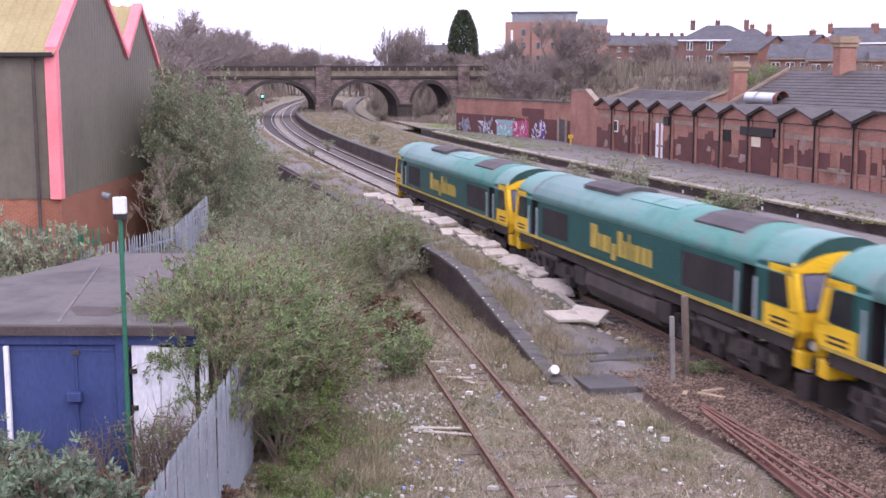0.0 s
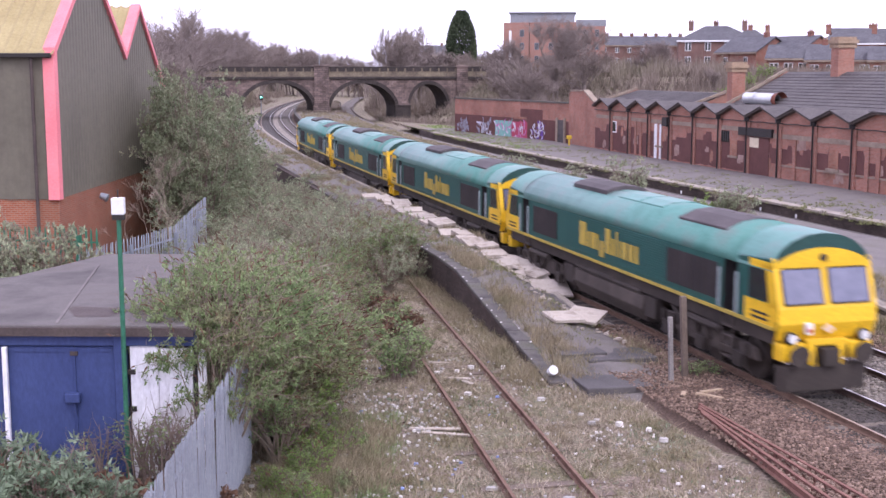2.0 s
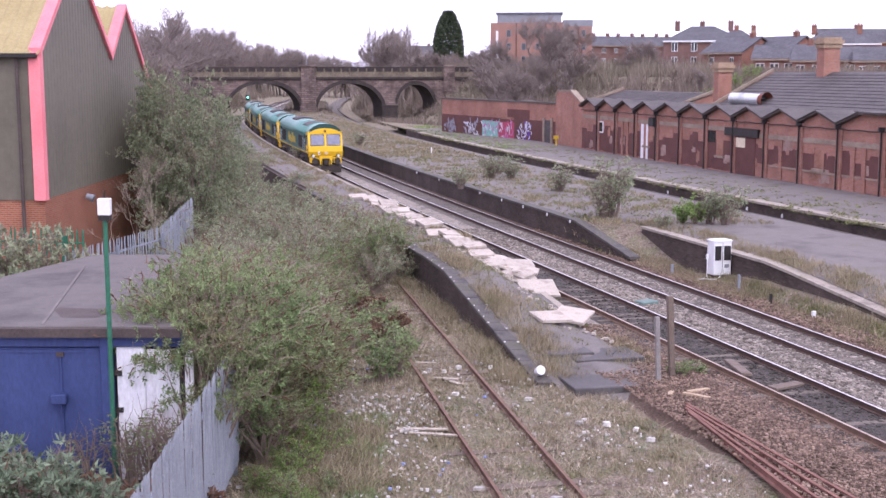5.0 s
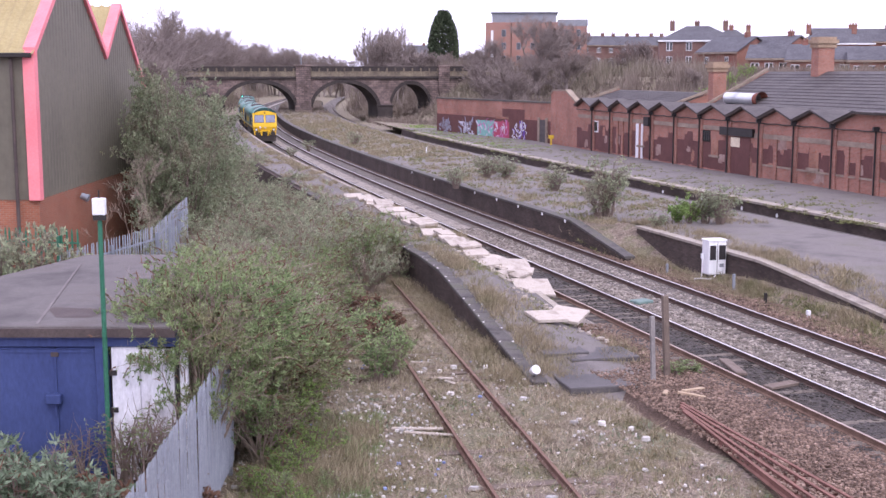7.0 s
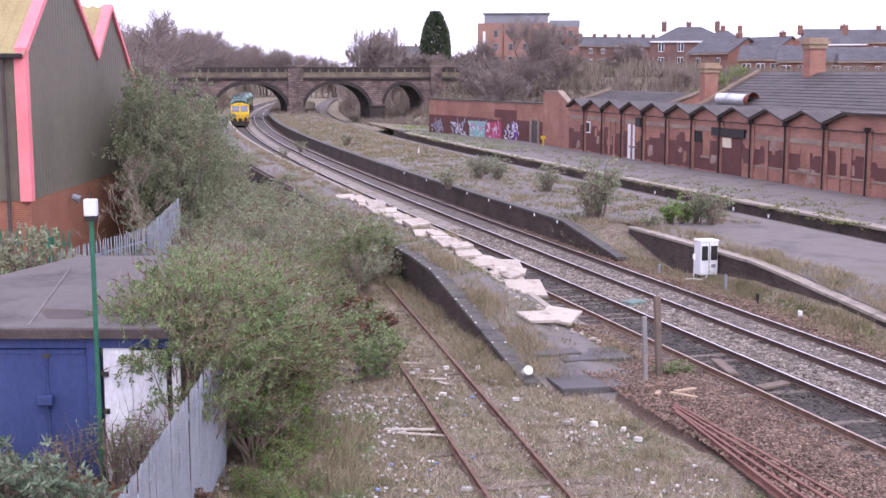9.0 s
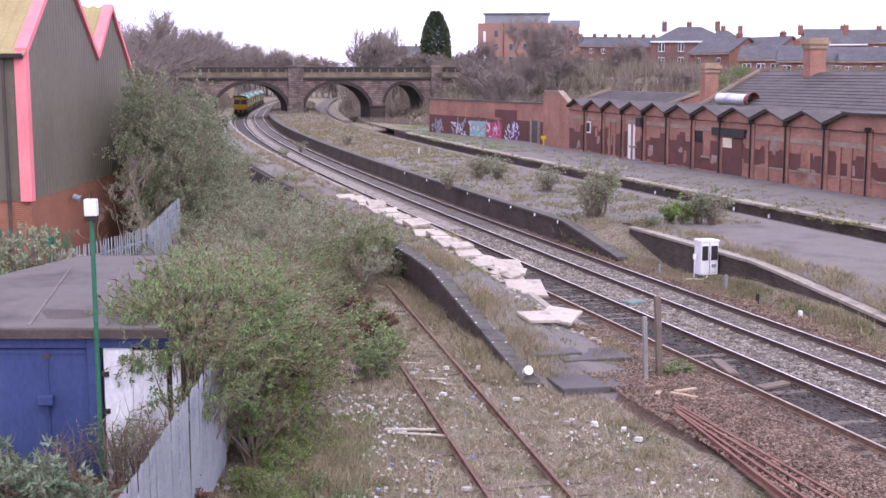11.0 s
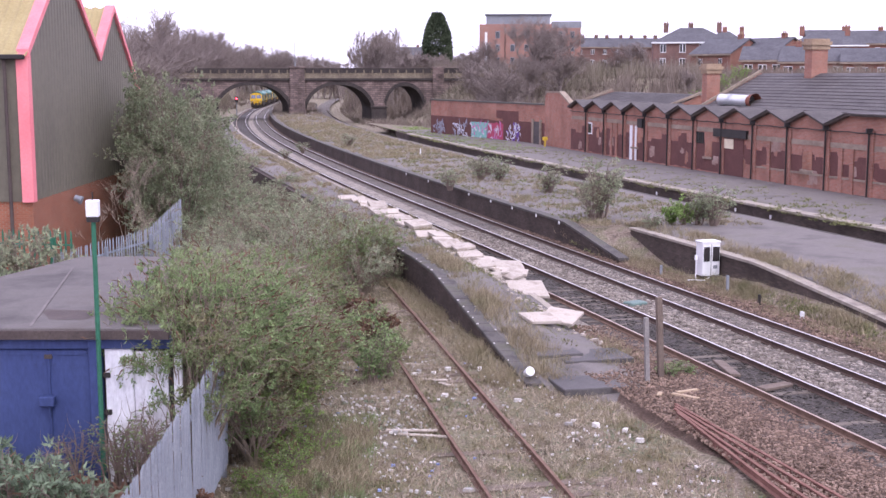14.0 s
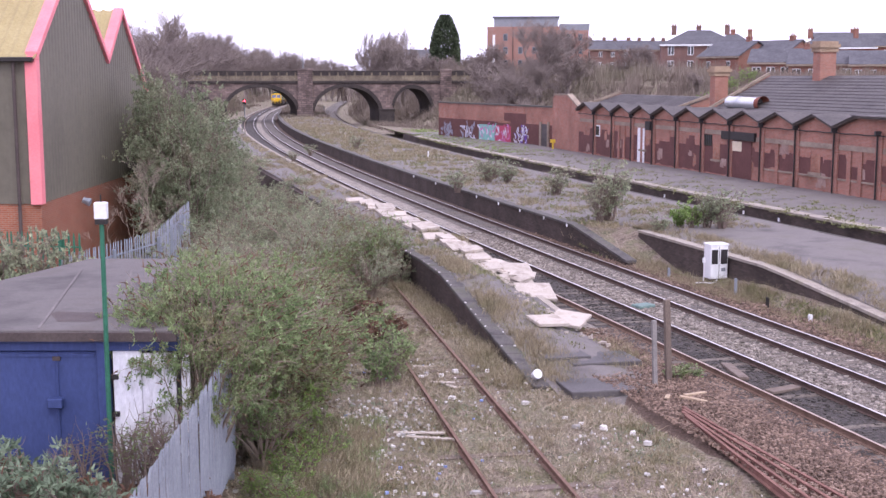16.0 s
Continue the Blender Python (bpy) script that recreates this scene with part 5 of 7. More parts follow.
        for a, b in zip(xs, xs[1:]):
            bm.faces.new([bm.verts.new(P(x, 10.05, z)) for x, z in ((a, arch(a)), (b, arch(b)), (b, crown(b) + 0.01), (a, crown(a) + 0.01))])
        part("brow", bm, M["loco_brow"], cab, "dark green brow over the windows")
        bm = bmesh.new()
        for a, b in zip(xs, xs[1:]):
            bm.faces.new([bm.verts.new(P(x, 10.06, z)) for x, z in ((a, 3.04), (b, 3.04), (b, arch(b)), (a, arch(a)))])
        part("lamp_panel", bm, M["loco_yellow"], cab, "yellow panel over the windscreens")
        bm = bmesh.new()
        rod(bm, P(0, 10.0, 3.3), P(0, 10.1, 3.3), 0.095, n=12)
        part("marker_lamp", bm, M["loco_dark"], cab)
        if e < 0:
            bm = bmesh.new()
            box(bm, -0.62, -0.44, -0.05, 0.05, 1.5, 1.78, Matrix.Translation(P(0, 10.42, 0)))
            tl = part("tail_lamp", bm, M["tail_white"], cab, "portable tail lamp", bevel=0.01)
            bm = bmesh.new()
            rod(bm, P(-0.53, 10.47, 1.6), P(-0.53, 10.49, 1.6), 0.06, n=10)
            part("tail_lens", bm, M["warn_red"], tl)
            bm = bmesh.new()
            prism(bm, [P(0.02, 10.395, 1.5), P(0.2, 10.395, 1.62), P(0.02, 10.38, 1.74), P(-0.16, 10.395, 1.62)], P(0, 0.02, 0))
            part("warning_plate", bm, M["loco_stripe"], cab)
    # underframe, tank, bogies
    bm = bmesh.new()
    box(bm, -1.22, 1.22, -10.0, 10.0, 1.2, 1.6)
    part("underframe", bm, M["loco_dark"], top)
    bm = bmesh.new()
    prism(bm, [(-1.25, -2.6, 1.1), (-1.3, -2.6, 0.7), (-1.05, -2.6, 0.28), (1.05, -2.6, 0.28), (1.3, -2.6, 0.7), (1.25, -2.6, 1.1)], (0, 5.6, 0))
    part("fuel_tank", bm, M["loco_bogie"], top, "long dark fuel tank", bevel=0.03)
    bm = bmesh.new()
    for sx in (-1, 1):
        for y0, y1 in ((-3.5, -2.75), (3.1, 4.0)):
            box(bm, sx * 1.15 - 0.12, sx * 1.15 + 0.12, y0, y1, 0.55, 1.15)
        rod(bm, (sx * 1.2, -2.4, 1.2), (sx * 1.2, 2.8, 1.2), 0.09)
    part("air_tank", bm, M["loco_dark"], top, bevel=0.0)
    for e in (-1, 1):
        c = e * 6.45
        bm = bmesh.new()
        for sx in (-1, 1):
            prism(bm, [(sx * 1.2, c - 2.75, 0.62), (sx * 1.2, c - 2.6, 0.92), (sx * 1.2, c - 0.9, 1.0), (sx * 1.2, c + 0.9, 1.0), (sx * 1.2, c + 2.6, 0.92), (sx * 1.2, c + 2.75, 0.62), (sx * 1.2, c + 1.2, 0.5), (sx * 1.2, c - 1.2, 0.5)], (-sx * 0.16, 0, 0))
        box(bm, -1.05, 1.05, c - 1.4, c - 0.9, 0.5, 0.85)
        box(bm, -1.05, 1.05, c + 0.9, c + 1.4, 0.5, 0.85)
        bogie = part("bogie", bm, M["loco_bogie"], top, "grimy three-axle bogie", bevel=0.02)
        for dy in (-2.05, 0, 2.05):
            bm = bmesh.new()
            for sx in (-1, 1):
                rod(bm, (sx * 0.69, c + dy, 0.535), (sx * 0.82, c + dy, 0.535), 0.535, n=22)
                rod(bm, (sx * 0.66, c + dy, 0.535), (sx * 0.69, c + dy, 0.535), 0.565, n=22)
            rod(bm, (-0.7, c + dy, 0.535), (0.7, c + dy, 0.535), 0.1)
            part("wheelset", bm, M["loco_bogie"], bogie)
            for sx in (-1, 1):
                bm = bmesh.new()
                box(bm, sx * 1.27 - 0.1, sx * 1.27 + 0.1, c + dy - 0.22, c + dy + 0.22, 0.36, 0.72)
                rod(bm, (sx * 1.27, c + dy - 0.32, 0.7), (sx * 1.27, c + dy - 0.32, 1.0), 0.09)
                rod(bm, (sx * 1.27, c + dy + 0.32, 0.7), (sx * 1.27, c + dy + 0.32, 1.0), 0.09)
                part("axlebox", bm, M["loco_dark"], bogie)
        for sx in (-1, 1):
            bm = bmesh.new()
            rod(bm, (sx * 1.3, c - 1.0, 1.1), (sx * 1.3, c + 1.0, 1.1), 0.1)
            rod(bm, (sx * 1.3, c + 0.9, 0.6), (sx * 1.3, c + 1.7, 1.2), 0.05)
            part("damper", bm, M["loco_dark"], bogie)
    return top


LOCOS = [build_loco()]
for _ in range(3):
    LOCOS.append(copy_thing(LOCOS[0], Matrix.Identity(4)))


# distance along the near main line, for the convoy's even pace
_ys = np.linspace(-90, 560, 2600)
_pts = np.array([at(float(y), TRACK_A)[:2] for y in _ys])
_s = np.concatenate([[0], np.cumsum(np.hypot(*np.diff(_pts, axis=0).T))])


def on_line(s):
    return Vector((float(np.interp(s, _s, _pts[:, 0])), float(np.interp(s, _s, _pts[:, 1])), 0.0))


S_TAIL = float(np.interp(37.6, _pts[:, 1], _s))
PACE = 22.8
COUPLED = 21.4


def loco_pose(s):
    a, b = on_line(s - 6.45), on_line(s + 6.45)
    d = b - a
    return Matrix.Translation((a + b) / 2) @ pose(0, 0, 0.0, 0, 0, math.degrees(math.atan2(-d.x, d.y)))


def motions():
    for k, ob in enumerate(LOCOS):
        rows = []
        for i in range(33):
            t = 0.5 * i
            rows.append((t, loco_pose(S_TAIL + PACE * (t - 2.4) + 2.1 * (max(0.0, 2.4 - t) / 2.4) ** 1.5 + COUPLED / 2 - 0.35 + COUPLED * k)))
        walk(ob, rows)
    turns = [(0, 0), (9.6, 0), (9.9, 60), (10.2, 120), (10.5, 180), (16, 180)]
    walk(spectacle, [(t, pose(0, 0.05, 3.2, 0, a, 0)) for t, a in turns])


# ---- plants ----
def leaf_quads(pts, dirs, rng, length, width, out):
    """Small pointed leaves at the points, roughly along the directions, drooping and turned at random."""
    n = len(pts)
    d = dirs + rng.normal(0, 0.55, (n, 3))
    d[:, 2] -= 0.1
    d /= np.linalg.norm(d, axis=1)[:, None]
    side = np.cross(d, rng.normal(0, 1, (n, 3)))
    side /= np.linalg.norm(side, axis=1)[:, None] + 1e-9
    ln = length * rng.uniform(0.6, 1.3, n)[:, None]
    wd = width * rng.uniform(0.6, 1.3, n)[:, None]
    base = sum(len(v) for v in out[0])
    v = np.stack([pts, pts + d * ln * 0.45 + side * wd, pts + d * ln, pts + d * ln * 0.45 - side * wd], 1).reshape(-1, 3)
    out[0].append(v)
    out[1].append(np.arange(n * 4).reshape(-1, 4) + base)


def tube_chain(verts, faces, pts, r0, r1, n=4):
    base = len(verts)
    pts = [Vector(p) for p in pts]
    for i, p in enumerate(pts):
        d = (pts[min(i + 1, len(pts) - 1)] - pts[max(i - 1, 0)]).normalized()
        u = d.orthogonal().normalized()
        w = d.cross(u)
        r = r0 + (r1 - r0) * i / (len(pts) - 1)
        for k in range(n):
            a = 6.28319 * k / n
            verts.append(p + (u * math.cos(a) + w * math.sin(a)) * r)
    for i in range(len(pts) - 1):
        for k in range(n):
            faces.append((base + i * n + k, base + i * n + (k + 1) % n, base + (i + 1) * n + (k + 1) % n, base + (i + 1) * n + k))


def shrub(name, seed, stems, height, spread, leaves, length, width, leaf_mat, label, cat="shrub", low=0.15, dead=0.12, wood="bark", spikes=0.0):
    """A many-stemmed shrub at the origin: arching stems, side twigs, leaves on the twigs."""
    r = random.Random(seed)
    rng = np.random.default_rng(seed)
    sv, sf = [], []
    pv, pf = [], []
    lp, ld = [], []
    for i in range(stems):
        az = r.uniform(0, 6.283)
        lean = spread * math.sqrt(r.random())
        h = height * r.uniform(0.6, 1.05) * (1 - 0.35 * lean / max(spread, 0.01))
        p = Vector((r.uniform(-0.15, 0.15), r.uniform(-0.15, 0.15), 0))
        tip = Vector((math.cos(az) * lean, math.sin(az) * lean, h))
        pts = []
        for k in range(6):
            t = k / 5
            q = p.lerp(tip, t)
            q.z = h * (1 - (1 - t) ** 1.6)
            q += Vector((r.gauss(0, 0.05), r.gauss(0, 0.05), 0)) * height * 0.3 * t
            pts.append(q)
        tube_chain(sv, sf, pts, 0.018 * height ** 0.5, 0.004, 4)
        bare = r.random() < dead
        for k in range(10):
            t = low + (1 - low) * r.random() ** 0.8
            a = t * 5
            j = min(4, int(a))
            q = pts[j].lerp(pts[j + 1], a - j)
            d = Vector((math.cos(az) + r.gauss(0, 0.9), math.sin(az) + r.gauss(0, 0.9), r.uniform(-0.1, 1.1))).normalized()
            l = height * r.uniform(0.08, 0.22)
            e = q + d * l + Vector((0, 0, -0.05 * l))
            tube_chain(sv, sf, [q, q.lerp(e, 0.5) + Vector((r.gauss(0, 0.03), r.gauss(0, 0.03), 0.02)), e], 0.007, 0.002, 3)
            if not bare:
                m = max(2, int(leaves / (stems * 10)))
                whorls = [q.lerp(e, r.uniform(0.25, 1.05)) + Vector((r.gauss(0, 0.05), r.gauss(0, 0.05), r.gauss(0, 0.04))) * height * 0.3 for _ in range(max(1, m // 8))]
                for _ in range(m):
                    lp.append(r.choice(whorls) + Vector((r.gauss(0, 0.02), r.gauss(0, 0.02), r.gauss(0, 0.02))))
                    ld.append(d * 0.5 + Vector((r.gauss(0, 0.6), r.gauss(0, 0.6), r.gauss(0.15, 0.4))))
            if r.random() < spikes:
                f = e + (d + Vector((r.gauss(0, 0.3), r.gauss(0, 0.3), r.gauss(0, 0.3)))).normalized() * r.uniform(0.10, 0.24)
                tube_chain(pv, pf, [e, e.lerp(f, 0.4) + Vector((0, 0, 0.012)), f], 0.017, 0.004, 4)
    top = empty(name)
    tagged(top, label, cat)
    st = soup("stem_tangle", sv, sf, M[wood], top)
    st["kind"] = "stuff"
    if pv:
        dd = soup("dead_bloom", pv, pf, M["dead_fern"], top)
        dd["kind"], dd["label"] = "stuff", "brown dead flower spikes"
    if lp:
        out = ([], [])
        leaf_quads(np.array([tuple(p) for p in lp]), np.array([tuple(p) for p in ld]), rng, length, width, out)
        lv = soup("foliage", np.concatenate(out[0]), [tuple(int(x) for x in f) for f in np.concatenate(out[1])], leaf_mat, top)
        lv["kind"] = "stuff"
    return top


def scaled(x, y, z, turn, s, sz=None):
    return pose(x, y, z, 0, 0, turn) @ Matrix.Diagonal((s, s, sz or s, 1))


def planting(proto, places, group):
    """First place takes the built shrub itself, the others copies."""
    proto["group"] = group
    for i, (x, y, z, s, sz) in enumerate(places):
        m = scaled(x, y, z, random.uniform(0, 360), s, sz)
        if i == 0:
            proto.matrix_basis = m
        else:
            copy_thing(proto, m).matrix_basis = m


def zone(n, seed, area, hfun, zfun=None):
    """n scattered places in a rectangle (x0, x1, y0, y1) given by functions of y."""
    r = random.Random(seed)
    out = []
    (x0, x1), (y0, y1) = area
    for i in range(n):
        y = y0 + (y1 - y0) * (i + r.random()) / n
        a, b = x0(y), x1(y)
        x = a + (b - a) * r.random()
        s = hfun(x, y) * r.uniform(0.8, 1.15)
        out.append((x, y, (zfun(x, y) if zfun else level(x, y) - 0.05), s, s * r.uniform(0.9, 1.1)))
    return out


sh_a = shrub("shrub", 1, 36, 3.0, 1.5, 8600, 0.082, 0.0145, M["leaf"], "tangled grey-green buddleia shrub with narrow leaves beside the siding", low=0.3, dead=0.22, wood="pale_bark", spikes=0.35)
sh_b = shrub("shrub", 2, 32, 3.0, 1.7, 7800, 0.085, 0.015, M["leaf_dark"], "dense dull green shrub with bare brown stems", low=0.25, dead=0.35, wood="pale_bark", spikes=0.3)
sh_c = shrub("shrub", 3, 24, 3.0, 1.5, 5200, 0.11, 0.019, M["leaf_bright"], "bright green leafy shrub on the overgrown bank")
# the thicket between fence and siding
edge = lambda y: -3.6 - 0.17 * (y - 30) if y > 27 else -3.3
tall = lambda x, y: max(0.45, min(1.18, 0.5 + 0.28 * (-2.3 - 0.2 * (y - 30) - x)))
planting(sh_a, zone(34, 11, ((lambda y: -6.3 - 0.1 * (y - 25), lambda y: -3.3 - 0.12 * (y - 25)), (25.2, 36)), tall), "shrubs of the thicket")
planting(sh_b, zone(44, 12, ((lambda y: -8.5 - 0.15 * (y - 36), lambda y: -4.6 - 0.1 * (y - 36) if y < 44 else -2.3 - 0.17 * (y - 44)), (34, 54)), lambda x, y: 0.98), "shrubs of the thicket")
planting(copy_thing(sh_a, Matrix.Identity(4)), [(-4.6, 25.0, -0.2, 1.25, 1.2), (-5.0, 26.2, -0.2, 1.25, 1.25), (-5.4, 27.8, -0.2, 1.3, 1.25), (-5.6, 29.2, -0.2, 1.2, 1.2), (-6.0, 31.0, -0.2, 1.25, 1.15), (-3.9, 24.2, -0.3, 0.8, 0.8), (-6.6, 32.4, 0, 1.1, 1.1), (-7.6, 33.5, 0, 1.1, 1.05)], "shrubs of the thicket")
planting(copy_thing(sh_a, Matrix.Identity(4)), [(-5.35, 24.6, -0.2, 1.4, 1.35), (-5.6, 26.0, -0.2, 1.4, 1.4), (-6.0, 27.4, -0.2, 1.4, 1.35), (-6.3, 28.8, -0.1, 1.35, 1.35), (-4.1, 26.4, -0.3, 1.1, 1.1), (-4.2, 28.4, -0.3, 1.0, 1.1)], "shrubs of the thicket")
planting(copy_thing(sh_a, Matrix.Identity(4)), zone(22, 23, ((lambda y: -5.2 - 0.1 * (y - 38), lambda y: -4.4 - 0.1 * (y - 38) if y < 43.5 else -2.0 - 0.17 * (y - 44)), (37, 52)), lambda x, y: 0.9), "shrubs of the thicket")
planting(sh_c, zone(9, 13, ((lambda y: -4.9, lambda y: -3.1 - 0.1 * (y - 25)), (25, 33)), lambda x, y: 0.72), "shrubs of the thicket")
planting(shrub("bare_shrub", 9, 44, 2.4, 1.5, 900, 0.09, 0.016, M["leaf_dark"], "leafless tangle of brown arching stems in the thicket", dead=0.75, wood="pale_bark"),
         zone(9, 61, ((lambda y: -4.6 - 0.12 * (y - 24), lambda y: -3.2 - 0.12 * (y - 24)), (27, 36)), lambda x, y: 0.7) + zone(9, 62, ((lambda y: -6.5 - 0.1 * (y - 30), lambda y: -4.2 - 0.1 * (y - 30)), (27, 44)), lambda x, y: 1.3), "bare shrubs of the thicket")
planting(shrub("shrub", 4, 26, 2.2, 1.2, 4200, 0.10, 0.018, M["leaf_dark"], "straggling shrub over the old platform wall", dead=0.35, wood="pale_bark"),
         zone(26, 18, ((lambda y: edge_left(y) - 1.8, lambda y: edge_left(y) + 0.5), (47, 76)), lambda x, y: 0.85)
         + zone(26, 19, ((lambda y: edge_left(y) - 3.0, lambda y: edge_left(y) + 1.5), (76, 165)), lambda x, y: 1.1)
         + zone(18, 29, ((lambda y: edge_left(y) - 4.5, lambda y: edge_left(y) - 0.3), (78, 150)), lambda x, y: 1.55), "shrubs along the old platform wall")
# tall ivy-clad growth behind, between shed and line
sh_d = shrub("ivy_tree", 5, 46, 6.6, 2.6, 30000, 0.115, 0.03, M["leaf_ivy"], "tall ivy-clad thicket tree with dark leaves", "tree", low=0.05, dead=0.08)
planting(sh_d, [(x + 1.1, y, z, s * (0.72 if x + 1.1 < -0.222 * y else 0.6), sz * (1.02 if x + 1.1 < -0.222 * y else 0.74)) for x, y, z, s, sz in zone(18, 14, ((lambda y: -13.9 - 0.15 * (y - 55), lambda y: -12.5 - 0.17 * (y - 55)), (53, 84)), lambda x, y: 1.12 + 0.1 * (x < -12)) + [(-14.0, 53.5, 0, 0.75, 0.8), (-14.8, 58.5, 0, 0.9, 1.1), (-15.0, 62, 0, 0.95, 1.2), (-14.6, 60, 0, 0.8, 0.9), (-16.6, 67, 0, 0.9, 1.1), (-13.6, 56.0, 0, 0.7, 0.7)]], "ivy-clad trees by the shed")
planting(shrub("shrub", 6, 30, 3.0, 1.8, 5600, 0.12, 0.024, M["leaf_dark"], "dull green shrub among dead stems", dead=0.3),
         zone(15, 15, ((lambda y: -11.5 - 0.15 * (y - 50), lambda y: -7.0 - 0.24 * (y - 50)), (47, 82)), lambda x, y: 0.95)
         + zone(12, 16, ((lambda y: -20 - 0.3 * (y - 82), lambda y: -14.5 - 0.3 * (y - 82)), (80, 175)), lambda x, y: 1.15), "shrubs along the overgrown bank")
# arching canopy over the garage's corner, leafless below
planting(shrub("shrub", 71, 44, 4.0, 1.75, 9500, 0.09, 0.016, M["leaf"], "tall arching buddleia overhanging the garage roof", low=0.74, dead=0.1, wood="pale_bark", spikes=0.35),
         [(-4.8, 22.8, -0.2, 0.85, 1.22), (-4.95, 23.3, -0.2, 0.9, 1.2), (-4.6, 23.9, -0.2, 1.0, 1.15), (-4.95, 24.6, -0.2, 1.05, 1.15), (-4.8, 22.4, -0.2, 0.72, 1.2), (-5.0, 25.4, -0.2, 1.1, 1.1)], "shrubs of the thicket")
# silvery bush below the garage doors, and the bush beside the garage
planting(shrub("shrub", 7, 34, 2.0, 1.0, 3600, 0.15, 0.026, M["leaf_silver"], "silvery green leafy shrub before the blue doors", dead=0.05, spikes=0.15),
         [(-7.6, 18.6, 0.0, 0.95, 1.05), (-6.6, 18.2, 0.0, 1.0, 1.1), (-5.7, 17.8, -0.2, 0.95, 1.0), (-6.9, 16.6, -0.1, 0.9, 0.9), (-5.2, 16.9, -0.3, 0.85, 0.85), (-8.2, 19.6, 0.2, 0.8, 0.9), (-4.7, 18.6, -0.3, 0.6, 0.6)], "silvery shrubs by the garage")
planting(shrub("shrub", 8, 26, 2.4, 1.3, 3600, 0.12, 0.03, M["leaf_dark"], "dark evergreen shrub by the green palisade"),
         [(-12.8, 33.2, 0.6, 1.2, 1.5), (-11.6, 32.8, 0.6, 1.1, 1.35), (-13.6, 32.4, 0.6, 1.1, 1.5), (-12.2, 32.0, 0.5, 1.0, 1.3), (-10.8, 33.4, 0.6, 0.8, 1.15)], "dark shrubs by the garage")
planting(shrub("weed_clump", 9, 9, 2.2, 0.45, 200, 0.10, 0.016, M["leaf"], "thin upright weed stems before the white panel", "weed", dead=0.3),
         [(-5.95, 21.3, 0.1, 1.0, 1.1), (-5.55, 21.2, 0.1, 0.95, 1.0), (-5.2, 21.3, 0.1, 1.0, 1.15), (-4.85, 21.4, 0.0, 0.9, 1.05), (-6.6, 21.2, 0.1, 0.8, 0.9), (-5.7, 21.0, 0.1, 0.9, 0.95), (-5.35, 20.9, 0.0, 0.9, 1.1), (-5.0, 21.0, 0.0, 1.1, 1.2), (-6.9, 21.0, 0.1, 0.7, 0.8)], "weeds by the garage")
planting(shrub("weed_clump", 10, 16, 1.0, 0.6, 900, 0.11, 0.022, M["leaf"], "low green weeds beside the palisade fence", "weed"),
         zone(9, 17, ((lambda y: -3.5, lambda y: -2.4), (19.5, 26)), lambda x, y: 0.6) + [(-1.55, 32.0, -0.4, 1.35, 1.3), (-1.9, 31.2, -0.4, 1.1, 1.1), (-1.4, 33.0, -0.4, 1.1, 1.2), (-1.9, 34.2, -0.4, 1.2, 1.1), (-2.3, 35.4, -0.4, 1.3, 1.2), (-2.5, 36.8, -0.4, 1.3, 1.2), (-2.9, 38.4, -0.4, 1.3, 1.2), (-3.2, 40, -0.4, 1.3, 1.2), (5.95, 31.5, -0.3, 0.8, 0.5), (6.4, 31.8, -0.3, 0.6, 0.45)], "low weeds")
planting(shrub("weed_clump", 81, 20, 1.0, 0.6, 1500, 0.075, 0.014, M["leaf_bright"], "pale green leafy weeds before the thicket's bare stems", "weed", dead=0.15, spikes=0.1),
         zone(11, 82, ((lambda y: -3.75, lambda y: -2.7), (20.6, 25.4)), lambda x, y: 0.75), "low weeds")
# self-sown bushes on the island platform
isl = shrub("shrub", 20, 24, 2.6, 0.85, 2600, 0.13, 0.022, M["leaf_dark"], "self-sown buddleia bush on the derelict platform", dead=0.2)
planting(isl, [(x, y, z, s * 1.22, sz * 1.25) for x, y, z, s, sz in [(7.5, 58.0, 0.85, 1.1, 1.1), (7.0, 57.4, 0.85, 0.8, 0.75), (0.35, 73, 0.85, 0.75, 0.5), (2.4, 80, 0.85, 0.9, 0.62), (3.6, 79, 0.85, 0.8, 0.55), (6.1, 71, 0.85, 0.9, 0.62), (12.2, 54.9, 0.85, 0.85, 0.72), (11.6, 55.2, 0.85, 0.7, 0.6),
               (3.0, 84, 0.85, 0.8, 0.5), (8.2, 69, 0.85, 0.6, 0.4), (13.5, 60.5, 0.3, 0.6, 0.5), (9.2, 54, 0.7, 0.5, 0.35), (-12.5, 108, 0.85, 0.6, 0.4), (-9.2, 118, 0.85, 0.8, 0.5), (-13.0, 100, 0.85, 0.5, 0.35)]], "bushes on the platforms")
planting(shrub("shrub", 21, 20, 1.6, 0.9, 2000, 0.14, 0.03, M["leaf_bright"], "bright green bramble bush on the platform", dead=0.05),
         [(10.9, 55.2, 0.85, 0.9, 0.9), (10.4, 55.6, 0.85, 0.7, 0.75)], "bramble bushes on the platform")


planting(copy_thing(sh_c, Matrix.Identity(4)), [(x, y, level(x, y) - 0.3, s, s) for x, y, s in ((31.5, 158, 0.9), (33.2, 160, 1.1), (35.5, 162, 0.9), (37.6, 165, 1.0), (40.2, 168, 1.0), (29.0, 156, 0.7))], "green shrubs behind the station")


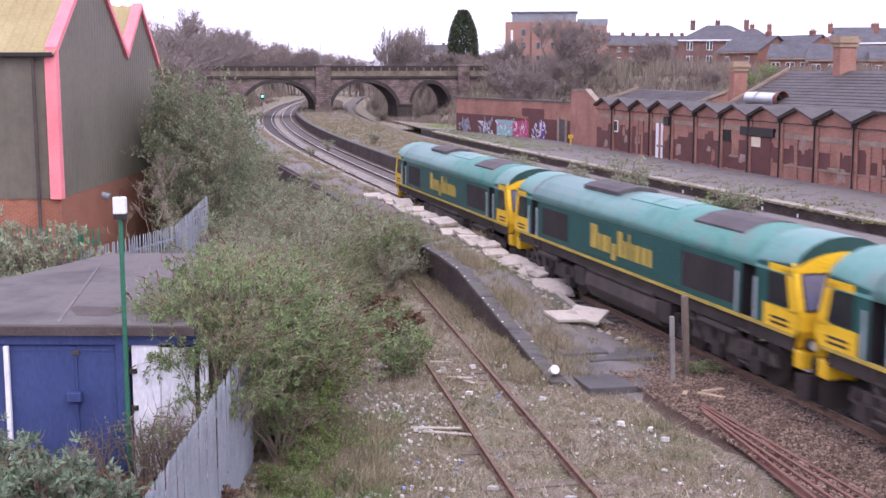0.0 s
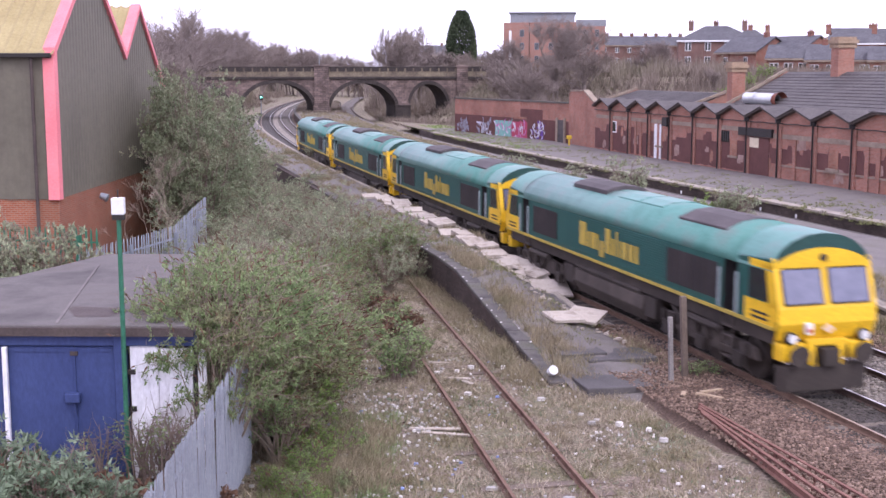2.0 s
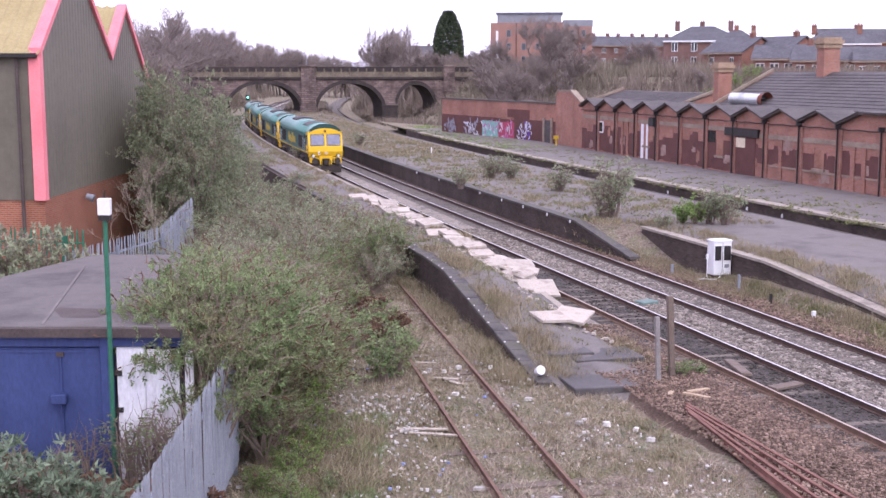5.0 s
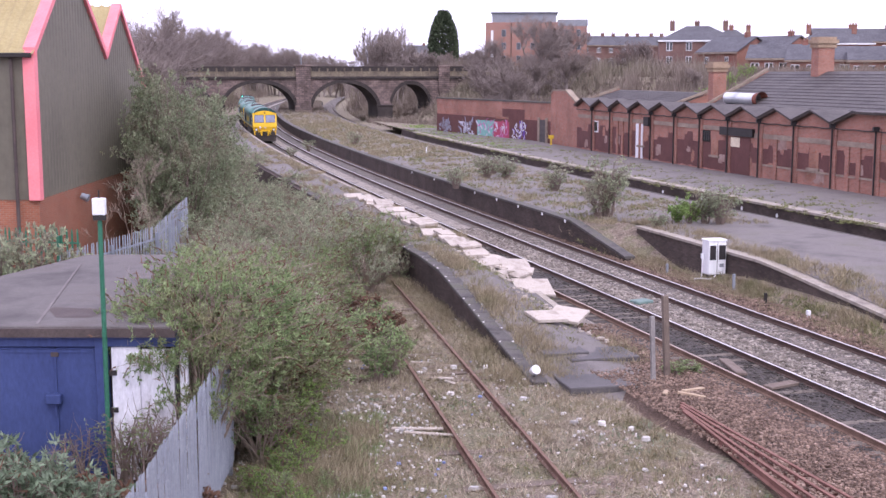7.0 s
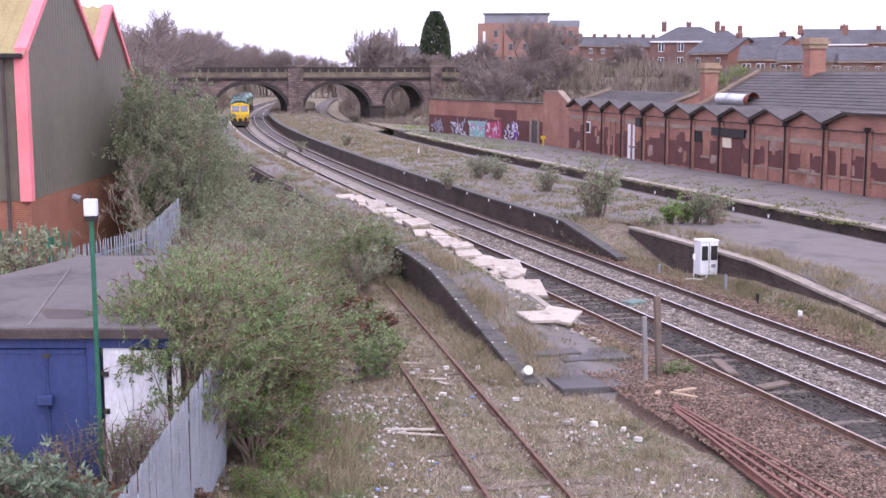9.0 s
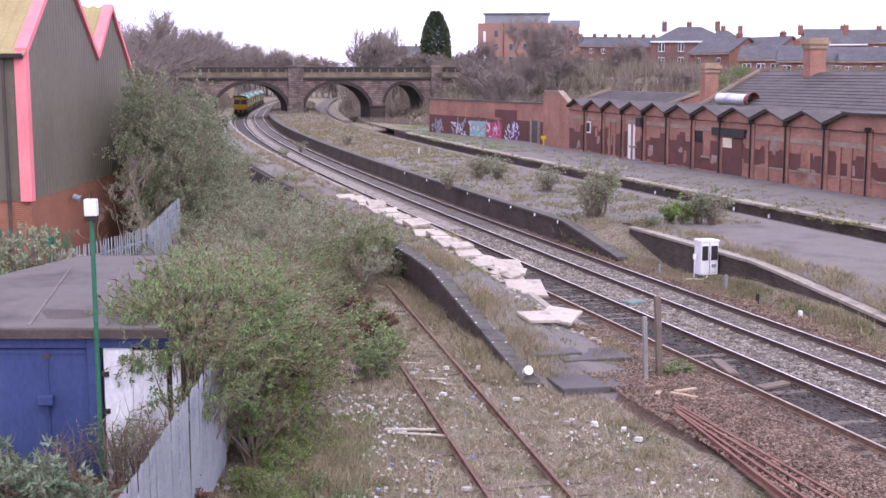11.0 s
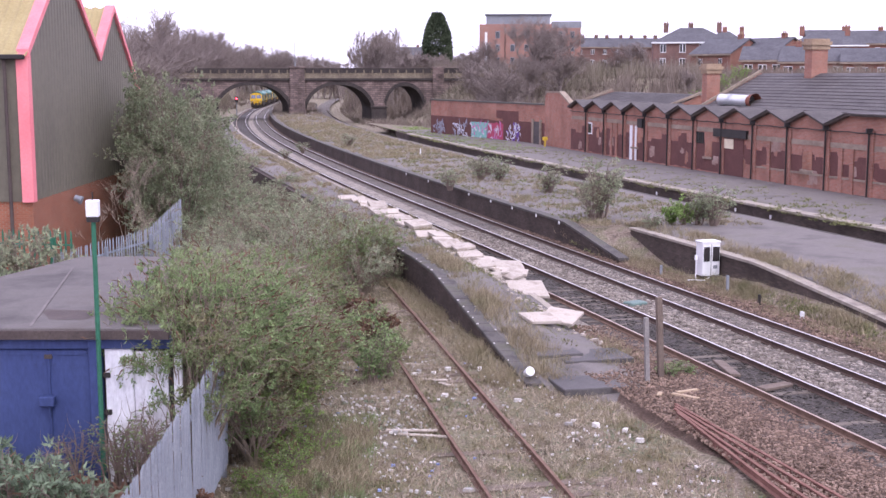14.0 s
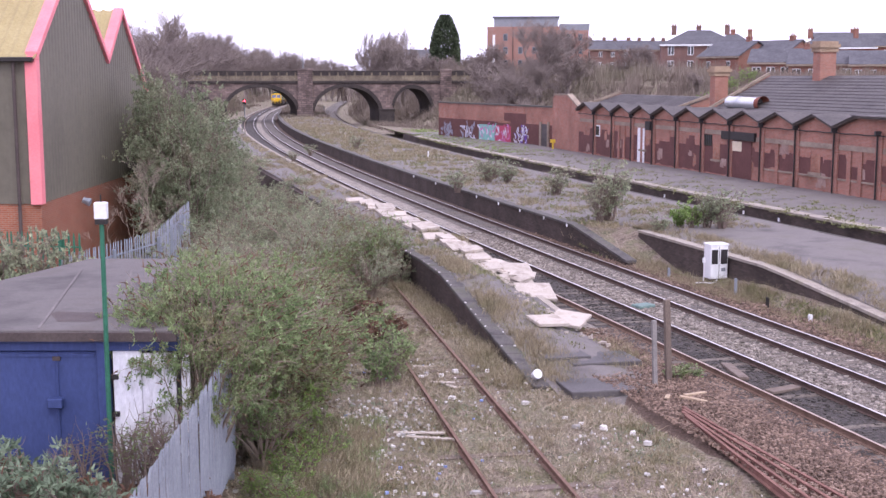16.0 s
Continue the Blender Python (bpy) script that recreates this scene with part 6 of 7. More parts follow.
# ---- bare trees ----
def bare_tree(seed, height, label, twig_mat, name="bare_tree", spread=1.0, depth=6, first=0.25, kids=3, r0=0.16, thin=0.010):
    r = random.Random(seed)
    tv, tf, bv, bf = [], [], [], []

    def grow(p, d, l, rad, k):
        e = p + d * l
        midp = p.lerp(e, 0.5) + Vector((r.gauss(0, 0.05), r.gauss(0, 0.05), 0)) * l
        if k < 2:
            tube_chain(tv, tf, [p, midp, e], rad, rad * 0.68, 5)
        else:
            tube_chain(bv, bf, [p, midp, e], max(rad, thin), max(rad * 0.6, thin * 0.64), 3)
        if k >= depth:
            return
        for i in range(kids + (1 if k > 1 else 0)):
            q = (midp if r.random() < 0.4 else e)
            nd = (d * 0.9 + Vector((r.gauss(0, 0.55), r.gauss(0, 0.55), r.gauss(0.12, 0.25))) * spread).normalized()
            grow(q, nd, l * r.uniform(0.55, 0.8), rad * 0.6, k + 1)
    for s in range(r.choice((1, 2))):
        grow(Vector((s * 0.4, 0, -0.4)), Vector((r.gauss(0, 0.1), r.gauss(0, 0.1), 1)).normalized(), height * first, r0, 0)
    top = empty(name)
    tagged(top, label, "tree")
    soup("trunk", tv, tf, twig_mat, top)
    soup("crown", bv, bf, twig_mat, top)["kind"] = "stuff"
    return top


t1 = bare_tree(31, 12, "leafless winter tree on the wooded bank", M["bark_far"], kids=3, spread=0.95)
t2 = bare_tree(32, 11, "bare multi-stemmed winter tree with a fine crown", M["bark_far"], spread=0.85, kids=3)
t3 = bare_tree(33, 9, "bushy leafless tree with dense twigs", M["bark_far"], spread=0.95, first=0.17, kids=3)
rr = random.Random(77)


def wood(proto, places, group):
    planting(proto, [(x, y, level(x, y) - 0.2 if z is None else z, s, sz) for x, y, z, s, sz in places], group)


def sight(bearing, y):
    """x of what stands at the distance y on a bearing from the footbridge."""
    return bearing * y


def tall_of(proto):
    return max(v.co.z for c in proto.children for v in c.data.vertices)


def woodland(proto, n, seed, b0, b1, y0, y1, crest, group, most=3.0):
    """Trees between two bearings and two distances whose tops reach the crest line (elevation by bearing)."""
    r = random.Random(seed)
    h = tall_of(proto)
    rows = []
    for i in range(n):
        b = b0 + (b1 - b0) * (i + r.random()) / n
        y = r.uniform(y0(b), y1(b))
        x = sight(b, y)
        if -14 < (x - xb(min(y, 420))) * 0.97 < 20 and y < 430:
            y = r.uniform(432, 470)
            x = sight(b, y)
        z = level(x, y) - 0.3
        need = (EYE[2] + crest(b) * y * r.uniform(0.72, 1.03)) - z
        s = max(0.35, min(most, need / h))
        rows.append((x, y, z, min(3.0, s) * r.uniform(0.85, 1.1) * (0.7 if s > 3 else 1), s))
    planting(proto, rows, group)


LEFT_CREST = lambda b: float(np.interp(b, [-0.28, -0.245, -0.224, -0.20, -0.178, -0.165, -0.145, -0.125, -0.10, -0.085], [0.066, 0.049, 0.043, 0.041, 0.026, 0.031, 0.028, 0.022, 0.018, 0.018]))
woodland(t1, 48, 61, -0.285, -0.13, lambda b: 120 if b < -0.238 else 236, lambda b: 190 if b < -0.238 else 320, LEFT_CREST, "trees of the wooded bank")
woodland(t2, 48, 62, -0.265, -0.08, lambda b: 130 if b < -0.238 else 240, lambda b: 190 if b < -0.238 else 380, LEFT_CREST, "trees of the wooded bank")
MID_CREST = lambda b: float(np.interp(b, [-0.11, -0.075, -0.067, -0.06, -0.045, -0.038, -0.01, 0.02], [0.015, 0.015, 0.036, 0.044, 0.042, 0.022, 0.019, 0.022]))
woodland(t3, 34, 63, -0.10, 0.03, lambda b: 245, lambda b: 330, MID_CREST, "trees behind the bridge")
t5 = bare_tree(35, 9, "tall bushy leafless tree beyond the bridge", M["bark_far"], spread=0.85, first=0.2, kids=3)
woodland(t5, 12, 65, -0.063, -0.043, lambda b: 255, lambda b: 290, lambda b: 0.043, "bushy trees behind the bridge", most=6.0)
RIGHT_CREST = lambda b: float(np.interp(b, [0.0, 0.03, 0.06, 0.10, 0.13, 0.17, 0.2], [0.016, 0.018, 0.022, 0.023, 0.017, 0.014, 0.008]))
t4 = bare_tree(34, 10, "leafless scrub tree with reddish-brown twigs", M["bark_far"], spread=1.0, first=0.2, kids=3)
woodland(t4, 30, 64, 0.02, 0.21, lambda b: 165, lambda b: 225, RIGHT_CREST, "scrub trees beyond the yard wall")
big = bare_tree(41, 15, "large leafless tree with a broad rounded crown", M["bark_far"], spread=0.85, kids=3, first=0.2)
_bs = 12.5 / tall_of(big)
wood(big, [(x, y, z, s * _bs, sz * _bs) for x, y, z, s, sz in [(13.5, 196, 3.0, 1.15, 1.15), (18.5, 200, 3.5, 1.0, 1.0), (30, 192, 4.5, 0.8, 0.7), (8, 205, 4, 0.7, 0.8)]], "large bare trees by the bridge")
near_bare = bare_tree(51, 7.5, "pale leafless sapling growing by the palisade fence", M["pale_bark"], spread=0.75, kids=2, first=0.26, r0=0.035, depth=6, thin=0.005)
planting(near_bare, [(-10.9, 43.5, 0.2, 0.75, 0.95), (-12.4, 46.5, 0.2, 0.6, 0.7), (-11.6, 42.2, 0.3, 0.55, 0.6)], "pale saplings by the fence")


def conifer():
    """A clipped-looking columnar evergreen with a ragged outline."""
    rng = np.random.default_rng(9)
    n = 9000
    z = rng.uniform(0, 1, n)
    r = 3.25 * np.clip(1 - np.abs(z * 1.25 - 0.35) ** 2.2, 0.05, 1) * rng.uniform(0.75, 1.05, n)
    a = rng.uniform(0, 6.283, n)
    pts = np.stack([r * np.cos(a), r * np.sin(a), 2.0 + z * 12.4], 1)
    d = np.stack([np.cos(a), np.sin(a), 0.8 * np.ones(n)], 1)
    out = ([], [])
    leaf_quads(pts, d, rng, 0.8, 0.16, out)
    top = empty("evergreen_tree", pose(-1.6, 300, 8))
    tagged(top, "tall dark columnar evergreen tree", "tree")
    soup("crown", np.concatenate(out[0]), [tuple(int(x) for x in f) for f in np.concatenate(out[1])], M["evergreen"], top)["kind"] = "stuff"
    bm = bmesh.new()
    rod(bm, (0, 0, -3), (0, 0, 6), 0.4, 0.25)
    part("trunk", bm, M["bark"], top)


conifer()

planting(shrub("dead_fern", 61, 16, 0.8, 0.7, 1100, 0.13, 0.03, M["dead_fern"], "clump of reddish-brown dead fern", "fern", dead=0.0),
         [(-5.2, 18.4, -0.1, 1.2, 1.1), (-4.8, 19.4, -0.1, 1.1, 1.2), (-6.2, 19.4, 0.1, 1.2, 1.3), (-5.6, 19.9, 0.0, 1.1, 1.2), (-4.5, 17.6, -0.2, 1.0, 0.9), (-4.6, 20.3, -0.1, 1.0, 1.1), (-7.4, 20.0, 0.3, 1.0, 1.3), (-2.4, 35.0, -0.3, 1.0, 1.2), (-2.0, 37.0, -0.3, 1.0, 1.0), (-2.9, 38.5, -0.2, 1.1, 1.2)], "dead ferns")


# ---- buildings on the hill ----
def house(name, x, y, z0, w, d, he, hr, turn, wall, roofm, label, floors=2, cols=3, hip=0.0, chimneys=((0.3, 0.0),), trim="white_paint", win=(0.9, 1.2)):
    """Walls, a pitched or hipped roof, framed windows with panes in the front, chimneys. The front looks to -y before the turn."""
    top = empty(name, pose(x, y, z0, 0, 0, turn))
    tagged(top, label, "house")
    bm = bmesh.new()
    box(bm, -w / 2, w / 2, 0, d, -4, he)
    if not hip:
        for sx in (-1, 1):
            prism(bm, [(sx * w / 2, 0, he), (sx * w / 2, d, he), (sx * w / 2, d / 2, hr)], (-sx * 0.25, 0, 0))
    part("wall", bm, M[wall], top)
    bm = bmesh.new()
    o = 0.35
    if hip:
        r = w / 2 - hip
        vs = [bm.verts.new(p) for p in ((-w / 2 - o, -o, he), (w / 2 + o, -o, he), (w / 2 + o, d + o, he), (-w / 2 - o, d + o, he), (-r, d / 2, hr), (r, d / 2, hr))]
        for q in ((0, 1, 5, 4), (1, 2, 5), (2, 3, 4, 5), (3, 0, 4), (3, 2, 1, 0)):
            bm.faces.new([vs[i] for i in q])
    else:
        ring = [(-w / 2 - o, -o, he - 0.1), (-w / 2 - o, d / 2, hr), (-w / 2 - o, d + o, he - 0.1), (-w / 2 - o, d + o, he + 0.12), (-w / 2 - o, d / 2, hr + 0.24), (-w / 2 - o, -o, he + 0.12)]
        prism(bm, ring, (w + 2 * o, 0, 0))
    part("roof", bm, M[roofm], top, "grey slate roof")
    bm = bmesh.new()
    box(bm, -w / 2 - o, w / 2 + o, -o - 0.06, -o + 0.04, he - 0.22, he + 0.05)
    part("eaves_board", bm, M["white_paint" if hip else "grim_stone"], top, "eaves board")
    for f in range(floors):
        for c in range(cols):
            cx = -w / 2 + w * (c + 0.5) / cols
            zz = he - 1.9 - f * 2.7
            bm = bmesh.new()
            box(bm, cx - win[0] / 2, cx + win[0] / 2, -0.07, 0.05, zz, zz + win[1])
            wnd = part("window", bm, M[trim], top, "white window frame")
            for k in (-1, 1):
                bm = bmesh.new()
                box(bm, cx + k * win[0] / 4 - win[0] * 0.19, cx + k * win[0] / 4 + win[0] * 0.19, -0.09, -0.05, zz + 0.1, zz + win[1] - 0.1)
                part("pane", bm, M["glass"], wnd)
    for fx, fy in chimneys:
        bm = bmesh.new()
        box(bm, fx * w - 0.45, fx * w + 0.45, d / 2 + fy - 0.3, d / 2 + fy + 0.3, hr - 0.9, hr + 0.9)
        box(bm, fx * w - 0.52, fx * w + 0.52, d / 2 + fy - 0.37, d / 2 + fy + 0.37, hr + 0.65, hr + 0.8)
        ch = part("chimney", bm, M[wall], top)
        for k in (-1, 1):
            bm = bmesh.new()
            rod(bm, (fx * w + 0.22 * k, d / 2 + fy, hr + 0.9), (fx * w + 0.22 * k, d / 2 + fy, hr + 1.25), 0.12, 0.1)
            part("chimney_pot", bm, M["ochre_stone"], ch)
    return top


M["house_brick"] = brick_mat("house_brick", (0.20, 0.08, 0.06), (0.27, 0.11, 0.084), (0.24, 0.165, 0.135), 0.225, 0.075, turn=0, stain=0.2)
M["dark_brick"] = brick_mat("dark_brick", (0.15, 0.085, 0.075), (0.20, 0.11, 0.095), (0.17, 0.12, 0.11), 0.225, 0.075, turn=0, stain=0.25)
M["orange_brick"] = brick_mat("orange_brick", (0.29, 0.145, 0.115), (0.34, 0.17, 0.135), (0.31, 0.22, 0.19), 0.225, 0.075, turn=0, stain=0.12)
M["grey_panel"] = mat("grey_panel", [(0.20, 0.21, 0.235), (0.26, 0.27, 0.295)], 0.4, 4, 0.6, bump=0)
M["far_slate"] = mat("far_slate", [(0.07, 0.068, 0.078), (0.115, 0.112, 0.125)], 0.4, 3, 0.75, bump=0)


def build_flats():
    top = empty("apartment_block", pose(0, 300, 7.0, 0, 0, -4))
    tagged(top, "large orange-brick apartment block with a grey set-back top storey", "building")

    def block(nm, x0, x1, y0, y1, z0, z1, m, label=""):
        bm = bmesh.new()
        box(bm, x0, x1, y0, y1, z0, z1)
        return part(nm, bm, M[m], top, label, bevel=0.05)
    block("wall", 8.6, 26.0, 0, 16, -5, 12.9, "orange_brick", "orange brick wall")
    block("wall", 26.0, 33.0, 1, 14, -5, 12.0, "orange_brick")
    block("top_storey", 10.2, 25.6, 0.6, 15, 12.9, 15.1, "grey_panel", "grey clad set-back storey")
    block("roof_slab", 9.8, 26.0, 0.2, 15.6, 15.1, 15.4, "grey_panel")
    block("side_storey", 26.0, 33.2, 1.4, 13, 12.0, 13.6, "grey_panel")
    for k in range(4):
        for j, x in enumerate((13.0, 16.6, 20.0, 23.6, 28.2, 31.0)):
            z = 0.2 + 3.1 * k
            if z > 10:
                continue
            fr = block("window", x - 0.55, x + 0.55, -0.06 + (1 if x > 26 else 0), 0.1 + (1 if x > 26 else 0), z, z + 1.7, "grey_panel", "grey window frame")
            bm = bmesh.new()
            yy = (1 if x > 26 else 0)
            box(bm, x - 0.42, x + 0.42, -0.1 + yy, -0.05 + yy, z + 0.12, z + 1.58)
            part("pane", bm, M["glass"], fr)
    block("tall_window", 9.9, 10.5, -0.08, 0.1, 4, 11, "white_paint", "tall narrow stair window")
    for x in (14.8, 21.9):
        bm = bmesh.new()
        rod(bm, (x, -0.1, -4), (x, -0.1, 12.8), 0.08)
        part("downpipe", bm, M["black"], top)


build_flats()
# big hipped house, terraces and rows along the hill
house("house", 45.8, 228, 5.5, 14.2, 10, 8.2, 11.0, -8, "dark_brick", "far_slate", "large Victorian house with a hipped slate roof and white bays", 2, 4, hip=5.0, chimneys=((-0.33, 0), (0.0, 2), (0.36, 0)), win=(1.1, 1.7))
tr = "row of red-brick terraced houses with slate roofs"
house("house", 44.2, 205, 6.2, 9.5, 8, 4.9, 7.3, -60, "house_brick", "far_slate", "red-brick house with its gable to the railway", 2, 2, chimneys=((0.3, 0),))
house("house", 50.0, 200, 6.0, 9.5, 8, 5.1, 7.5, -60, "house_brick", "far_slate", "red-brick house with its gable to the railway", 2, 2, chimneys=((0.3, 0),))
house("house", 49.6, 188, 5.6, 8.5, 7, 4.3, 6.3, -22, "house_brick", "far_slate", "small red-brick terraced house with white windows", 1, 4, win=(1.3, 1.3), chimneys=((0.45, 0),))
house("house", 55.0, 184, 5.6, 9.5, 7, 4.0, 5.9, -22, "house_brick", "far_slate", "small red-brick terraced house with white windows", 1, 4, win=(1.3, 1.3), chimneys=((0.0, 0),))
house("house", 63.0, 178, 5.6, 10.5, 7, 3.9, 5.8, -18, "house_brick", "far_slate", "small red-brick terraced house with white windows", 1, 5, chimneys=((0.2, 0),))
house("house", 66.0, 160, 5.0, 12.0, 7, 3.6, 5.4, -25, "house_brick", "far_slate", "small red-brick terraced house with white windows", 1, 4, win=(1.3, 1.3), chimneys=((-0.2, 0),))
house("house", 72.0, 232, 7.0, 14.0, 9, 6.2, 9.0, -10, "house_brick", "far_slate", "detached house with a hipped pale slate roof", 2, 4, hip=5.5, chimneys=((-0.3, 1), (0.3, 1)))
house("house", 60.0, 262, 8.0, 9.0, 9, 6.0, 9.0, -5, "house_brick", "far_slate", "distant red-brick house among trees", 2, 3, hip=3.5, chimneys=((0, 0), (0.4, 0)))
for i in range(7):
    house("house", 38.0 + 6.9 * i, 330 + 2 * i, 9.5, 6.8, 8, 5.6, 8.0, 0, "dark_brick", "far_slate", tr, 2, 2, chimneys=((0.45, 0), (-0.1, 0)), win=(1.0, 1.3))
for i in range(4):
    house("house", 78.0 + 8.5 * i, 250 + 3 * i, 9.0, 8.4, 8, 5.0, 7.6, -8, "house_brick", "far_slate", tr, 2, 2, chimneys=((0.4, 0),))
house("house", -9.0, 420, 8.6, 12.0, 8, 5.0, 8.5, 0, "dark_brick", "far_slate", "distant grey house behind the trees", 1, 3, chimneys=((0, 0),))


def far_woods():
    """Thin upright twig slivers in clumps on the banks and hill, too many to count."""
    rng = np.random.default_rng(5)
    r = random.Random(5)
    V, F = [], []
    regions = [(900, -0.27, -0.08, 130, 420, 2.0, 5.5), (700, -0.10, 0.05, 240, 420, 2.0, 6.0), (1500, 0.0, 0.22, 150, 300, 0.8, 4.0), (500, 0.17, 0.40, 140, 260, 0.8, 2.6), (500, -0.14, -0.02, 300, 800, 5, 12)]
    for n, b0, b1, y0, y1, h0, h1 in regions:
        for i in range(n):
            y = y0 + (y1 - y0) * r.random() ** 1.3
            x = r.uniform(b0, b1) * y
            off = (x - xb(min(y, 420))) * 0.97
            if -13 < off < 19 and y < 480:
                continue
            if x / y > -0.235 and y < 236 and off < 10:
                continue
            if y < 234 and 205 < y and off < 40:
                continue
            z = level(x, y)
            k = 34
            h = r.uniform(h0, h1)
            base = np.stack([x + rng.normal(0, h * 0.22, k), y + rng.normal(0, h * 0.22, k), np.full(k, z) + rng.uniform(0, h * 0.35, k)], 1)
            tip = base + np.stack([rng.normal(0, h * 0.16, k), rng.normal(0, h * 0.16, k), h * rng.uniform(0.3, 0.75, k)], 1)
            w = 0.018 + 0.00012 * y
            side = np.stack([np.full(k, w), np.zeros(k), np.zeros(k)], 1)
            b = far_woods.count
            V.append(np.stack([base - side, base + side, tip], 1).reshape(-1, 3))
            F.append(np.arange(3 * k).reshape(-1, 3) + b)
            far_woods.count += 3 * k
    ob = soup("woods", np.concatenate(V), [tuple(int(i) for i in f) for f in np.concatenate(F)], M["far_twigs"])
    tagged(ob, "leafless brown scrub and woodland on the banks", "woods", kind="stuff")


far_woods.count = 0
M["far_twigs"] = mat("far_twigs", [(0.135, 0.105, 0.09), (0.215, 0.175, 0.15), (0.145, 0.138, 0.085)], 0.06, 1, 1.0, bump=0, spread=0.25, vary=0.35, island=True)
far_woods()


# ---- grass, weeds and litter ----
def tufts(name, places, h, w, material, label, seed, blades=7, lean=0.5):
    rng = np.random.default_rng(seed)
    P = np.repeat(np.array(places), blades, 0)
    n = len(P)
    base = P + np.stack([rng.normal(0, 0.07, n), rng.normal(0, 0.07, n), np.zeros(n)], 1)
    hh = h * rng.uniform(0.4, 1.25, n)
    a = rng.uniform(0, 6.283, n)
    ln = np.abs(rng.normal(0, lean, n)) * hh
    tip = base + np.stack([np.cos(a) * ln, np.sin(a) * ln, hh], 1)
    t = rng.uniform(0, 6.283, n)
    side = np.stack([np.cos(t), np.sin(t), np.zeros(n)], 1) * (w * rng.uniform(0.6, 1.4, n))[:, None]
    v = np.stack([base - side, base + side, tip], 1).reshape(-1, 3)
    ob = soup(name, v, [(3 * i, 3 * i + 1, 3 * i + 2) for i in range(n)], material)
    return tagged(ob, label, "grass", kind="stuff")


def scatter(n, seed, y0, y1, x0, x1, zf, clump=0.0, keep=None):
    r = random.Random(seed)
    out = []
    while len(out) < n:
        y = y0 + (y1 - y0) * r.random() ** 1.1
        x = r.uniform(x0(y), x1(y))
        if clump and noise.noise((x * 0.55, y * 0.4, seed)) < r.uniform(-0.5, 0.5) * (1 - clump) + 0.12 * clump:
            if r.random() > 0.12:
                continue
        if keep and not keep(x, y):
            continue
        out.append((x, y, zf(x, y) - 0.02))
    return out


sid_l, sid_r = (lambda y: -4.0 - 0.15 * (y - 20)), (lambda y: edge_left(y) - 0.02 if y > 31 else at(y, -8.2).x)
tufts("dry_grass", scatter(5200, 1, 16, 46, sid_l, sid_r, level, 0.7), 0.20, 0.008, M["dry_grass"], "dead straw-coloured grass along the siding", 1, 8, 0.9)
tufts("moss", scatter(5200, 2, 16, 46, sid_l, sid_r, level, 0.9), 0.09, 0.011, M["moss"], "low green weeds and moss along the siding", 2, 8, 1.2)
plat_l, plat_r = (lambda y: edge_left(y) + 0.4), (lambda y: at(y, TRACK_A - 1.8).x)
tufts("dry_grass", scatter(1500, 3, 31, 110, plat_l, plat_r, near_z, 0.9, keep=lambda x, y: (x - plat_l(y)) / (plat_r(y) - plat_l(y)) < 0.35 or noise.noise((x * 0.5, y * 0.3, 40)) > 0.12), 0.24, 0.009, M["dry_grass"], "straw-coloured grass on the near platform", 3, 9, 0.7)
tufts("moss", scatter(1500, 4, 29, 60, plat_l, plat_r, near_z, 0.9), 0.08, 0.012, M["moss"], "mossy weeds on the near platform", 4, 8, 1.2)
isl_z = lambda x, y: 0.9 * min(1, max(0.12, (y - 33) / 10))
tufts("dry_grass", scatter(5200, 5, 55, 180, lambda y: at(y, 2.2).x, lambda y: at(y, 10.8).x, isl_z, 0.92), 0.22, 0.013, M["dry_grass"], "dead grass on the island platform", 5, 8, 0.7)
tufts("dry_grass", scatter(2200, 6, 33, 58, lambda y: at(y, 1.9).x, lambda y: at(y, 3.5).x, lambda x, y: max(heap((x - xb(y)) * 0.96, y), -0.32 + 0.9 * max(0, (y - 50.5) / 12)), 0.4), 0.34, 0.009, M["dry_grass"], "tall dead grass before the platform wall", 6, 9, 0.5)
tufts("dry_grass", scatter(1300, 7, 36, 56, lambda y: at(y, 4.2).x, lambda y: at(y, 6.0).x, isl_z, 0.6), 0.24, 0.009, M["dry_grass"], "dead grass along the platform's edge", 7, 8, 0.7)
tufts("moss", scatter(2200, 8, 50, 150, lambda y: at(y, 10.9).x, lambda y: at(y, 14.2).x, lambda x, y: -0.26, 0.3), 0.2, 0.013, M["moss"], "weeds in the disused trackbed", 8, 8, 0.8)
tufts("moss", scatter(1300, 9, 55, 150, lambda y: at(y, 14.5).x, lambda y: at(y, 21.6).x, lambda x, y: 0.9, 0.9), 0.12, 0.03, M["moss"], "moss and weeds on the station platform", 9, 8, 1.2)
tufts("grass_verge", scatter(1500, 10, 112, 170, lambda y: at(y, 15.5).x, lambda y: at(y, 21.5).x, lambda x, y: 0.85 if y < 150 else 0.6, 0.2), 0.16, 0.03, M["leaf_bright"], "green grass before the yard wall", 10, 7, 0.8)
tufts("dry_grass", scatter(3000, 12, 100, 215, lambda y: at(y, 2.3).x, lambda y: at(y, 11).x, isl_z, 0.85), 0.3, 0.022, M["dry_grass"], "dead grass on the far island platform", 12, 7, 0.7)
tufts("dry_grass", scatter(1100, 34, 212, 300, lambda y: at(y, 2.3).x, lambda y: at(y, 11).x, isl_z, 0.3), 0.55, 0.05, M["far_twigs"], "brown scrub on the platform past the bridge", 34, 9, 0.7)
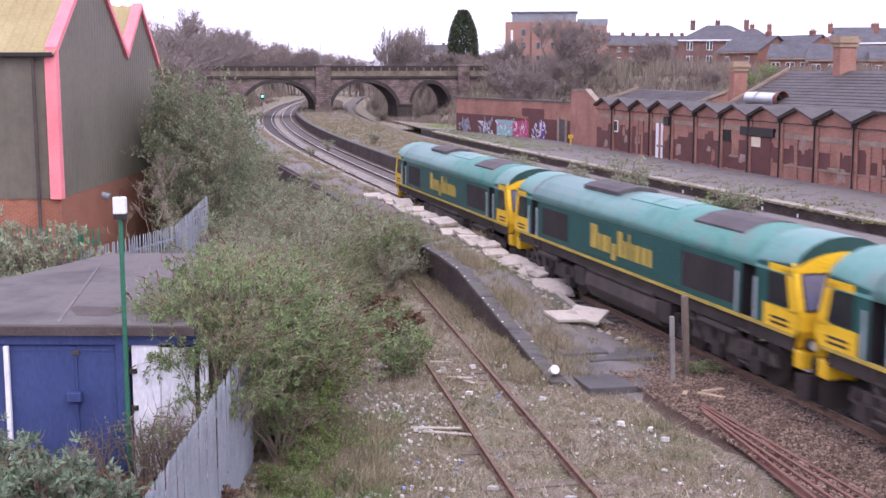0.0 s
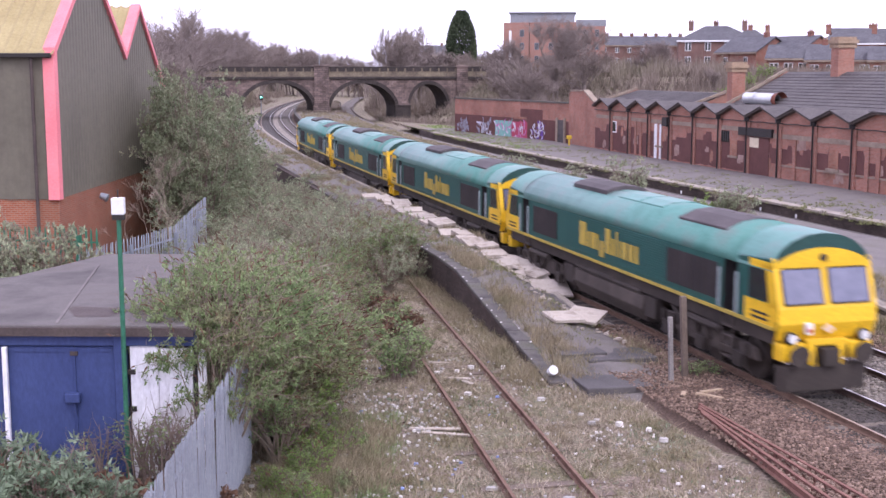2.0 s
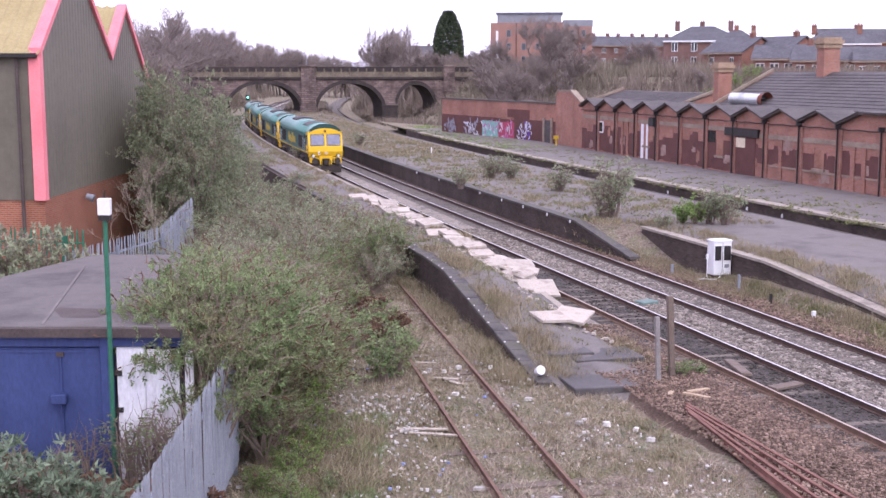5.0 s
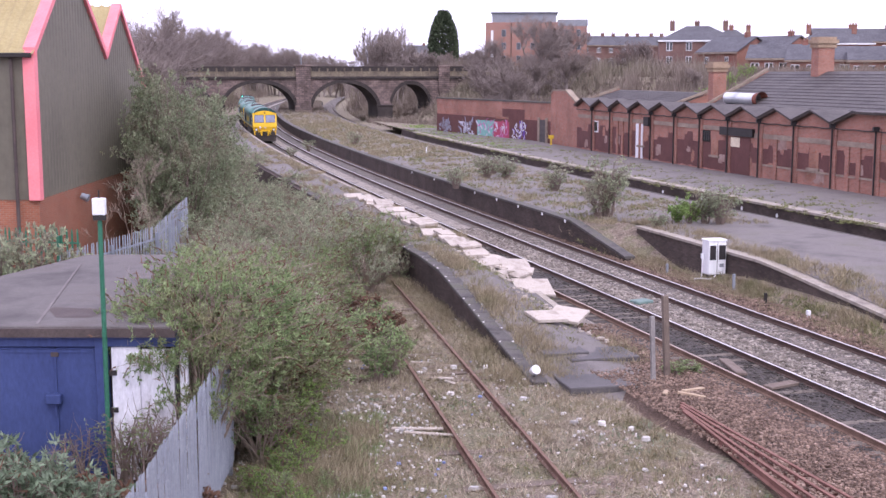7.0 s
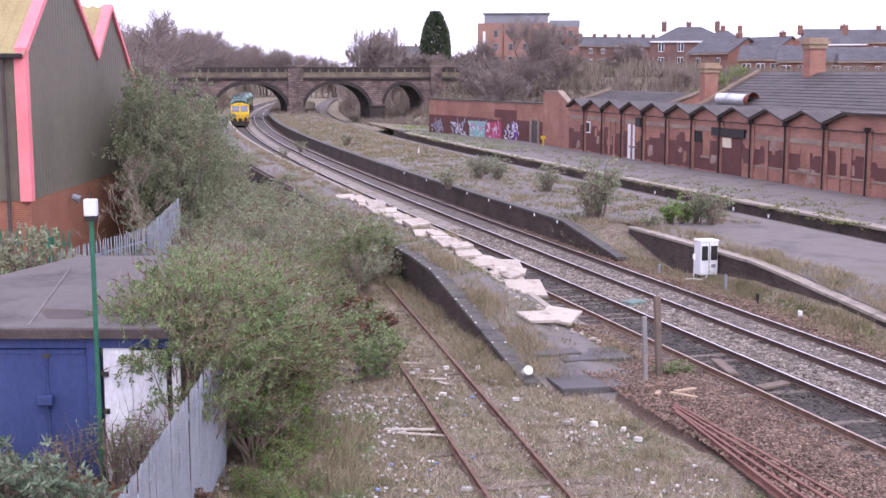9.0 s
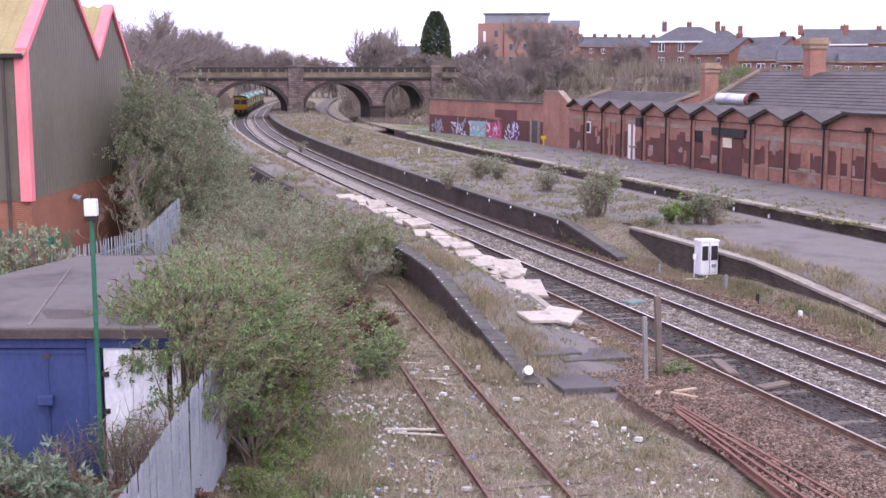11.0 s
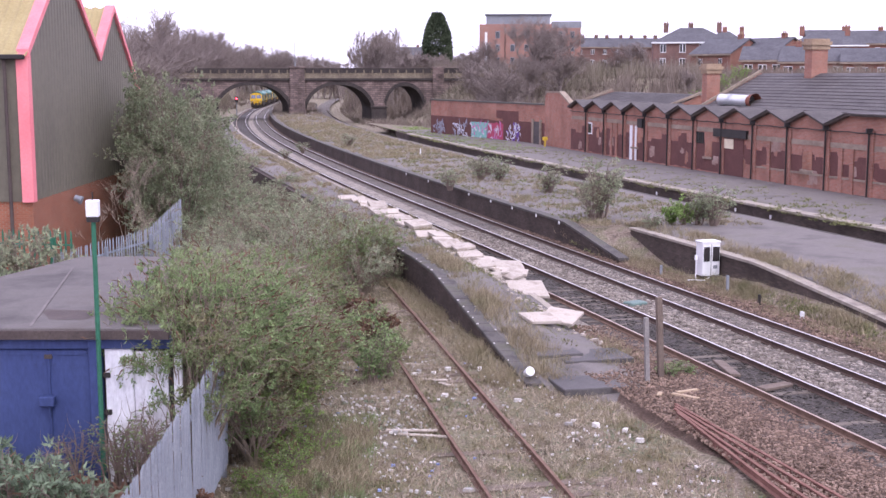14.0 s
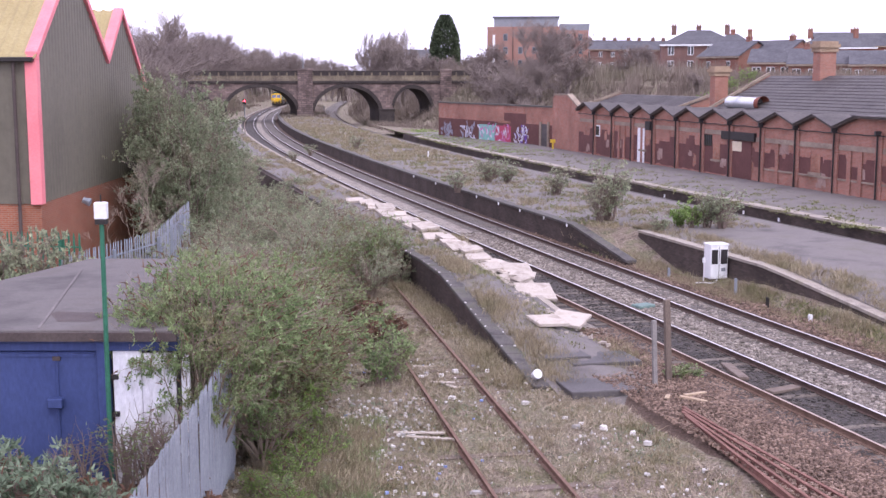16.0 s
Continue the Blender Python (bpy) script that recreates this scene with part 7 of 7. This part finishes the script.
tufts("dry_grass", scatter(1200, 13, 45, 150, lambda y: at(y, -6.6).x, lambda y: at(y, -5.6).x, near_z, 0.6), 0.2, 0.012, M["dry_grass"], "dead grass by the platform's track edge", 13, 8, 0.7)


def bank_scrub(n, seed, o0, o1, y0, y1, h):
    r = random.Random(seed)
    out = []
    for _ in range(n):
        p = at(y0 + (y1 - y0) * r.random() ** 1.2, r.uniform(o0, o1))
        out.append((p.x, p.y, level(p.x, p.y) - 0.05))
    tufts("scrub", out, h, 0.05, M["far_twigs"], "brown leafless scrub on the cutting's side", seed, 12, 0.7)


bank_scrub(4200, 31, 17, 48, 150, 360, 1.1)
bank_scrub(4200, 33, 27, 75, 100, 260, 1.5)
bank_scrub(1800, 32, -34, -9, 140, 360, 1.2)
M["dead_stalk"] = mat("dead_stalk", [(0.075, 0.05, 0.04), (0.43, 0.365, 0.285), (0.17, 0.12, 0.088)], 2, 10, 0.9, bump=0, vary=0.5, island=True)
tufts("moss", scatter(2600, 35, 16, 42, sid_l, sid_r, level, 1.0), 0.07, 0.016, M["leaf_silver"], "pale green low weeds in patches along the siding", 35, 7, 1.6)
tufts("dead_stalks", scatter(11000, 14, 16, 46, sid_l, sid_r, level, 0.5), 0.16, 0.0085, M["dead_stalk"], "dead brown stalks and twigs strewn along the siding", 14, 8, 1.8)
tufts("moss", scatter(3500, 15, 56, 170, lambda y: at(y, 2.2).x, lambda y: at(y, 10.8).x, isl_z, 0.9), 0.14, 0.02, M["moss"], "green weeds on the island platform", 15, 8, 1.0)
tufts("moss", scatter(260, 16, 50, 140, lambda y: at(y, 14.1).x, lambda y: at(y, 14.9).x, lambda x, y: 0.88, 0.95), 0.16, 0.016, M["moss"], "weeds along the station platform's edge", 16, 8, 1.0)
tufts("moss", scatter(2500, 17, 33, 56, lambda y: at(y, 1.7).x, lambda y: at(y, 3.5).x, lambda x, y: max(heap((x - xb(y)) * 0.96, y), -0.36 + 0.9 * max(0, (y - 50.5) / 12)), 0.4), 0.16, 0.012, M["moss"], "green weeds before the platform wall", 17, 8, 0.9)


tufts("dry_grass", scatter(1500, 18, 17, 27, lambda y: -3.9, lambda y: -1.6, level, 0.6), 0.4, 0.007, M["dry_grass"], "tall dead grass between fence and siding", 18, 9, 0.9)
tufts("moss", scatter(1500, 19, 17, 28, lambda y: -4.0, lambda y: -1.5, level, 0.3), 0.22, 0.012, M["leaf"], "green weeds between fence and siding", 19, 9, 0.8)


tufts("dry_grass", scatter(800, 24, 31, 47, lambda y: edge_left(y) - 0.9, lambda y: edge_left(y) + 0.02, level, 0.6), 0.36, 0.008, M["dry_grass"], "tall dead grass against the platform's outer wall", 24, 9, 0.9)
tufts("dry_grass", scatter(700, 25, 31, 48, lambda y: edge_left(y) + 0.45, lambda y: edge_left(y) + 1.2, near_z, 0.3), 0.34, 0.008, M["dry_grass"], "tall dead grass behind the coping", 25, 9, 0.6)


def chips(name, n, seed, places, size, material, label, category, kind="stuff"):
    """Small broken bits lying flat, as low irregular blocks joined in one mesh."""
    r = random.Random(seed)
    V, F = [], []
    for x, y, z in places:
        s = size * r.uniform(0.4, 1.5)
        k = r.choice((4, 5, 6))
        a0 = r.uniform(0, 6.28)
        ring = [(x + s * r.uniform(0.5, 1) * math.cos(a0 + 6.283 * i / k), y + s * r.uniform(0.5, 1) * 0.8 * math.sin(a0 + 6.283 * i / k)) for i in range(k)]
        h = s * r.uniform(0.15, 0.6)
        b = len(V)
        V += [(p, q, z - 0.02) for p, q in ring] + [(p * 0.9 + x * 0.1, q * 0.9 + y * 0.1, z + h) for p, q in ring]
        F += [tuple(b + k + i for i in range(k))] + [(b + i, b + (i + 1) % k, b + k + (i + 1) % k, b + k + i) for i in range(k)]
    ob = soup(name, V, F, material)
    return tagged(ob, label, category, kind=kind)


M["litter_white"] = mat("litter_white", [(0.42, 0.39, 0.37), (0.66, 0.64, 0.63)], 3, 20, 0.7, vary=0.4, island=True)
M["stone_chip"] = mat("stone_chip", [(0.12, 0.10, 0.086), (0.38, 0.335, 0.295)], 3, 20, 0.9, vary=0.5, island=True, bump=0)
M["rubble_chip"] = mat("rubble_chip", [(0.10, 0.07, 0.058), (0.40, 0.345, 0.295)], 3, 20, 0.9, vary=0.6, island=True, bump=0)
M["dark_chip"] = mat("dark_chip", [(0.025, 0.022, 0.02), (0.12, 0.104, 0.093)], 3, 20, 0.9, vary=0.5, island=True, bump=0)
M["red_chip"] = mat("red_chip", [(0.10, 0.064, 0.048), (0.30, 0.215, 0.17)], 3, 20, 0.9, vary=0.5, island=True, bump=0)
M["blue_litter"] = mat("blue_litter", [(0.10, 0.16, 0.42), (0.3, 0.36, 0.6)], 3, 20, 0.6, vary=0.3, island=True)
on_weeds = lambda x, y: level(x, y) + 0.07
chips("litter", 0, 1, scatter(1150, 21, 16, 40, sid_l, sid_r, on_weeds, 0.55), 0.034, M["litter_white"], "scattered pale litter and broken rubble", "litter")
chips("litter", 0, 4, scatter(70, 26, 17, 36, sid_l, sid_r, on_weeds, 0.6), 0.10, M["litter_white"], "crumpled pale paper and plastic litter", "litter")
M["leaf_litter"] = mat("leaf_litter", [(0.05, 0.034, 0.026), (0.13, 0.085, 0.06), (0.23, 0.165, 0.12)], 3, 20, 0.9, vary=0.5, island=True, bump=0)
chips("leaf_litter", 0, 6, scatter(5200, 27, 17, 40, lambda y: -3.3 - 0.12 * (y - 22), lambda y: -0.6 - 0.17 * (y - 24), level, 0.5), 0.036, M["leaf_litter"], "dark brown dead leaves below the thicket", "leaves")
chips("leaf_litter", 0, 8, scatter(6000, 29, 16, 44, sid_l, sid_r, level, 0.75), 0.03, M["leaf_litter"], "dark brown dead leaves and soil crumbs along the siding", "leaves")
chips("litter", 0, 7, scatter(260, 28, 21, 30, lambda y: -2.6, lambda y: -0.4, on_weeds, 0.5), 0.045, M["litter_white"], "scattered pale litter below the thicket", "litter")
chips("litter", 0, 2, scatter(60, 22, 17, 34, sid_l, lambda y: 1.0, on_weeds, 0.5), 0.05, M["blue_litter"], "scattered blue plastic litter", "litter")
chips("rubble", 0, 3, scatter(5200, 23, 16, 46, sid_l, sid_r, level, 0.2), 0.034, M["rubble_chip"], "brown stone rubble on the ground", "rubble")
band = lambda a, b: ((lambda y: at(y, a).x), (lambda y: at(y, b).x))
for i, (a, b, m, n, lab) in enumerate(((-7.9, -4.5, "red_chip", 17000, "loose reddish ballast stones"), (-4.4, -2.7, "dark_chip", 6500, "loose dark ballast stones in the track"), (-2.5, -0.9, "stone_chip", 7000, "loose ballast stones between the lines"),
                                      (-0.6, 0.6, "stone_chip", 5500, "loose ballast stones in the far line"), (0.85, 2.9, "red_chip", 7500, "loose pinkish ballast stones"))):
    x0, x1 = band(a, b)
    chips("ballast_stones", 0, 30 + i, scatter(n, 40 + i, 19, 38 if i == 0 else 62, x0, x1, lambda x, y: -0.145), 0.036 if i == 0 else 0.052, M[m], lab, "ballast")


# ---- broken paving slabs along the near platform ----
def build_slabs():
    r = random.Random(12)
    # a broken row along the track's edge, some leaning on their neighbours: distance along, off the far line, size, lift
    row = [(69.0, -6.1, 1.3, 0), (67.6, -5.75, 0.9, 0), (66.2, -5.75, 0.9, 0.03), (65.1, -5.8, 1.0, 0), (64.2, -5.5, 1.2, 0.06), (63.0, -5.75, 1.2, 0), (61.4, -5.95, 1.1, 0),
           (60.6, -5.6, 0.8, 0.12), (59.3, -5.75, 1.1, 0), (58.2, -5.7, 1.1, 0.05), (57.0, -5.8, 1.2, 0), (56.0, -5.6, 1.2, 0.07), (53.2, -6.0, 1.1, 0), (52.6, -5.65, 1.0, 0.08), (51.6, -5.7, 1.1, 0),
           (50.7, -5.7, 1.1, 0.04), (50.0, -5.4, 1.0, 0.12), (49.3, -5.35, 1.1, 0), (48.5, -5.6, 1.1, 0.05), (47.9, -5.1, 1.0, 0.1), (47.0, -5.6, 1.0, 0), (46.7, -5.05, 1.0, 0.05)]
    for y, off, w, lift in row:
        w, d = w * r.uniform(0.68, 0.85), w * r.uniform(0.78, 1.0)
        bm = bmesh.new()
        ring = [(-w / 2, -d / 2), (w / 2, -d / 2), (w / 2, d / 2 - r.choice((0, 0, 0.15))), (w / 2 - r.choice((0, 0.12)), d / 2), (-w / 2, d / 2)]
        prism(bm, [(a, b, 0) for a, b in ring], (0, 0, r.uniform(0.11, 0.17)))
        p = at(y, off)
        ob = part("paving_slab", bm, M["slab"], bevel=0.014, m=pose(p.x, p.y, near_z(p.x, p.y) + 0.02 + lift, r.uniform(3, 14), r.uniform(-7, 7), heading(y) + r.uniform(-14, 14)))
        tagged(ob, "pale broken concrete paving slab lying on the platform", "paving slab", "lifted paving slabs")
    for x, y, z, w, d, t, rx, ry in ((2.07, 45.9, 0, 1.0, 0.9, 20, 13, 8), (2.45, 45.6, 0.12, 1.1, 1.1, 8, 12, 3), (1.85, 45.2, 0.05, 0.6, 0.5, 50, 9, 10), (2.3, 44.9, 0.1, 0.5, 0.45, 30, -12, 6), (2.35, 44.1, 0.02, 1.15, 1.05, 12, 15, -3), (2.6, 44.4, 0.22, 0.95, 0.75, -8, 5, 4),
                                     (2.5, 43.7, 0.18, 0.6, 0.5, 40, 8, -10), (2.94, 42.7, 0.02, 1.35, 1.45, 8, 13, 2), (2.92, 36.6, 0.0, 1.0, 1.05, 20, 5, 2), (3.66, 37.5, 0.1, 1.12, 1.15, -24, 9, 5)):
        bm = bmesh.new()
        box(bm, -w / 2, w / 2, -d / 2, d / 2, 0, 0.10)
        ob = part("paving_slab", bm, M["slab"], bevel=0.012, m=pose(x, y, near_z(x, y) + 0.05 + z, rx, ry, t))
        tagged(ob, "large pale concrete slab with a worn face", "paving slab", "lifted paving slabs")
    # rubble among the slabs
    pts = []
    for _ in range(240):
        yy = r.uniform(35, 66)
        p = at(yy, -5.7 + r.gauss(0, 0.35))
        pts.append((p.x, p.y, near_z(p.x, p.y)))
    chips("rubble", 0, 50, pts, 0.09, M["slab"], "pale broken concrete rubble among the slabs", "rubble")


build_slabs()


def build_dabs():
    """Whitewash dabs along both edges of the platform's coping."""
    r = random.Random(77)
    y, bm = 31.5, bmesh.new()
    while y < 50:
        for side in (0.03, 0.42):
            if r.random() < 0.6:
                s = r.uniform(0.015, 0.045)
                x, yy = edge_left(y) + side, y + r.uniform(-0.05, 0.05)
                prism(bm, [(x + s * math.cos(a) * r.uniform(0.7, 1.2), yy + 1.4 * s * math.sin(a), near_top(y) - 0.004) for a in (0.2, 1.2, 2.3, 3.4, 4.4, 5.4)], (0, 0, 0.014))
        y += r.uniform(0.55, 0.75)
    ob = part("paint_marks", bm, M["white_dab"])
    tagged(ob, "small white paint dabs along the coping", "paint", kind="stuff")


M["white_dab"] = mat("white_dab", [(0.6, 0.58, 0.56), (0.78, 0.76, 0.74)], 3, 20, 0.8)
build_dabs()
M["wet_slab"] = mat("wet_slab", [(0.065, 0.06, 0.062), (0.11, 0.10, 0.10)], 0.8, 20, 0.7, spread=0.2)
for x, y, w, d, t, zt in ((3.7, 30.9, 1.75, 1.7, 12, -0.17), (4.1, 33.4, 2.0, 1.5, 14, -0.05), (3.1, 33.6, 1.3, 1.2, 14, 0.02)):
    bm = bmesh.new()
    box(bm, -w / 2, w / 2, -d / 2, d / 2, -0.5, 0)
    tagged(part("concrete_pad", bm, M["wet_slab"], bevel=0.02, m=pose(x, y, zt, -1.5, 0, t)), "dark grey concrete pad at the platform's end", "concrete pad")


# ---- lineside equipment ----
def build_cabinet():
    top = empty("equipment_cabinet", pose(10.2, 46.7, -0.1, 0, 0, 16) @ Matrix.Diagonal((0.88, 0.88, 0.96, 1)))
    tagged(top, "white lineside equipment cabinet with dark louvred panels", "cabinet")
    bm = bmesh.new()
    box(bm, -0.42, 0.42, -0.32, 0.32, 0.12, 1.45)
    part("body", bm, M["white_paint"], top, "white metal body", bevel=0.02)
    bm = bmesh.new()
    box(bm, -0.45, 0.45, -0.35, 0.35, 1.45, 1.53)
    part("lid", bm, M["white_paint"], top, bevel=0.02)
    bm = bmesh.new()
    box(bm, -0.36, 0.36, -0.28, 0.28, -0.3, 0.12)
    part("plinth", bm, M["black"], top)
    for x0, x1 in ((-0.37, -0.08), (0.06, 0.38)):
        bm = bmesh.new()
        box(bm, x0, x1, -0.34, -0.325, 0.72, 1.3)
        pan = part("louvre_panel", bm, M["black"], top, "dark louvred panel")
        for i in range(6):
            bm = bmesh.new()
            box(bm, x0 + 0.02, x1 - 0.02, -0.355, -0.34, 0.76 + 0.09 * i, 0.80 + 0.09 * i)
            part("slat", bm, M["loco_grille"], pan)
    bm = bmesh.new()
    box(bm, -0.02, 0.0, -0.33, -0.322, 0.15, 1.42)
    part("door_gap", bm, M["black"], top)
    bm = bmesh.new()
    box(bm, 0.1, 0.3, -0.335, -0.322, 0.42, 0.56)
    part("label_plate", bm, M["grey_panel"], top)
    bm = bmesh.new()
    box(bm, -0.62, -0.52, -0.05, 0.05, 0.75, 0.95)
    rod(bm, (-0.57, 0, -0.3), (-0.57, 0, 0.75), 0.02, n=6)
    part("side_box", bm, M["white_paint"], top, "small white side box")
    bm = bmesh.new()
    sv, sf = [], []
    tube_chain(sv, sf, [(-0.1, -0.36, 0.1), (-0.25, -0.42, 0.0), (-0.5, -0.45, -0.02), (-0.8, -0.4, 0.02), (-1.1, -0.3, 0.0)], 0.025, 0.025, 6)
    bm.free()
    soup("cable", sv, sf, M["white_paint"], top)


build_cabinet()


def post(name, x, y, z, h, r, material, label, lean=(0, 0), square=True):
    bm = bmesh.new()
    if square:
        box(bm, -r, r, -r, r, -0.5, h)
    else:
        rod(bm, (0, 0, -0.5), (0, 0, h), r, n=10)
    return tagged(part(name, bm, M[material], bevel=0.008 if square else 0, m=pose(x, y, z, lean[0], lean[1], 12)), label, "post")


post("timber_post", 5.72, 31.4, -0.35, 2.3, 0.075, "old_wood", "weathered dark timber post beside the line", (0, -3))
post("concrete_post", 5.28, 30.9, -0.35, 1.85, 0.055, "grey_post", "leaning grey post in the grass", (0, -2.5))
for yy, oo, h, mm, lab in ((43.2, 2.5, 0.75, "galv", "short grey marker post with a white top"), (41.0, 2.45, 0.45, "black", "small dark lineside box on a stake"), (38.6, 2.55, 0.3, "white_paint", "small white marker stub"), (104, 7.2, 0.5, "white_paint", "white marker post on the island platform"), (47.4, 2.0, 0.5, "galv", "small grey cable stub")):
    p = at(yy, oo)
    post("marker_post", p.x, p.y, isl_z(0, yy) if yy > 100 else -0.3, h, 0.045 if h > 0.3 else 0.06, mm, lab)
for yy in (57, 60, 63.5, 67, 71, 75, 80, 86):
    p = at(yy, 1.58)
    bm = bmesh.new()
    box(bm, -0.02, 0.02, -0.05, 0.05, 0.2, 0.34)
    tagged(part("edge_plate", bm, M["white_paint"], m=pose(p.x, p.y, 0.5, 0, 0, heading(yy))), "small white plate on the platform wall", "sign plate", "white plates along the platform wall")
for yy in (59, 62.5, 67, 72, 78):
    p = at(yy, 14.12)
    bm = bmesh.new()
    box(bm, -0.025, 0.025, -0.06, 0.06, 0.08, 0.27)
    tagged(part("edge_plate", bm, M["white_paint"], m=pose(p.x, p.y, 0.22, 0, 0, heading(yy))), "small white plate on the station platform wall", "sign plate", "white plates along the platform wall")

M["hydrant_yellow"] = mat("hydrant_yellow", [(0.55, 0.38, 0.04), (0.68, 0.48, 0.06)], 3, 20, 0.6)
hy = S_at(117.3, -0.7, 0.92)
bm = bmesh.new()
box(bm, -0.07, 0.07, -0.07, 0.07, -0.1, 0.62)
box(bm, -0.24, 0.24, -0.09, 0.09, 0.62, 0.95)
tagged(part("hydrant_marker", bm, M["hydrant_yellow"], bevel=0.015, m=pose(*hy, 0, 0, 15)), "small yellow marker post before the station wall", "marker post")

# stacked rusty rails in the cess
M["red_rust"] = mat("red_rust", [(0.15, 0.075, 0.06), (0.24, 0.125, 0.10)], 3, 40, 0.9, spread=0.3)
for i, (dx, dy, turn) in enumerate(((0.05, 0.1, 16.0), (0.0, -0.15, 14.2), (-0.06, -0.4, 11.8), (-0.06, -0.75, 9.4))):
    bm = bmesh.new()
    sweep(bm, [(o, z) for o, z in rail_profile(0)], [0, 4, 9.5 - 0.4 * i], where=lambda y, o, z: Vector((o, -y, z)))
    tagged(part("old_rail", bm, M["red_rust"], m=pose(5.5 + dx, 28.4 + dy, -0.12 + 0.012 * i, 0, 0, turn)), "loose rust-red rail laid beside the track", "rail", "discarded rails in the cess")
M["pale_wood"] = mat("pale_wood", [(0.34, 0.25, 0.17), (0.46, 0.36, 0.26)], 3, 30, 0.85, stretch=(1, 1, 3))
for x, y, t, l in ((6.1, 29.8, 35, 0.75), (5.95, 29.3, -30, 0.7), (5.35, 29.5, 75, 0.4)):
    bm = bmesh.new()
    box(bm, -l / 2, l / 2, -0.06, 0.06, 0, 0.09)
    tagged(part("timber_offcut", bm, M["pale_wood"], bevel=0.01, m=pose(x, y, -0.22, 0, 3, t)), "pale broken timber offcut on the ballast", "timber", "timber offcuts")
for yy, oo, w, t, l in ((33.0, -3.5, 0.3, 75, 1.9), (31.0, -3.3, 0.28, 20, 1.1)):
    p = at(yy, oo)
    bm = bmesh.new()
    box(bm, -l / 2, l / 2, -w / 2, w / 2, 0, 0.08)
    tagged(part("loose_board", bm, M["old_wood"], bevel=0.01, m=pose(p.x, p.y, -0.15, 4, 2, heading(yy) + t)), "weathered board lying between the rails", "board", "loose boards on the track")
p = at(42.0, -1.75)
bm = bmesh.new()
box(bm, -0.35, 0.35, -0.25, 0.25, 0, 0.12)
M["cable_green"] = mat("cable_green", [(0.12, 0.18, 0.165), (0.17, 0.24, 0.22)], 2, 20, 0.7)
tagged(part("junction_box", bm, M["cable_green"], bevel=0.03, m=pose(p.x, p.y, -0.18, 0, 0, 30)), "low grey-green box between the tracks", "box")
bm = bmesh.new()
rod(bm, (0, 0, 0), (0, 0, 0.26), 0.14, 0.16, n=14)
tagged(part("bucket", bm, M["white_paint"], bevel=0.012, m=pose(2.2, 31.5, -0.12, 62, 0, 20) @ Matrix.Diagonal((0.82, 0.82, 0.82, 1))), "white plastic tub lying on the platform's edge", "bucket")
for x, y, l, t in ((-0.75, 27.0, 1.2, 168), (-0.45, 26.6, 1.3, 158), (-0.25, 31.5, 0.7, 160), (0.0, 31.2, 0.5, 120), (-0.6, 33.6, 1.0, 5)):
    bm = bmesh.new()
    box(bm, -l / 2, l / 2, -0.07, 0.07, 0, 0.035)
    tagged(part("plank", bm, M["slab"], bevel=0.006, m=pose(x, y, level(x, y) + 0.03, 2, 3, t)), "pale splintered plank lying in the weeds", "plank", "broken planks")


# ---- colour-light signal past the bridge, its spectacle turns from green to red ----
def glow(name, colour, strength):
    m = bpy.data.materials.new(name)
    m.use_nodes = True
    b = m.node_tree.nodes["Principled BSDF"]
    b.inputs["Base Color"].default_value = (*colour, 1)
    b.inputs["Emission Color"].default_value = (*colour, 1)
    b.inputs["Emission Strength"].default_value = strength
    return m


SIGNAL = pose(-39.35, 233.0, 0, 0, 0, 9)
sig = empty("railway_signal", SIGNAL)
tagged(sig, "searchlight railway signal on a slim grey post", "signal")
bm = bmesh.new()
rod(bm, (0, 0, -1.2), (0, 0, 3.0), 0.09)
part("post", bm, M["galv"], sig)
bm = bmesh.new()
box(bm, -0.32, 0.32, 0.1, 0.4, 2.85, 3.75)
part("head", bm, M["black"], sig, "black signal head", bevel=0.03)
bm = bmesh.new()
box(bm, -0.3, 0.3, -0.3, 0.1, 2.78, 2.98)
part("hood", bm, M["black"], sig)
spectacle = empty("spectacle", pose(0, 0.05, 3.2))
spectacle.parent = sig
for nm, mm, zz in (("green_lens", glow("green_lamp", (0.12, 1.0, 0.75), 5.0), 0.17), ("red_lens", glow("red_lamp", (1.0, 0.06, 0.10), 6.0), -0.17)):
    bm = bmesh.new()
    rod(bm, (0, -0.06, zz), (0, 0.04, zz), 0.15, n=14)
    part(nm, bm, mm, spectacle)
bm = bmesh.new()
box(bm, -0.17, 0.17, -0.28, -0.22, 2.86, 3.2)
part("lower_shield", bm, M["black"], sig, "plate before the idle lens")
bm = bmesh.new()
rod(bm, (0, 0, 0), (0, 0, 10), 0.12, 0.04)
for i in range(8):
    box(bm, -0.25, 0.25, -0.03, 0.03, 2 + i, 2.06 + i)
tagged(part("radio_mast", bm, M["galv"], m=pose(-36.2, 300, 8.5)), "thin radio mast beyond the bridge", "mast")


motions()
